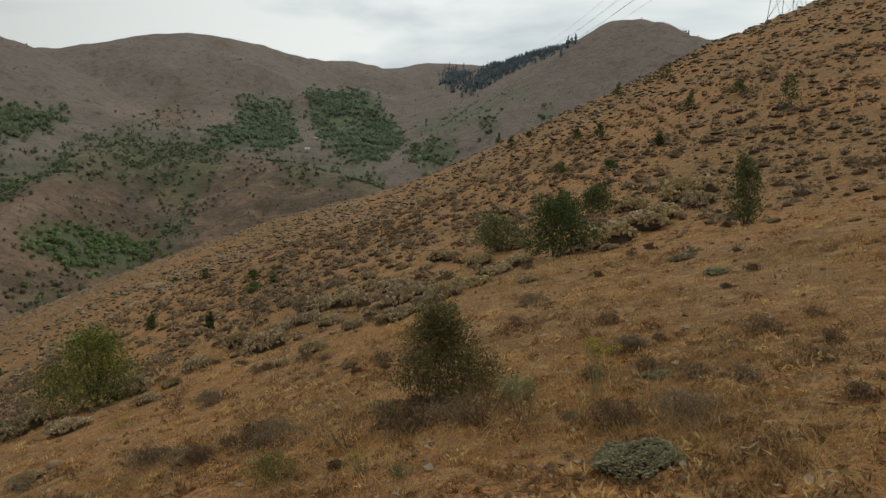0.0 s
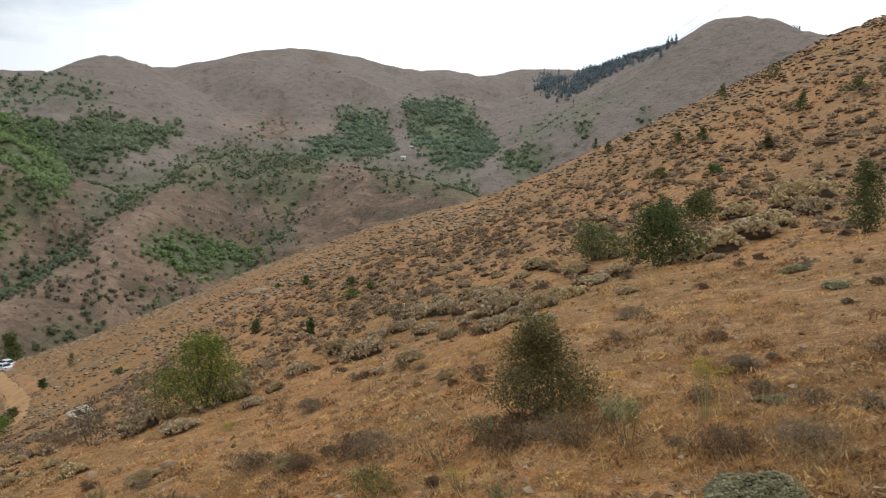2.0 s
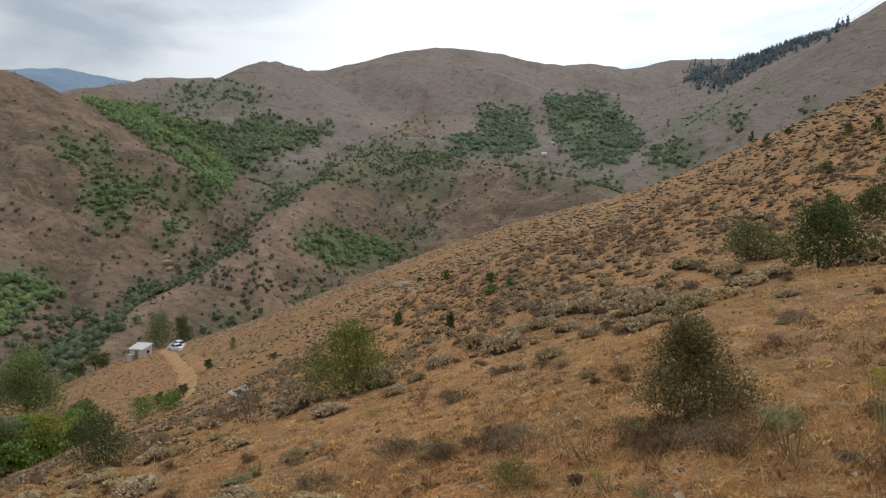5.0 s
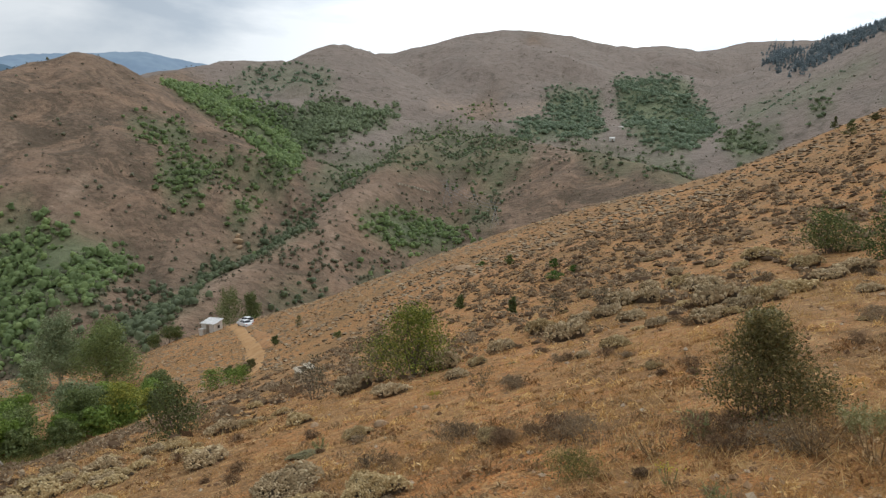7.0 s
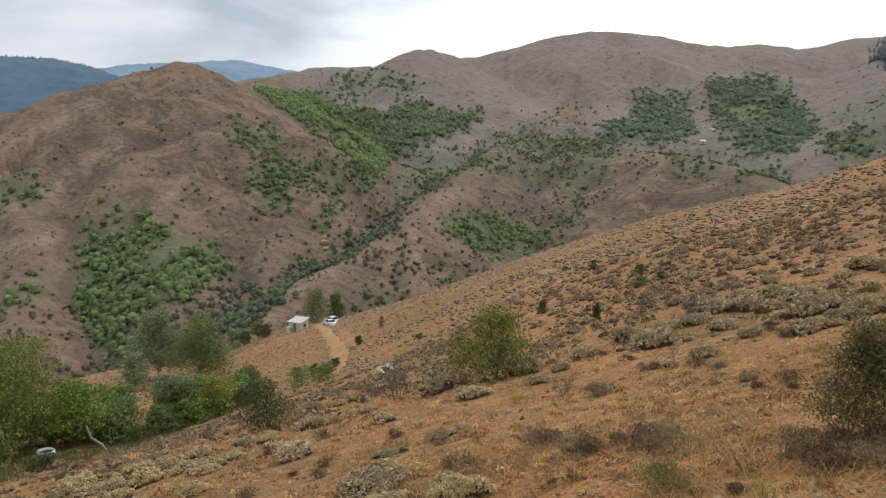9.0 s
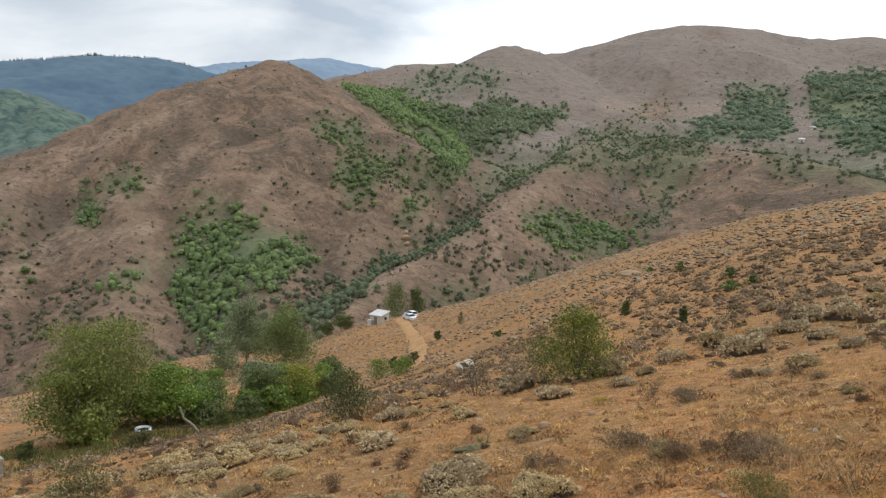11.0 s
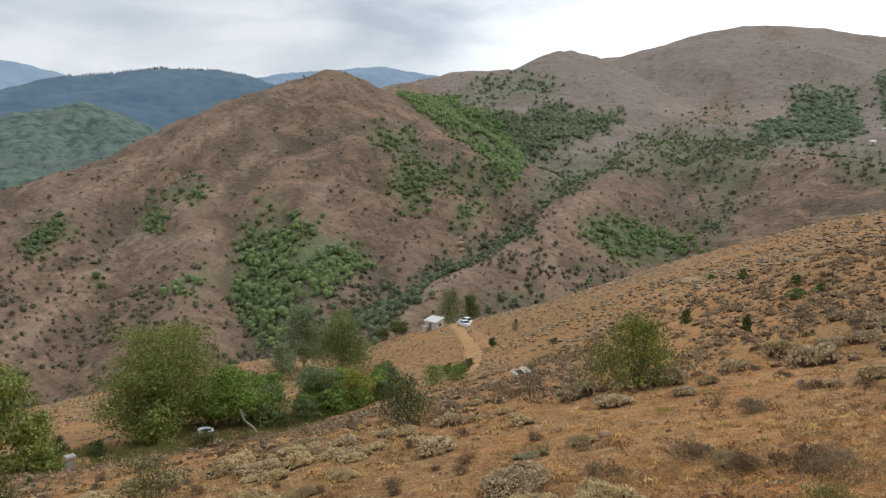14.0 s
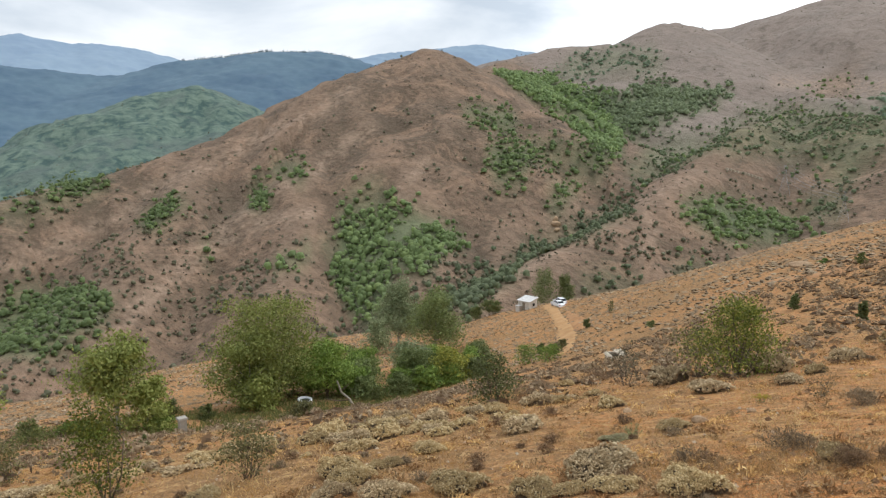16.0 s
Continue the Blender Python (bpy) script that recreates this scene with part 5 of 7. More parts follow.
# ---------------------------------------------------------------- shed, cars, road and other built things
def ribbon(name, line, widths, mat, label, lift, kind="structure", category="road", samples=14):
    """A strip that lies on the ground along a line, thick enough to stand proud of it."""
    pts = []
    for k in range(len(line) - 1):
        p0, p1, p2, p3 = (np.array(line[min(max(k + d, 0), len(line) - 1)], float) for d in (-1, 0, 1, 2))
        for q in np.arange(samples) / samples:
            pts.append(0.5 * (2 * p1 + (p2 - p0) * q + (2 * p0 - 5 * p1 + 4 * p2 - p3) * q ** 2 + (3 * p1 - p0 - 3 * p2 + p3) * q ** 3))
    pts = np.array(pts + [np.array(line[-1], float)])
    t = np.gradient(pts, axis=0)
    t /= np.linalg.norm(t, axis=1)[:, None]
    side = np.stack([t[:, 1], -t[:, 0]], 1)
    w = np.interp(np.linspace(0, 1, len(pts)), np.linspace(0, 1, len(widths)), widths)
    cross = np.linspace(-0.5, 0.5, 9)
    edge = 1 + 0.14 * fbm(pts[:, 0], pts[:, 1], 5.0, 3, 401)
    xy = pts[:, None] + side[:, None] * (w * edge)[:, None, None] * cross[None, :, None]
    z = land(xy[..., 0].ravel(), xy[..., 1].ravel())[0].reshape(xy.shape[:2]) + lift * (1 - 6.5 * np.abs(cross) ** 3)[None]
    n, m = len(pts), len(cross)
    i, j = np.meshgrid(np.arange(m - 1), np.arange(n - 1))
    f = np.stack([j * m + i, j * m + i + 1, (j + 1) * m + i + 1, (j + 1) * m + i], -1).reshape(-1, 4)[:, ::-1]
    v = np.concatenate([xy, z[..., None]], -1).reshape(-1, 3)
    return tagged(part(name, v, f, mat, smooth=True), label, category, kind=kind)


ROAD = [(-112.0, 128.0), (-105.8, 121.6), (-98.0, 113.5), (-90.7, 106.0), (-82.0, 97.0), (-75.9, 90.9), (-70.0, 84.0), (-65.9, 79.6), (-62.0, 74.5), (-58.9, 70.6), (-55.0, 64.5)]
ribbon("road", ROAD, [3.6, 2.7, 2.5, 2.4, 2.8, 2.7, 2.0, 1.2], ROAD_DIRT, "bare ochre dirt road winding up to the shed", 0.20)
BANK = [(-92.0, 110.6), (-86.0, 104.4), (-80.5, 98.6), (-75.0, 92.9), (-70.8, 88.2), (-67.6, 84.4)]
ribbon("cut_bank", BANK, [0.5, 1.6, 2.6, 3.0, 2.4, 0.7], CUT_SOIL, "reddish cut earth bank along the dirt road", 0.16, category="bank")
TRACK = [(-69.0, 53.0), (-58.5, 46.5), (-50.5, 38.0), (-46.0, 30.0), (-44.0, 24.0), (-45.5, 17.5)]
ribbon("track", TRACK, [1.0, 2.0, 2.6, 2.6, 2.4, 1.2], CUT_SOIL, "worn brown track along the edge of the orchard", 0.12, category="track")
SCAR = [(-13.5, 60.0), (-17.5, 61.0), (-22.0, 62.5), (-27.0, 65.5), (-32.0, 70.0)]
ribbon("soil_scar", SCAR, [0.8, 2.6, 3.2, 2.2, 0.8], CUT_SOIL, "reddish bare soil scar across the slope", 0.10, category="soil")


def rounded_shell(profile, half, levels):
    """A car body: the side outline (x, z) given at several half widths, joined across."""
    v, f = [], []
    m = len(profile)
    rows = []
    for y, grow, drop in levels:
        rows.append([(x * grow, y * half, z - drop * max(0, z - 0.75)) for x, z in profile])
    for r in rows:
        v += r
    for j in range(len(rows) - 1):
        for i in range(m):
            a, b = j * m + i, j * m + (i + 1) % m
            f.append((a, b, b + m, a + m))
    for base, flip in ((0, False), ((len(rows) - 1) * m, True)):
        for k in range(1, m - 1, 2):
            q = (base, base + k, base + k + 1, base + min(k + 2, m - 1))
            f.append(q[::-1] if flip else q)
    return v, f


def car(x, y, turn, label, length, height, rear):
    """A parked car: body, cabin glass, bumpers, lamps, mirrors and wheels; its nose points along +x before the turn."""
    e = new("car")
    gz0 = ground_z(x, y) + 0.14
    e.matrix_world = pose(x, y, gz0, 0, 0, turn)
    tagged(e, label, "car", "parked cars")
    s, h = length / 2, height
    body = [(-s, 0.42), (-s * 1.0, 0.78), (-s * 0.93, 0.95), (-s * rear, 1.0), (s * 0.42, 0.98), (s * 0.90, 0.82), (s, 0.66), (s, 0.36), (s * 0.8, 0.24), (-s * 0.85, 0.24)]
    v, f = rounded_shell(body, 0.86, [(-1, 0.97, 0.05), (-0.96, 1.0, 0), (0.96, 1.0, 0), (1, 0.97, 0.05)])
    part("body", v, f, CAR_WHITE, e, "white painted body")
    roof = [(-s * rear * 1.02, 0.96), (-s * (rear - 0.16), h - 0.05), (-s * (rear - 0.30), h), (s * 0.02, h), (s * 0.12, h - 0.05), (s * 0.45, 0.96)]
    glass = [(a * 0.985, min(z, h - 0.06)) for a, z in roof]
    v, f = rounded_shell(glass, 0.80, [(-1, 1, 0.0), (-0.9, 1, 0.0), (0.9, 1, 0.0), (1, 1, 0.0)])
    v = [(a, b * (1 - 0.22 * max(0, z - 0.96) / (h - 0.96)), z) for a, b, z in v]
    part("cabin_glass", v, f, CAR_GLASS, e, "dark tinted windows")
    top = Solid()
    top.box((-s * (rear - 0.24), -0.60, h - 0.07), (s * 0.06, 0.60, h + 0.02), 0.9)
    top.made("roof", CAR_WHITE, e, "white painted roof")
    for side in (-1, 1):
        for a, b in (((-s * rear, 0.97), (-s * (rear - 0.22), h - 0.03)), ((-s * 0.10, 0.97), (-s * 0.12, h - 0.03)), ((s * 0.43, 0.97), (s * 0.06, h - 0.03))):
            Solid().tube([(a[0], side * 0.81, a[1]), (b[0], side * 0.64, b[1])], [0.045, 0.04], 6).made("pillar", CAR_WHITE, e)
        Solid().box((s * 0.34, side * 0.92 - 0.06, 0.98), (s * 0.42, side * 0.92 + 0.06, 1.10), 0.8).made("mirror", CAR_WHITE, e)
        Solid().box((s * 0.93, side * 0.62 - 0.18, 0.62), (s * 0.99, side * 0.62 + 0.18, 0.76)).made("headlight", LAMP_CLEAR, e, "clear headlight")
        Solid().box((-s * 1.005, side * 0.68 - 0.13, 0.68), (-s * 0.97, side * 0.68 + 0.13, 0.90)).made("tail_lamp", LAMP_RED, e, "red tail lamp")
        for q in (-0.62, 0.62):
            w = new("wheel")
            w.parent = e
            w.location = (s * q, side * 0.80, 0.18)
            tyre, rim = Solid(), Solid()
            tyre.tube([(0, -0.10, 0), (0, -0.09, 0), (0, 0.09, 0), (0, 0.10, 0)], [0.22, 0.31, 0.31, 0.22], 18).made("tyre", RUBBER, w, "black tyre", True)
            rim.tube([(0, side * 0.085, 0), (0, side * 0.105, 0), (0, side * 0.106, 0)], [0.20, 0.19, 0.01], 14).made("rim", RIM, w, "metal rim")
    Solid().box((s * 0.97, -0.7, 0.30), (s * 1.03, 0.7, 0.46), 0.95).made("front_bumper", CAR_WHITE, e)
    Solid().box((-s * 1.03, -0.7, 0.30), (-s * 0.97, 0.7, 0.48), 0.95).made("rear_bumper", CAR_WHITE, e)
    return e


car(-103.2, 121.0, 158, "white sedan parked at the top of the dirt road", 4.3, 1.45, 0.66)
car(-106.6, 125.6, 160, "white hatchback parked beside another white car", 4.1, 1.55, 0.86)


def shed(x, y, turn):
    """A small plastered field hut with a single-pitch sheet roof and a lean-to bin by the wall."""
    e = new("shed")
    z = ground_z(x, y)
    e.matrix_world = pose(x, y, z, 0, 0, turn)
    tagged(e, "small whitewashed field shed with a pale sheet-metal roof", "shed")
    w, d, h0, h1, t = 3.6, 3.0, 2.25, 2.9, 0.2
    Solid().box((-w / 2 - 0.1, -d / 2 - 0.1, -1.4), (w / 2 + 0.1, d / 2 + 0.1, 0.0)).made("plinth", CONCRETE, e, "rough concrete plinth")
    Solid().box((-w / 2, -d / 2, 0), (-0.45, -d / 2 + t, h0)).box((0.45, -d / 2, 0), (w / 2, -d / 2 + t, h0)).box((-0.45, -d / 2, 1.9), (0.45, -d / 2 + t, h0)).made("front_wall", PLASTER, e)
    Solid().box((-w / 2, d / 2 - t, 0), (w / 2, d / 2, h1)).made("back_wall", PLASTER, e)
    for sx in (-1, 1):
        xa, xb = sorted((sx * w / 2, sx * (w / 2 - t)))
        Solid().prism([(-d / 2 + t, 0), (d / 2 - t, 0), (d / 2 - t, h1 - 0.05), (-d / 2 + t, h0 + 0.04)], xa, xb).made("side_wall", PLASTER, e)
    roof = Solid()
    n = 18
    for k in range(n):
        a, b = -w / 2 - 0.25 + (w + 0.5) * k / n, -w / 2 - 0.25 + (w + 0.5) * (k + 1) / n
        up = 0.035 if k % 2 else 0.0
        roof.prism([(-d / 2 - 0.3, h0 - 0.06 + up), (d / 2 + 0.25, h1 + 0.02 + up), (d / 2 + 0.25, h1 + 0.06 + up), (-d / 2 - 0.3, h0 - 0.02 + up)], a, b)
    roof.made("roof", SHEET_METAL, e, "pale corrugated sheet roof")
    Solid().box((-0.45, -d / 2 + 0.05, 0), (0.45, -d / 2 + 0.11, 1.9)).made("door", WOOD_POST, e, "grey plank door")
    win = new("window")
    win.parent = e
    win.location = (w / 2, 0.1, 1.35)
    # solid panel, its black stands for the unlit room
    Solid().box((-0.02, -0.4, -0.35), (0.03, 0.4, 0.35)).made("pane", UNLIT_BLACK, win, "near-black panel for the unlit window opening")
    Solid().box((-0.02, -0.48, 0.35), (0.06, 0.48, 0.43)).made("lintel", PLASTER, win)
    Solid().box((-0.02, -0.48, -0.43), (0.09, 0.48, -0.35)).made("window_sill", PLASTER, win)
    Solid().box((-1.75, -d / 2 - 0.95, -0.5), (-0.6, -d / 2 - 0.02, 0.95)).made("lean_to", PLASTER, e, "low plastered bin against the wall")
    Solid().box((-1.85, -d / 2 - 1.05, 0.95), (-0.5, -d / 2 - 0.02, 1.02)).made("lean_to_lid", SHEET_METAL, e)
    return e


shed(-115.0, 123.5, 4)


def cistern(x, y, turn):
    """A broken spring box: low pale walls round a dark hole, with a cracked slab over part of it."""
    e = new("cistern")
    e.matrix_world = pose(x, y, ground_z(x, y) - 0.1, 0, 0, turn) @ Matrix.Diagonal((0.85, 0.85, 0.62, 1))
    tagged(e, "broken pale concrete cistern sunk into the slope", "cistern")
    for lo, hi, name in (((-0.95, -0.65, -0.3), (0.95, -0.45, 0.42), "front_wall"), ((-0.95, 0.45, -0.3), (0.95, 0.65, 0.62), "back_wall"),
                         ((-0.95, -0.45, -0.3), (-0.75, 0.45, 0.5), "side_wall"), ((0.75, -0.45, -0.3), (0.95, 0.45, 0.55), "side_wall")):
        Solid().box(lo, hi, 0.96).made(name, LIMESTONE, e)
    # slab coloured black for the shade down in the hole
    Solid().box((-0.74, -0.44, -0.3), (0.74, 0.44, 0.05)).made("floor_slab", UNLIT_BLACK, e)
    Solid().prism([(0.05, 0.60), (0.75, 0.72), (0.75, 0.80), (0.05, 0.68)], -1.0, 0.7).made("roof_slab", LIMESTONE, e, "cracked leaning roof slab")
    Solid().prism([(-0.75, 0.30), (-0.55, 0.47), (-0.40, 0.45), (-0.65, 0.22)], -1.05, 0.2).made("fallen_slab", LIMESTONE, e)
    return e


cistern(-29.5, 40.9, -35)


def basin(x, y):
    e = stand("water_basin", x, y, "round white-rimmed water basin under the orchard trees", "basin")
    ring, n = Solid(), 24
    outer = [(0.74, -0.3), (0.74, 0.36), (0.64, 0.40), (0.58, 0.1)]
    for k in range(n):
        a = 2 * math.pi * k / n
        ring.v += [(r * math.cos(a) * 1.25, r * math.sin(a), z) for r, z in outer]
    for k in range(n):
        for j in range(3):
            p, q = k * 4 + j, (k + 1) % n * 4 + j
            ring.f.append((p, q, q + 1, p + 1))
    ring.made("rim_wall", CAR_WHITE, e, "white painted wall", True)
    Solid().tube([(0, 0, 0.1), (0, 0, 0.22), (0, 0, 0.221)], [0.58, 0.58, 0.01], 20).made("water", CAR_GLASS, e, "still dark water")
    return e


basin(-64.7, 34.9)
pillar = stand("stone_pillar", -52.1, 17.6, "short grey masonry pillar in the orchard", "pillar")
Solid().box((-0.27, -0.27, -0.3), (0.27, 0.27, 1.1), 0.94).made("shaft", CONCRETE, pillar)
Solid().box((-0.36, -0.36, 1.1), (0.36, 0.36, 1.24), 0.9).made("cap", CONCRETE, pillar)
for x, y, h in ((-62.6, 57.4, 1.5), (-60.8, 59.2, 1.3), (-19.9, 11.2, 0.35)):
    post = stand("fence_post", x, y, "weathered wooden fence post leaning a little", "post", "fence posts")
    Solid().tube([(0, 0, -0.3), (0.04, 0.02, h * 0.5), (0.10, 0.05, h)], [0.06, 0.055, 0.045], 7).made("shaft", WOOD_POST, post, smooth=True)
rail = stand("fallen_rail", -61.6, 58.4, "fallen grey wooden rail leaning on the fence", "rail")
Solid().tube([(-1.6, -1.6, 0.12), (0.1, 0.0, 0.55), (1.5, 1.5, 0.95)], [0.05, 0.05, 0.04], 6).made("pole", WOOD_POST, rail, smooth=True)


def boulder(x, y, width, height, seed, label):
    """A weathered stone: a lumpy shape from a cut sphere."""
    bm = bmesh.new()
    bmesh.ops.create_icosphere(bm, subdivisions=2, radius=0.5)
    for v in bm.verts:
        k = 1 + 0.30 * noise.noise(v.co * 2.2 + Vector((seed, 0, 0))) + 0.12 * noise.noise(v.co * 6 + Vector((0, seed, 0)))
        v.co = Vector((v.co.x * width * k, v.co.y * width * 0.7 * k, v.co.z * height * k * 1.2))
    me = bpy.data.meshes.new("boulder")
    bm.to_mesh(me)
    bm.free()
    me.materials.append(FIELD_STONE)
    ob = new("boulder", me)
    ob.matrix_world = pose(x, y, ground_z(x, y) + height * 0.08, 0, 0, seed * 47)
    return tagged(ob, label, "stone", "stones on the slope")


boulder(-32.8, 78.6, 2.8, 0.8, 1, "pale flat rock slab on the brow of the slope")
boulder(2.35, 9.2, 0.17, 0.07, 2, "small pale flat stone in dry grass")
boulder(3.1, 7.0, 0.16, 0.08, 3, "small pale stone on ochre soil")
boulder(-5.1, 8.9, 0.24, 0.14, 4, "rounded weathered stone on the slope")
boulder(-4.7, 9.6, 0.16, 0.09, 5, "small rounded stone on the slope")
boulder(-7.0, 9.9, 0.2, 0.1, 6, "weathered stone beside a cushion plant")
boulder(4.9, 30.5, 0.35, 0.18, 7, "pale stone below a shrub")
boulder(-1.2, 33.0, 0.4, 0.2, 8, "pale stone on the ochre slope")
boulder(1.2, 38.0, 0.5, 0.22, 9, "pale flat stone on the ochre slope")


def pylon(x, y, turn, base, height, label, sink=0.3):
    """A lattice power pylon: four legs, cross bracing and three pairs of arms."""
    e = stand("power_pylon", x, y, label, "pylon", "power pylons", sink, turn)
    waist, r = 0.62 * height, 0.022 + height * 0.0010
    half = lambda z: base / 2 * (1 - 0.80 * z / waist) if z < waist else base / 2 * (0.20 - 0.10 * (z - waist) / (height - waist))
    levels = [0, 0.17 * height, 0.31 * height, 0.43 * height, 0.53 * height, waist, 0.74 * height, 0.87 * height, height]
    corners = ((-1, -1), (1, -1), (1, 1), (-1, 1))
    for cx, cy in corners:
        Solid().tube([(cx * half(z), cy * half(z), z) for z in (0, waist, height)], [r, r * 0.9, r * 0.6], 4).made("leg", STEEL, e)
    for za, zb in zip(levels, levels[1:]):
        for k in range(4):
            (ax, ay), (bx, by) = corners[k], corners[(k + 1) % 4]
            a0, b0 = (ax * half(za), ay * half(za), za), (bx * half(za), by * half(za), za)
            a1, b1 = (ax * half(zb), ay * half(zb), zb), (bx * half(zb), by * half(zb), zb)
            for start, end in ((a0, b1), (b0, a1), (a1, b1)):
                Solid().tube([start, end], [r * 0.55] * 2, 4).made("brace", STEEL, e)
    tips = []
    for z in (0.70 * height, 0.83 * height, 0.95 * height):
        for side in (-1, 1):
            reach = side * base * 0.62
            arm = Solid().tube([(side * half(z), 0, z + 0.05 * height), (reach, 0, z)], [r * 0.6] * 2, 4).tube([(side * half(z), 0, z - 0.01 * height), (reach, 0, z)], [r * 0.6] * 2, 4)
            arm.made("cross_arm", STEEL, e)
            Solid().tube([(reach, 0, z), (reach, 0, z - 0.05 * height)], [r * 0.9] * 2, 6).made("insulator", CAR_GLASS, e, "dark insulator string")
            tips.append(e.matrix_world @ Vector((reach, 0, z - 0.05 * height)))
    return tips


def cable(a, b, sag, radius):
    pts = [tuple(a.lerp(b, q) - Vector((0, 0, sag * 4 * q * (1 - q)))) for q in np.linspace(0, 1, 25)]
    ob = Solid().tube(pts, [radius] * 25, 4).made("power_cable", CABLE, None)
    return tagged(ob, "thin grey power cable hanging between pylons", "cable", "power cables")


near_tips = pylon(44.0, 92.5, 35, 3.4, 24.0, "steel lattice pylon on the brow of the slope")
far_end = spot(6.5, 9.3, 1180)
for k, tip in enumerate(near_tips):
    cable(tip, Vector(far_end) + Vector(((k % 2) * 14 - 7, 0, 6 + 7 * (k // 2))), 14.0, 0.035)
low_tips = pylon(-199.5, 448.0, 20, 7.5, 19.0, "steel lattice pylon standing on the far spur")
next_tips = pylon(-143.5, 392.0, 20, 5.5, 16.0, "pale steel lattice pylon lower on the far spur")
for a, b in zip(low_tips, next_tips):
    cable(a, b, 2.0, 0.05)


# ---------------------------------------------------------------- terraces, huts and rock on the far spur
def terrace(line, height, seed):
    """A low dry-stone retaining wall along a line, every stone course uneven."""
    rng = np.random.default_rng(seed)
    s = Solid()
    pts = []
    for (ax, ay), (bx, by) in zip(line, line[1:]):
        steps = max(2, int(math.hypot(bx - ax, by - ay) / 2.2))
        pts += [(ax + (bx - ax) * q / steps, ay + (by - ay) * q / steps) for q in range(steps)]
    for (ax, ay), (bx, by) in zip(pts, pts[1:]):
        mx, my = (ax + bx) / 2, (ay + by) / 2
        z = ground_z(mx, my)
        w = 1.25 + rng.uniform(-0.1, 0.25)
        s.box((mx - w, my - 0.5 - rng.uniform(0, 0.3), z - 1.0), (mx + w, my + 0.5, z + height * rng.uniform(0.55, 1.15)), 0.93)
    ob = s.made("terrace_wall", LIMESTONE, None)
    return tagged(ob, "pale dry-stone terrace wall on the far spur", "wall", "terrace walls")


for k, (line, tall) in enumerate([([(-305, 543), (-287, 547), (-265, 544)], 1.3), ([(-292, 532), (-270, 522), (-252, 511)], 1.2), ([(-226, 422), (-218, 434), (-210, 445)], 0.8)]):
    terrace(line, tall, 800 + k)


def hut(x, y, turn, width, label, wall_mat):
    e = stand("hut", x, y, label, "hut", "far huts", 0.3, turn)
    w, d = width, width * 0.7
    Solid().box((-w / 2, -d / 2, 0), (w / 2, d / 2, 2.7)).made("wall", wall_mat, e)
    Solid().prism([(-d / 2 - 0.3, 2.62), (0, 3.6), (d / 2 + 0.3, 2.62), (d / 2 + 0.3, 2.76), (0, 3.75), (-d / 2 - 0.3, 2.76)], -w / 2 - 0.3, w / 2 + 0.3).made("roof", SHEET_METAL, e)
    Solid().box((-0.5, -d / 2 - 0.04, 0), (0.5, -d / 2 + 0.02, 2.0)).made("door", WOOD_POST, e)
    return e


hut(-126.0, 652.0, 20, 4.5, "tiny white hut on the far wooded spur", PLASTER)
hut(-136.0, 752.0, -15, 6.0, "small brown farm hut below the mountain", CUT_SOIL)
for k, (x, y, w, h) in enumerate([(-260, 301.5, 6.0, 3.5), (-257, 299, 4.0, 2.5), (-262.5, 304.5, 4.0, 3.0)]):
    boulder(x, y, w, h, 20 + k, "pale rock outcrop in the ravine")


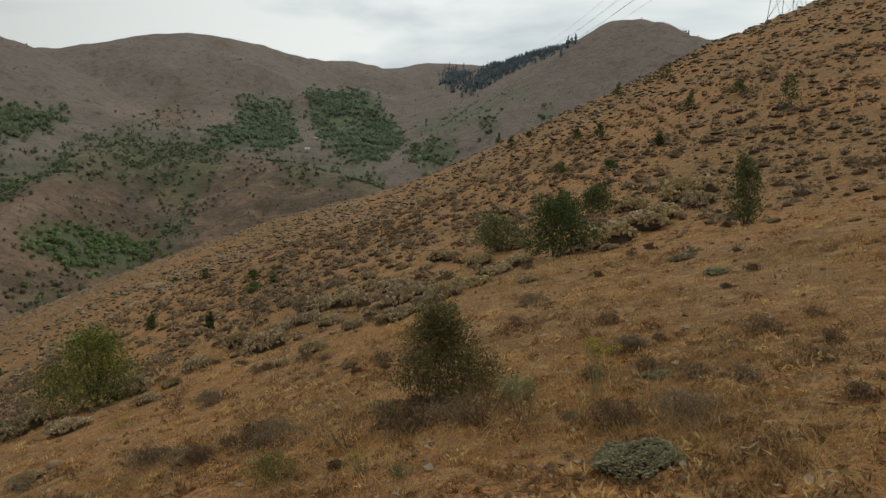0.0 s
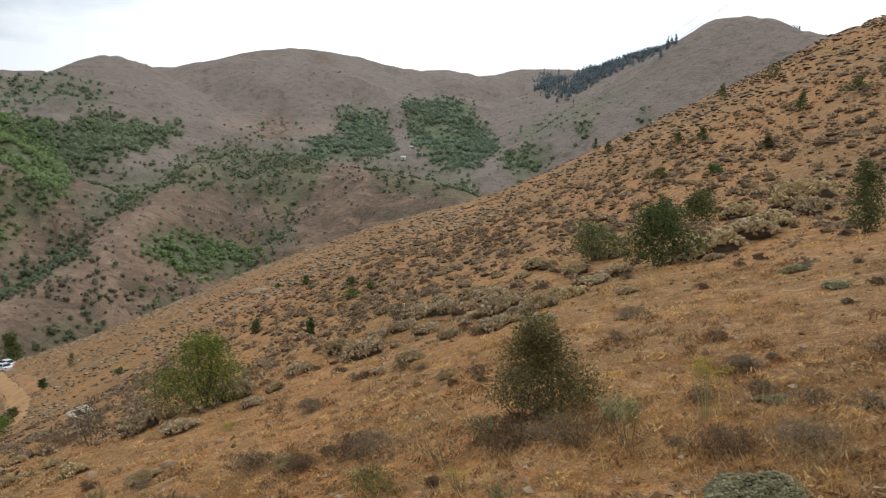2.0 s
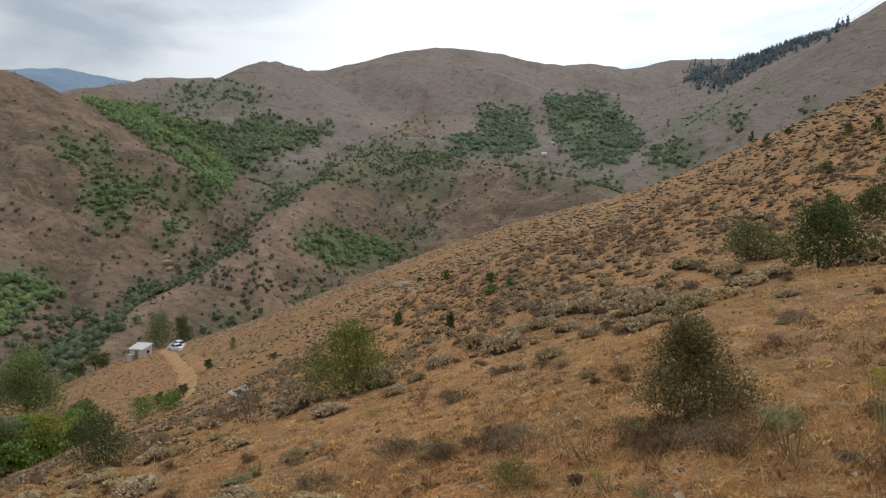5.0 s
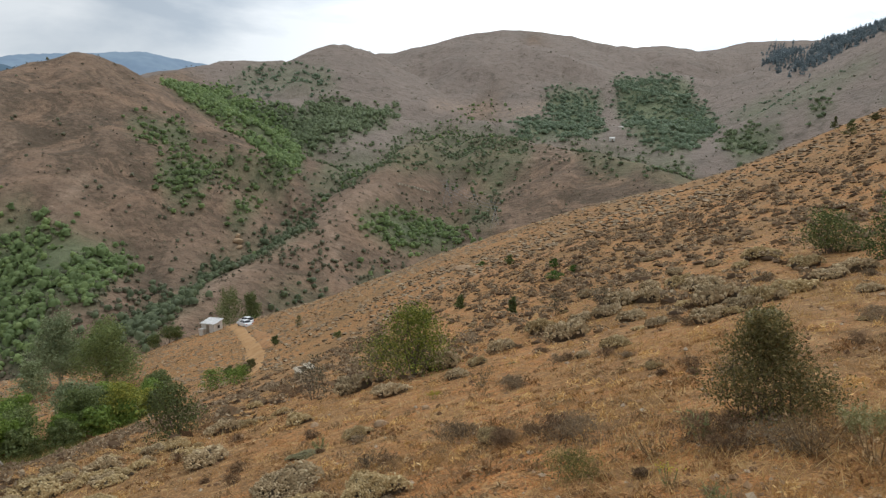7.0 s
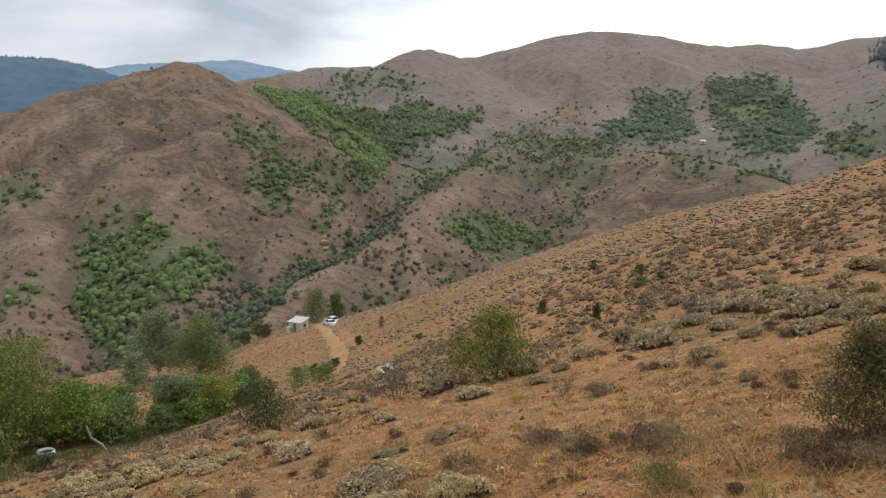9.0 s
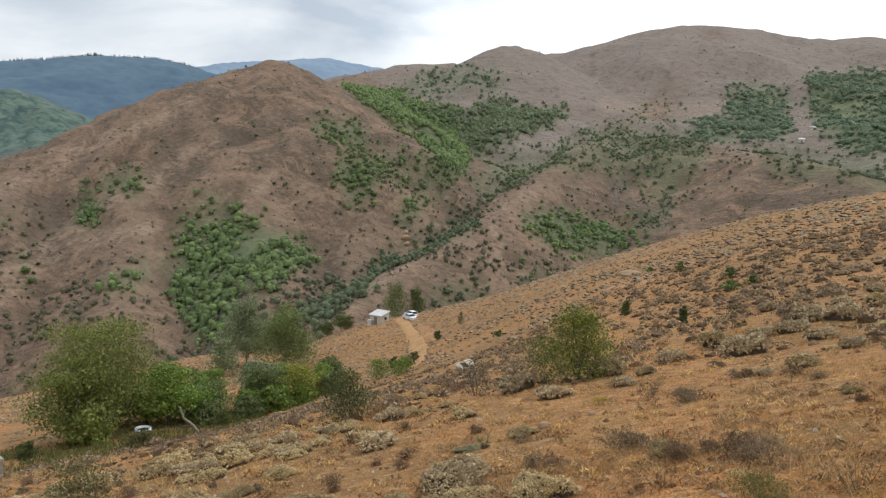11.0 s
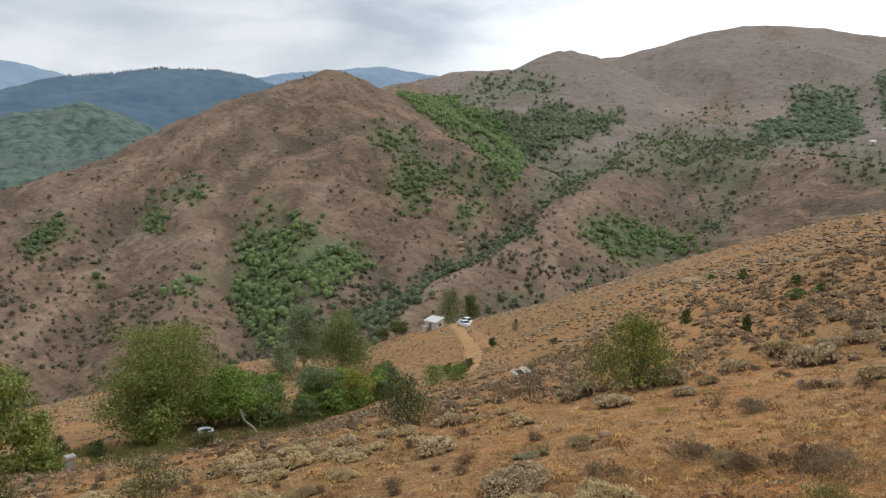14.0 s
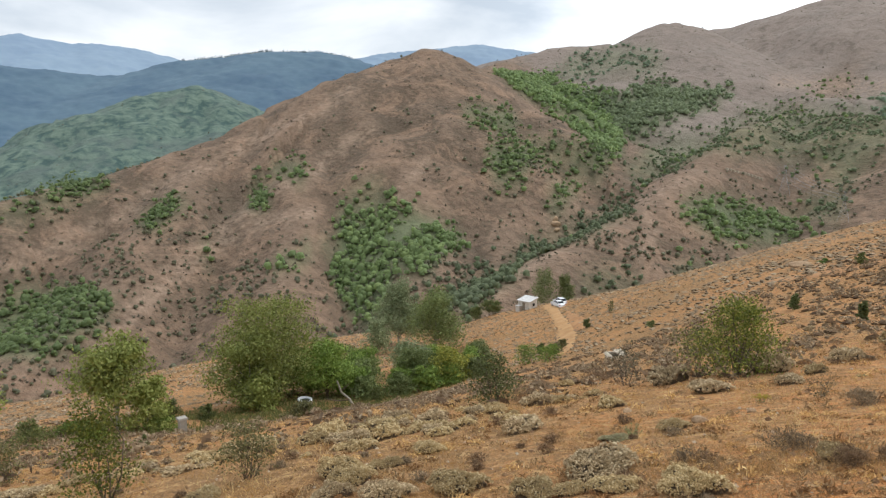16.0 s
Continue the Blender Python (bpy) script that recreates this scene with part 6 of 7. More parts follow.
# ---------------------------------------------------------------- cushion plants, grass and stones
def cushion_mesh(seed, count, wide=1.0):
    """A low thorny cushion: a dark woody heart and many small pale rosettes over it. Unit width."""
    rng = np.random.default_rng(seed)
    sides, rings = 18, 5
    hv, hf = [], []
    for j in range(rings):
        q = j / (rings - 1)
        rad = (0.30, 0.36, 0.40, 0.33, 0.06)[j]
        hgt = (-0.06, 0.03, 0.10, 0.19, 0.24)[j]
        for i in range(sides):
            a = 2 * math.pi * i / sides
            k = 1 + 0.16 * math.sin(3 * a + seed) + 0.10 * math.sin(5 * a + 2.1 * seed) + rng.uniform(-0.04, 0.04)
            hv.append((rad * k * math.cos(a), rad * k * math.sin(a) * 0.8, hgt * (1 + 0.25 * math.sin(2 * a + seed * 1.3)) + rng.uniform(-0.012, 0.012)))
    for j in range(rings - 1):
        for i in range(sides):
            a, b = j * sides + i, j * sides + (i + 1) % sides
            hf.append((a, b, b + sides, a + sides))
    # rosettes
    a = rng.uniform(0, 2 * math.pi, count)
    q = rng.uniform(0, 1, count) ** 0.42
    k = 1 + 0.16 * np.sin(3 * a + seed) + 0.10 * np.sin(5 * a + 2.1 * seed)
    z = 0.31 - 0.17 * q ** 3 + 0.02 * rng.normal(size=count) + 0.03 * np.sin(q * 9 + a * 3 + seed)
    z *= 1 + 0.25 * np.sin(2 * a + seed * 1.3) * q
    c = np.stack([0.49 * q * k * np.cos(a), 0.49 * q * k * np.sin(a) * 0.8, z], 1)
    out = np.stack([np.cos(a) * q, np.sin(a) * q, 0.9 - 0.3 * q], 1)
    out /= np.linalg.norm(out, axis=1)[:, None]
    u = np.cross(out, rng.normal(size=(count, 3)))
    u /= np.linalg.norm(u, axis=1)[:, None]
    w = np.cross(out, u)
    s = 0.050 * rng.uniform(0.7, 1.4, (count, 1)) * (260 / count) ** 0.5
    points = 4
    ring = [c + (u * math.cos(2 * math.pi * p / points) + w * math.sin(2 * math.pi * p / points)) * s * (1.35 if p % 2 else 0.8) - out * s * 0.5 for p in range(points)]
    v = np.stack([c + out * s * 0.65] + ring, 1).reshape(-1, 3)
    base = np.arange(count)[:, None, None] * (points + 1)
    tri = np.array([[0, 1 + p, 1 + (p + 1) % points] for p in range(points)])[None]
    return (np.array(hv), np.array(hf)), (v, (base + tri).reshape(-1, 3))


CUSHION_LABELS = {"straw": "low straw-coloured thorny cushion plant on dry soil", "grey": "grey-brown thorny cushion plant with a dark woody base",
                  "green": "silvery green cushion plant on dry soil"}
cushion_forms = []
for k, (tone, mat) in enumerate([("straw", MAT_STRAW), ("grey", MAT_GREY), ("straw", MAT_STRAW), ("green", MAT_GREEN), ("grey", MAT_GREY), ("straw", MAT_STRAW)] * 2):
    heart, tips = cushion_mesh(200 + k % 6, 2100 if k < 6 else 560)
    e = new("cushion_plant")
    tagged(e, CUSHION_LABELS[tone], "plant", "cushion plants")
    part("woody_base", *heart, DEAD_TWIG, e, smooth=True)
    tagged(part("foliage", *tips, mat, e), kind="stuff")
    cushion_forms.append(e)
free_forms = list(cushion_forms)


def cushion(x, y, width, form, turn, squat=1.0):
    d = 0.3
    gx_, gy_ = (ground_z(x + d, y) - ground_z(x - d, y)) / (2 * d), (ground_z(x, y + d) - ground_z(x, y - d)) / (2 * d)
    up = Vector((-gx_ * 0.7, -gy_ * 0.7, 1)).normalized()
    m = Matrix.Translation((x, y, ground_z(x, y) - 0.01)) @ up.to_track_quat("Z", "Y").to_matrix().to_4x4() @ pose(0, 0, 0, 0, 0, turn)
    src = cushion_forms[form if math.hypot(x, y) < 11 else form + 6]
    ob = src if src in free_forms else copy_thing(src, m)
    if src in free_forms:
        free_forms.remove(src)
    ob.matrix_basis = m @ Matrix.Diagonal((width, width, width * squat, 1))
    return ob


# x, y, width
UPPER_MATS = [(5.0, 21.8, 1.77), (6.6, 23.4, 1.92), (7.7, 24.8, 1.53), (10.2, 29.3, 2.45), (9.8, 26.8, 1.34), (8.0, 29.3, 1.32), (2.3, 21.3, 1.01), (1.5, 19.2, 0.85),
              (1.2, 23.3, 1.02), (0.7, 17.4, 0.89), (0.0, 16.1, 0.76), (0.3, 26.1, 0.85), (2.8, 25.6, 0.92), (5.4, 14.9, 0.39), (-4.3, 17.0, 1.06), (-5.9, 20.1, 0.94),
              (-4.8, 20.5, 0.76), (-4.0, 20.4, 0.84), (-3.0, 18.5, 0.83), (-2.0, 15.4, 0.56), (-3.9, 21.9, 0.98), (-3.0, 21.6, 1.13), (-3.5, 25.2, 0.81), (-1.4, 21.4, 1.10),
              (-2.3, 23.4, 0.84), (-1.0, 18.3, 1.10), (-0.3, 15.4, 0.68), (0.1, 16.2, 0.71), (-0.9, 14.4, 0.69), (-2.4, 12.8, 0.63)]
MIDDLE_MATS = [(-6.3, 28.1, 0.80), (-2.9, 27.6, 0.68), (-5.2, 37.2, 0.67), (-0.1, 26.7, 1.06), (-0.6, 24.9, 0.61), (-1.6, 27.7, 0.50), (-6.8, 18.9, 0.57), (-2.9, 12.4, 0.32),
               (-1.3, 9.6, 0.24), (1.12, 3.85, 0.50), (-0.85, 3.7, 0.45), (1.8, 5.7, 0.25)]
LOWER_MATS = [(-4.5, 5.8, 0.83), (-3.2, 5.4, 0.54), (-6.8, 12.3, 0.73), (-8.8, 14.1, 0.94), (-7.1, 15.6, 0.96), (-5.9, 14.9, 0.48), (-6.2, 17.5, 0.72), (-7.7, 10.4, 0.52),
              (-5.6, 7.6, 0.38), (-5.2, 8.4, 0.40), (-2.5, 6.7, 0.35), (-4.2, 5.0, 0.30), (-5.6, 4.8, 0.61), (-8.0, 6.3, 0.51), (-11.2, 9.0, 0.68), (-10.6, 8.2, 0.48),
              (-9.3, 7.6, 0.46), (-7.8, 8.1, 0.70), (-10.4, 9.3, 0.37), (-7.9, 4.7, 0.63), (-7.3, 4.5, 0.51), (-7.8, 5.2, 0.34), (-7.7, 5.4, 0.31), (-6.9, 4.0, 0.43),
              (-11.3, 6.8, 0.63), (-11.1, 7.1, 0.50), (-10.4, 7.2, 0.60), (-12.1, 8.3, 0.70), (-10.4, 11.4, 0.67), (-10.5, 10.2, 0.48)]
EDGE_MATS = [(-9.9, 10.1, 0.29), (-10.9, 12.5, 0.44), (-13.3, 14.4, 0.33), (-6.4, 4.2, 0.21), (-4.5, 4.8, 0.45), (-9.2, 5.2, 0.22), (-8.9, 8.9, 0.55), (-9.7, 6.2, 0.5),
             (-12.6, 7.3, 0.8), (-13.4, 9.6, 0.7), (-8.9, 3.2, 0.5), (-12.9, 6.0, 0.6)]
rng = np.random.default_rng(210)
for k, (x, y, w) in enumerate(UPPER_MATS + MIDDLE_MATS + LOWER_MATS + EDGE_MATS):
    form = 3 if (x, y) in ((1.12, 3.85), (-0.85, 3.7), (1.8, 5.7), (-5.6, 7.6), (5.4, 14.9)) else (1, 0, 4, 2, 1, 5)[int(rng.integers(0, 6))] if y > 12 else (0, 2, 5, 1)[int(rng.integers(0, 4))]
    cushion(x, y, w * 1.15, form, rng.uniform(0, 360), rng.uniform(0.75, 1.1) * (0.6 if form == 3 else 1.0))
placed = 0
while placed < 65:
    a, r = radians(rng.uniform(-86, 36)), math.sqrt(rng.uniform(7 ** 2, 40 ** 2))
    x, y = r * math.sin(a), r * math.cos(a)
    clump = float(fbm(np.array([x]), np.array([y]), 7.0, 2, 88)[0])
    if clump < (0.05 if x < -4 else 0.2):
        continue
    cushion(x, y, rng.uniform(0.18, 0.7) * (0.75 + 0.35 * clump), int(rng.integers(0, 6)), rng.uniform(0, 360), rng.uniform(0.5, 0.9))
    placed += 1


placed = 0
while placed < 95:
    a, r = radians(rng.uniform(-84, -36)), math.sqrt(rng.uniform(4.6 ** 2, 17 ** 2))
    x, y = r * math.sin(a), r * math.cos(a)
    if float(fbm(np.array([x]), np.array([y]), 4.0, 2, 89)[0]) < -0.1:
        continue
    cushion(x, y, rng.uniform(0.22, 0.68), (0, 2, 5, 1)[int(rng.integers(0, 4))], rng.uniform(0, 360), rng.uniform(0.7, 1.0))
    placed += 1


for spare in free_forms:
    for piece in list(spare.children) + [spare]:
        bpy.data.objects.remove(piece)


def slope_mats():
    """The uncounted cushions further up and along the slope."""
    rng = np.random.default_rng(220)
    n = 50000
    a, r = np.radians(rng.uniform(-88, 37, n)), np.sqrt(13 ** 2 + (175 ** 2 - 13 ** 2) * rng.uniform(0, 1, n) ** 1.15)
    x, y = r * np.sin(a), r * np.cos(a)
    z, h = land(x, y)
    clump = fbm(x + 0.5 * y, y * 1.6, 13.0, 3, 91) + 0.35 * fbm(x, y, 3.0, 2, 92)
    keep = (h.argmax(0) == 0) & (clump > np.where(r > 40, -0.42, -0.12) + 0.25 * rng.normal(size=n))
    keep &= rng.uniform(0, 1, n) < np.clip((r - 13) / 22, 0.0, 1.0)
    orchard = (np.hypot((x + 65) / 8, (y - 38) / 22) < 1)
    keep &= ~orchard
    x, y, z, r = x[keep], y[keep], z[keep], r[keep]
    n = len(x)
    w = 0.22 + 0.72 * rng.uniform(0, 1, n) ** 2.2
    near = r < 70
    # nearer ones: a loose crust of leaf tips over a small woody heart; further ones: a rough low dome
    k = np.concatenate([np.repeat(np.nonzero(near)[0], 18), np.repeat(np.nonzero(r < 34)[0], 24)])
    a, q = rng.uniform(0, 6.28, len(k)), rng.uniform(0, 1, len(k)) ** 0.45
    swell = 1 + 0.2 * np.sin(3 * a + k) + 0.12 * np.sin(5 * a + 2 * k)
    c = np.stack([x[k] + w[k] * 0.5 * q * swell * np.cos(a), y[k] + w[k] * 0.42 * q * swell * np.sin(a), z[k] + w[k] * (0.31 - 0.15 * q ** 3) + 0.02], 1)
    lv, lf = leaves(rng, c, 1.0, 0.7)
    lv = (lv.reshape(-1, 4, 3) - c[:, None]) * (w[k] * np.where(r[k] < 34, 0.075, 0.10))[:, None, None] + c[:, None]
    tagged(part("cushion_tips", lv.reshape(-1, 3), lf, MAT_FAR), "straw and grey thorny cushions along the middle slope", "scrub", kind="stuff")
    w = np.where(near, w * np.where(r < 34, 0.70, 0.82), w)
    sides = 5
    ang = np.arange(sides) * 2 * math.pi / sides
    rows = []
    for rad, hgt in ((0.42, -0.08), (0.47, 0.08)):
        k = rad * (1 + 0.28 * rng.normal(size=(n, sides)).clip(-1.5, 1.5))
        rows.append(np.stack([x[:, None] + w[:, None] * k * np.cos(ang), y[:, None] + w[:, None] * k * np.sin(ang) * 0.85,
                              z[:, None] + w[:, None] * (hgt + 0.05 * rng.normal(size=(n, sides)))], -1))
    top = np.stack([x, y, z + w * 0.26], -1)[:, None]
    v = np.concatenate(rows + [top], 1)
    m = v.shape[1]
    # the skirt's dark brown also paints in the shadow below each cushion
    skirt = np.array([(i, (i + 1) % sides, (i + 1) % sides + sides, i + sides) for i in range(sides)])
    f = (np.nonzero(r < 105)[0][:, None, None] * m + skirt[None]).reshape(-1, 4)
    tagged(part("cushion_stems", v.reshape(-1, 3), f, BROWN_HEATH), "brown woody undersides of the cushions, darkened to read as shadow", "scrub", kind="stuff")
    caps = np.array([(i, (i + 1) % sides, sides) for i in range(sides)])
    tops = v[:, sides:]
    for name, pick, mat, say in (("cushion_hearts", near, BROWN_HEATH, "dark woody hearts of the cushions along the middle slope"),
                                 ("cushion_scrub", ~near, MAT_FAR, "grey and straw thorny cushions covering the dry slope")):
        f = (np.arange(pick.sum())[:, None, None] * (sides + 1) + caps[None]).reshape(-1, 3)
        tagged(part(name, tops[pick].reshape(-1, 3), f, mat), say, "scrub", kind="stuff")


def dry_heath():
    """Small brown dry growth between the cushions on the slope."""
    rng = np.random.default_rng(230)
    n = 14000
    a, r = np.radians(rng.uniform(-88, 37, n)), np.sqrt(rng.uniform(16 ** 2, 172 ** 2, n))
    x, y = r * np.sin(a), r * np.cos(a)
    z, h = land(x, y)
    keep = (h.argmax(0) == 0) & (fbm(x, y, 9.0, 3, 94) > -0.2 + 0.3 * rng.normal(size=n)) & (np.hypot((x + 66) / 14, (y - 38) / 26) > 1)
    x, y, z = x[keep], y[keep], z[keep]
    c = np.repeat(np.stack([x, y, z], 1), 5, 0)
    w = np.repeat(rng.uniform(0.14, 0.5, len(x)), 5)
    c += np.stack([w * 0.45 * rng.normal(size=len(w)), w * 0.45 * rng.normal(size=len(w)), w * 0.22 * rng.uniform(0, 1, len(w))], 1)
    v, f = leaves(rng, c, 1.0, 0.6)
    v = (v.reshape(-1, 4, 3) - c[:, None]) * (w * 0.45)[:, None, None] * np.array([1, 1, 0.6]) + c[:, None]
    return tagged(part("dry_heath", v.reshape(-1, 3), f, BROWN_HEATH), "small brown dry heath between the cushions", "scrub", kind="stuff")


dry_heath()
slope_mats()


def tufts(name, label, mat, seed, count, near, far, blades, tall, width, clump_size, cut, lean=0.45, spread=0.10):
    """Dry grass: thin bent blades in tufts."""
    rng = np.random.default_rng(seed)
    n = count * 4
    a = np.radians(rng.uniform(-88, 37, n))
    r = near * (far / near) ** rng.uniform(0, 1, n) ** 0.8
    x, y = r * np.sin(a), r * np.cos(a)
    keep = np.nonzero(fbm(x, y, clump_size, 3, seed + 5) > cut + 0.25 * rng.normal(size=n))[0][:count]
    x, y, r = x[keep], y[keep], r[keep]
    n = len(x)
    z = land(x, y)[0]
    k = np.repeat(np.arange(n), blades)
    m = len(k)
    size = rng.uniform(0.55, 1.25, n)[k]
    off = rng.normal(size=(m, 2)) * spread * size[:, None]
    foot = np.stack([x[k] + off[:, 0], y[k] + off[:, 1], z[k] - 0.02 + 0.335 * off[:, 0] * 0.8], 1)
    h = rng.uniform(*tall, m) * size
    d = rng.normal(size=(m, 2)) * lean
    tip = foot + np.stack([d[:, 0] * h, d[:, 1] * h, h], 1)
    t = rng.uniform(0, math.pi, m)
    wid = width * (0.7 + 0.06 * r[k]) * rng.uniform(0.7, 1.3, m)
    s = np.stack([np.cos(t) * wid, np.sin(t) * wid, np.zeros(m)], 1)
    v = np.stack([foot - s, foot + s, tip], 1).reshape(-1, 3)
    f = np.arange(3 * m).reshape(-1, 3)
    return tagged(part(name, v, f, mat), label, "grass", kind="stuff")


tufts("straw_grass", "pale dry straw grass on the slope", STRAW, 301, 5200, 2.5, 48, 17, (0.03, 0.15), 0.0038, 3.2, 0.15, 0.9, 0.13)
tufts("rusty_grass", "rust-brown dry grass tussocks", RUST_GRASS, 302, 4200, 2.5, 70, 26, (0.02, 0.11), 0.0032, 1.6, 0.2, 1.0, 0.08)
tufts("dead_herbs", "grey dead herbs and twigs among the grass", GREY_GRASS, 303, 4200, 2.5, 50, 24, (0.02, 0.12), 0.0025, 1.4, 0.2, 1.0, 0.08)
tufts("brown_tussocks", "dark brown dry tussocks", BROWN_GRASS, 306, 3200, 2.5, 60, 24, (0.02, 0.09), 0.0034, 1.2, 0.25, 1.1, 0.06)
tufts("low_stubble", "short dry stubble over the soil", RUST_GRASS, 304, 7500, 2.2, 34, 11, (0.010, 0.042), 0.0026, 1.3, 0.05, 1.5, 0.11)
tufts("pale_stubble", "short pale stubble over the soil", STRAW, 305, 6500, 2.2, 34, 11, (0.010, 0.045), 0.0024, 1.1, 0.1, 1.5, 0.10)


def pebbles():
    rng = np.random.default_rng(310)
    n = 10000
    a, r = np.radians(rng.uniform(-88, 37, n)), 2.2 * (34 / 2.2) ** rng.uniform(0, 1, n)
    x, y = r * np.sin(a), r * np.cos(a)
    z = land(x, y)[0]
    s = (0.007 + 0.034 * rng.uniform(0, 1, n) ** 5) * (0.8 + 0.05 * r)
    octa = np.array([(1, 0, 0), (0, 1, 0), (-1, 0, 0), (0, -1, 0), (0, 0, 0.7), (0, 0, -0.7)], float)
    v = octa[None] * rng.uniform(0.6, 1.4, (n, 6, 1)) * s[:, None, None]
    t = rng.uniform(0, 6.28, n)
    c, q = np.cos(t)[:, None], np.sin(t)[:, None]
    v = np.stack([v[..., 0] * c - v[..., 1] * q, v[..., 0] * q + v[..., 1] * c, v[..., 2]], -1) + np.stack([x, y, z + s * 0.25], 1)[:, None]
    tri = np.array([(0, 1, 4), (1, 2, 4), (2, 3, 4), (3, 0, 4), (1, 0, 5), (2, 1, 5), (3, 2, 5), (0, 3, 5)])
    f = (np.arange(n)[:, None, None] * 6 + tri[None]).reshape(-1, 3)
    return tagged(part("pebbles", v.reshape(-1, 3), f, PEBBLE), "small ochre and pale pebbles on the soil", "pebbles", kind="stuff")


pebbles()


def dry_clumps(name, label, mat, seed, count, leaf):
    """Small low clumps of dead herbs scattered over the near slope."""
    rng = np.random.default_rng(seed)
    n = count * 3
    a, r = np.radians(rng.uniform(-86, 37, n)), 3.2 * (34 / 3.2) ** rng.uniform(0, 1, n)
    x, y = r * np.sin(a), r * np.cos(a)
    keep = np.nonzero(fbm(x, y, 2.2, 3, seed + 3) > 0.05 + 0.3 * rng.normal(size=n))[0][:count]
    x, y, r = x[keep], y[keep], r[keep]
    w = (0.05 + 0.15 * rng.uniform(0, 1, len(x)) ** 1.8) * (0.8 + 0.03 * r)
    k = np.repeat(np.arange(len(x)), 44)
    b, q = rng.uniform(0, 6.28, len(k)), rng.uniform(0, 1, len(k)) ** 0.6
    c = np.stack([x[k] + w[k] * q * np.cos(b), y[k] + w[k] * 0.8 * q * np.sin(b), land(x, y)[0][k] + 0.30 * w[k] * q * np.cos(b) + w[k] * 0.6 * (1 - q ** 2) * rng.uniform(0.2, 1, len(k))], 1)
    v, f = leaves(rng, c, 1.0, 0.22, -0.7)
    v = ((v.reshape(-1, 4, 3) - c[:, None]) * (leaf + 0.13 * w[k])[:, None, None] + c[:, None]).reshape(-1, 3)
    return tagged(part(name, v, f, mat), label, "herbs", kind="stuff")


def orchard_grass():
    """Rank green grass and weeds on the orchard's floor."""
    rng = np.random.default_rng(331)
    n = 5200
    x, y = -60 + 10 * rng.normal(size=n), 26 + 17 * rng.normal(size=n)
    keep = (np.hypot((x + 62) / 11, (y - 28) / 26) < 1) & (fbm(x, y, 6.0, 3, 332) > -0.15 + 0.2 * rng.normal(size=n))
    x, y = x[keep], y[keep]
    k = np.repeat(np.arange(len(x)), 9)
    foot = np.stack([x[k] + 0.22 * rng.normal(size=len(k)), y[k] + 0.22 * rng.normal(size=len(k)), land(x, y)[0][k] - 0.05], 1)
    h = rng.uniform(0.12, 0.55, len(k))
    tip = foot + np.stack([0.35 * h * rng.normal(size=len(k)), 0.35 * h * rng.normal(size=len(k)), h + 0.05], 1)
    t = rng.uniform(0, math.pi, len(k))
    side = np.stack([np.cos(t), np.sin(t), np.zeros(len(k))], 1) * 0.035
    v = np.stack([foot - side, foot + side, tip], 1).reshape(-1, 3)
    return tagged(part("orchard_grass", v, np.arange(len(v)).reshape(-1, 3), ORCHARD_GREEN), "rank green grass on the orchard floor", "grass", kind="stuff")


dry_clumps("brown_clumps", "small brown clumps of dead herbs on the slope", BROWN_GRASS, 335, 1000, 0.012)
dry_clumps("grey_clumps", "small grey clumps of dead herbs on the slope", GREY_GRASS, 336, 800, 0.012)
dry_clumps("straw_clumps", "small straw-coloured clumps of dry grass", STRAW, 337, 800, 0.014)
orchard_grass()


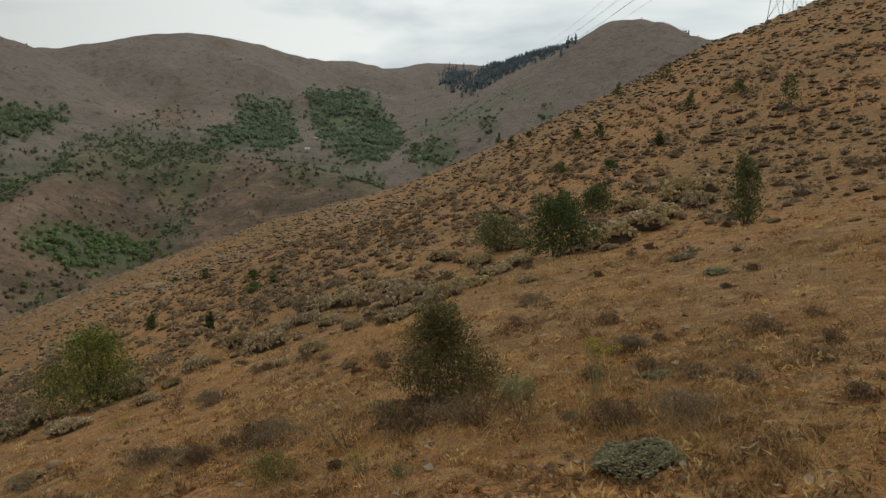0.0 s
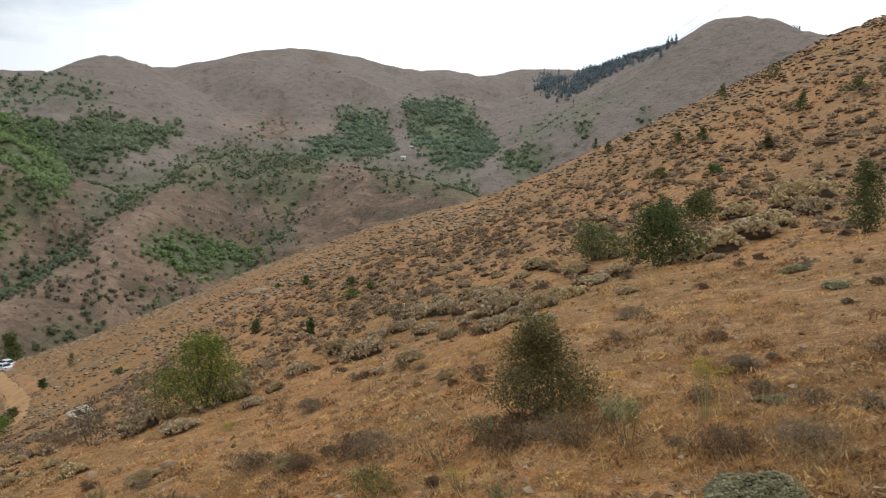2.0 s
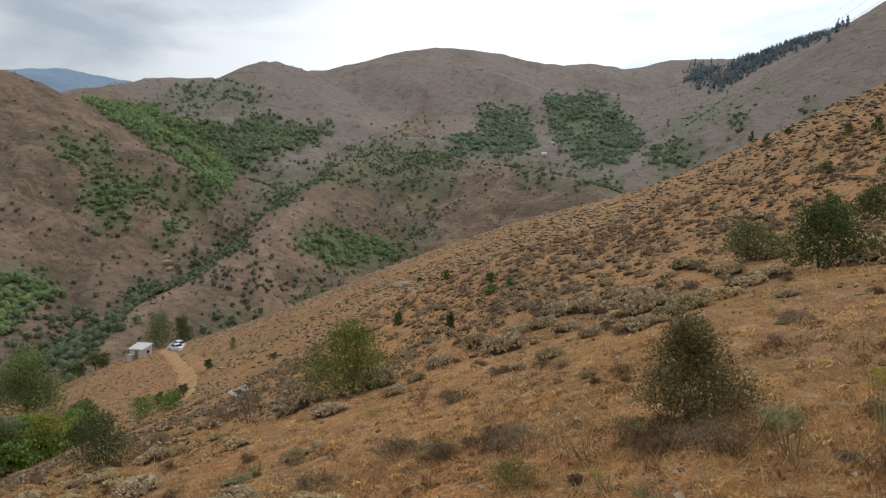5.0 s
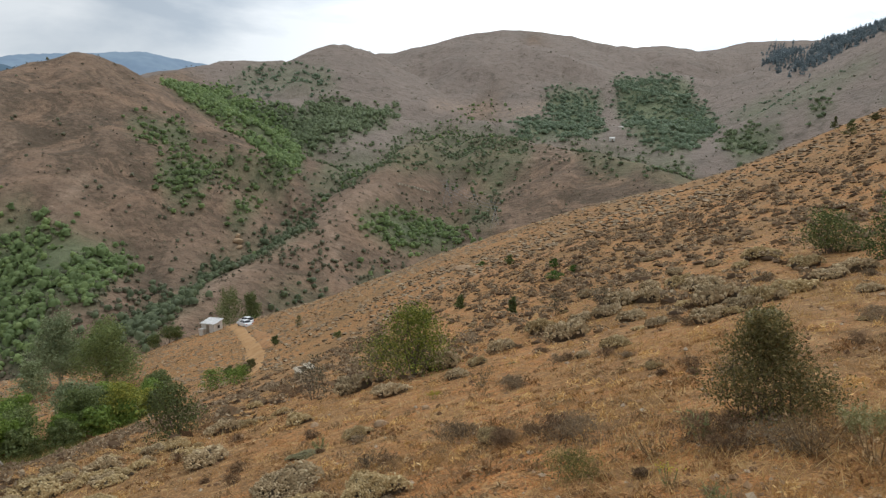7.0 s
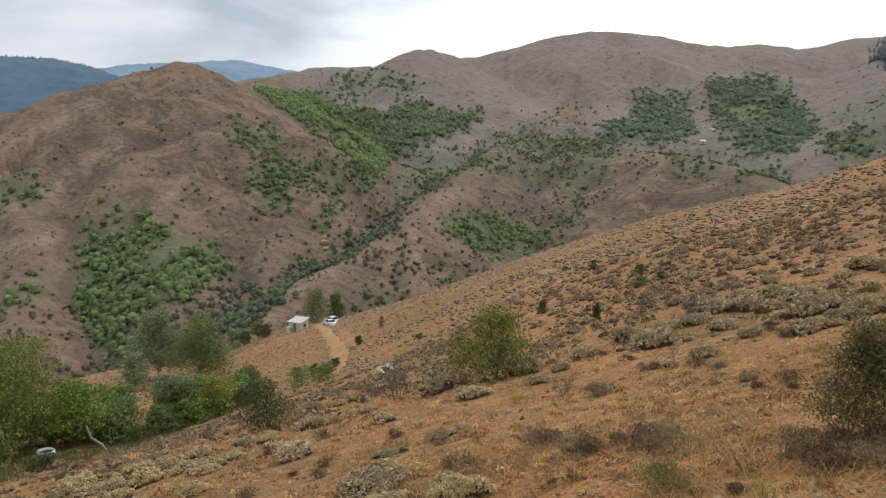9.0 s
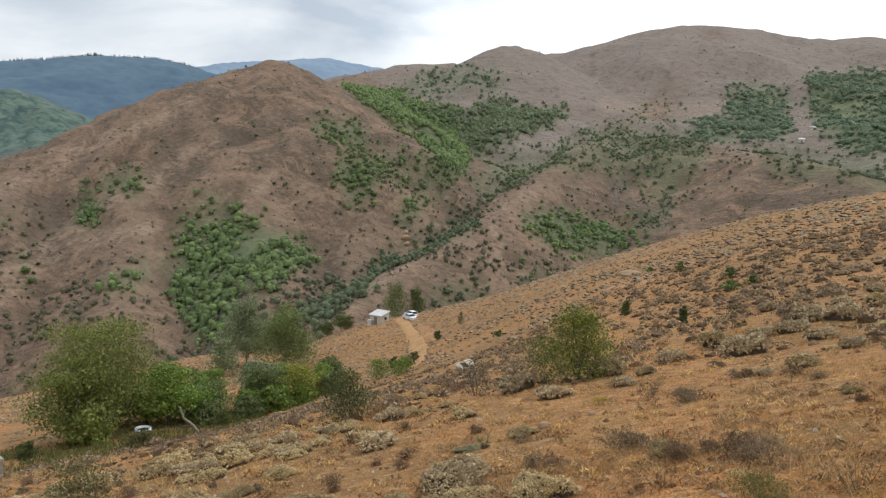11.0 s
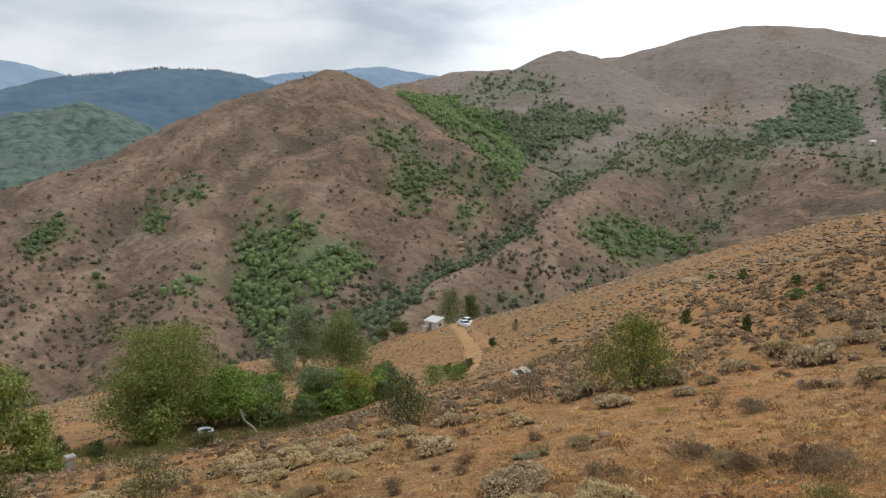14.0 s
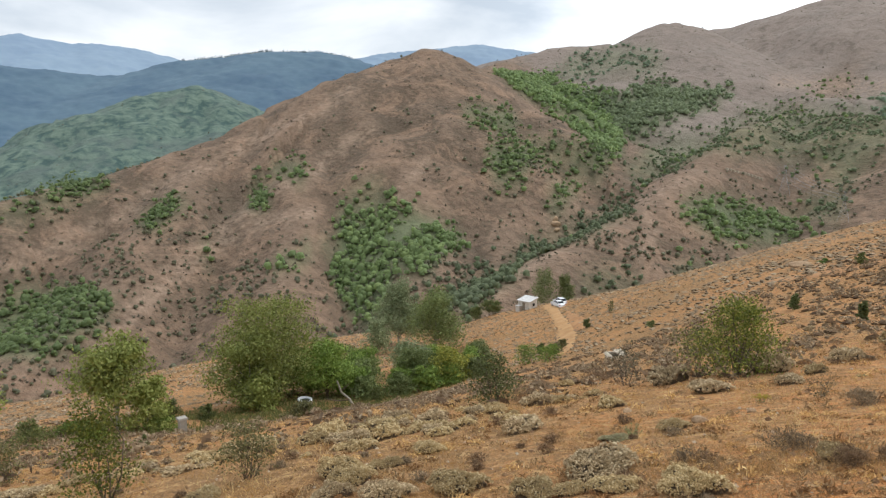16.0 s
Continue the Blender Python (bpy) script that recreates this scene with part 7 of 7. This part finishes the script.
# ---------------------------------------------------------------- single plants near the knoll
def flowering_plant(x, y, width, height, label, seed, stem_count=9, leaf_mat=None, heads=True, leaf_count=160, leaf=0.018, low=0.15, head_count=14, head=0.007):
    """A herb with upright forked stems, narrow leaves and flat heads of small yellow flowers."""
    rng = np.random.default_rng(seed)
    e = stand("wild_plant", x, y, label, "plant", "wild plants")
    st, pts, tops = Solid(), [], []
    for _ in range(stem_count):
        a, d = rng.uniform(0, 6.28), width * 0.5 * math.sqrt(rng.uniform(0.02, 1))
        tip = Vector((d * math.cos(a), d * math.sin(a), height * rng.uniform(0.7, 1.0)))
        foot = Vector((tip.x * 0.12, tip.y * 0.12, -0.03))
        mid = foot.lerp(tip, 0.5) + Vector((tip.x * 0.12, tip.y * 0.12, 0))
        st.tube([foot, mid, tip], [0.0028, 0.0022, 0.0012], 5)
        tops.append(tip)
        for q in rng.uniform(low, 1.0, leaf_count // stem_count):
            p = foot.lerp(mid, min(1, q * 2)) if q < 0.5 else mid.lerp(tip, (q - 0.5) * 2)
            pts.append(np.array(p) + rng.normal(size=3) * width * 0.05)
    st.made("stalk", leaf_mat or GREEN_HERB, e, smooth=True)
    v, f = leaves(rng, np.array(pts), leaf, 0.28)
    tagged(part("leafage", v, f, leaf_mat or GREEN_HERB, e), kind="stuff")
    if heads:
        c = np.concatenate([np.array(t)[None] + rng.normal(size=(head_count, 3)) * np.array([0.026, 0.026, 0.010]) for t in tops])
        octa = np.array([(1, 0, 0), (0, 1, 0), (-1, 0, 0), (0, -1, 0), (0, 0, 0.7), (0, 0, -0.7)]) * head
        v = (c[:, None] + octa[None] * rng.uniform(0.7, 1.4, (len(c), 1, 1))).reshape(-1, 3)
        tri = np.array([(0, 1, 4), (1, 2, 4), (2, 3, 4), (3, 0, 4), (1, 0, 5), (2, 1, 5), (3, 2, 5), (0, 3, 5)])
        tagged(part("blossom", v, (np.arange(len(c))[:, None, None] * 6 + tri[None]).reshape(-1, 3), YELLOW, e, "small yellow flowers"), kind="stuff")
    return e


flowering_plant(0.60, 5.5, 0.38, 0.20, "pale green spurge clump with narrow leaves", 601, 26, PALE_HERB, False, 1100, 0.016, 0.55)
flowering_plant(1.22, 5.36, 0.36, 0.44, "tall pale green herb with yellow-green flower heads", 602, 13, PALE_HERB, True, 130, 0.016, 0.6, 30, 0.006)
flowering_plant(-0.45, 5.8, 0.36, 0.26, "sprawling pale green milk thistle stems", 603, 7, GREEN_HERB, False, 130, 0.024)
flowering_plant(-0.58, 4.8, 0.16, 0.16, "small herb with yellow flowers", 604, 8, GREEN_HERB, True, 60, 0.012, 0.2, 7, 0.006)
flowering_plant(-5.07, 10.64, 0.20, 0.13, "small clump of bright yellow flowers", 605, 9, GREEN_HERB, True, 50, 0.014, 0.2, 16, 0.011)
flowering_plant(-4.3, 10.9, 0.55, 0.42, "pale feathery dry herb clump", 606, 16, GREY_SCRUB, False, 420, 0.016)
flowering_plant(-5.5, 7.9, 0.30, 0.16, "low silvery herb clump", 607, 10, GREEN_HERB, False, 260, 0.016)
flowering_plant(-0.9, 4.1, 0.34, 0.14, "low silvery green herb by the soil", 608, 12, GREEN_HERB, False, 320, 0.016)
flowering_plant(-0.25, 4.4, 0.25, 0.10, "low green herb by the soil", 609, 10, GREEN_HERB, False, 200, 0.014)

flowering_plant(0.28, 5.25, 0.55, 0.30, "pale dry dead stalks in front of the scrub bush", 610, 26, GREY_GRASS, False, 260, 0.020)
flowering_plant(0.62, 5.0, 0.45, 0.22, "pale dry dead stalks among grass", 611, 20, GREY_GRASS, False, 200, 0.018)
flowering_plant(-0.75, 5.5, 0.5, 0.24, "grey dry dead stalks among grass", 612, 20, GREY_GRASS, False, 240, 0.018)


def shrublet(x, y, width, height, mat, label, seed, count=1100, leaf=0.012):
    """A low dense twiggy mound."""
    return bush("shrublet", x, y, width, height, mat, label, "shrub", "low twiggy shrubs", seed, count, leaf * 1.7, 18, 0.02, 0.2, 14, 0.004, 0.25, DEAD_TWIG, 0.3, 0.16, -0.9)


DARK_HEATH = leaf_material("dark_dead_heath", (0.150, 0.096, 0.057), (0.338, 0.222, 0.129), (0.425, 0.300, 0.172), 0.1, 0.9)
GREY_HEATH = leaf_material("grey_dead_heath", (0.185, 0.136, 0.086), (0.380, 0.285, 0.180), (0.44, 0.36, 0.24), 0.1, 0.9)
OLIVE_MOUND = leaf_material("olive_mound_leaves", (0.120, 0.110, 0.036), (0.300, 0.260, 0.085), (0.38, 0.32, 0.12), 0.1, 0.8)
LOW_SHRUBS = [(-1.5, 6.1, 0.72, 0.26, 1), (-1.75, 6.35, 0.45, 0.22, 0), (-2.34, 6.5, 0.32, 0.18, 0), (-2.55, 6.8, 0.2, 0.12, 0), (-2.1, 6.7, 0.2, 0.1, 0), (-1.35, 5.25, 0.62, 0.18, 2),
              (0.15, 5.45, 0.8, 0.15, 1), (-0.4, 5.75, 0.6, 0.22, 0), (1.18, 4.6, 0.45, 0.2, 0), (1.6, 4.5, 0.5, 0.2, 1), (1.9, 6.9, 0.4, 0.16, 1), (1.5, 11.3, 0.6, 0.2, 1),
              (-3.1, 7.1, 0.6, 0.2, 1), (-13.5, 17.6, 1.2, 0.4, 0), (-11.8, 12.4, 0.9, 0.4, 0), (-3.5, 10.3, 0.5, 0.2, 1)]
for k, (x, y, w, h, tone) in enumerate(LOW_SHRUBS):
    shrublet(x, y, w, h, (DARK_HEATH, GREY_HEATH, OLIVE_MOUND)[tone],
             ("dark brown half-dead low shrub on ochre soil", "grey dry low shrub among grass", "low olive-yellow shrub on dry soil")[tone], 620 + k, 1700, 0.008 + 0.0006 * y)
rng = np.random.default_rng(640)
for k in range(105):
    a, r = radians(rng.uniform(-84, 36)), 4.5 * (30 / 4.5) ** rng.uniform(0, 1)
    x, y = r * math.sin(a), r * math.cos(a)
    w = rng.uniform(0.10, 0.36) * (0.8 + 0.02 * r)
    tone = int(rng.integers(0, 2))
    shrublet(x, y, w, w * rng.uniform(0.35, 0.6), (DARK_HEATH, GREY_HEATH)[tone], ("dark brown half-dead low shrub on ochre soil", "grey dry low shrub among grass")[tone], 700 + k, 300, 0.010 + 0.0008 * r)
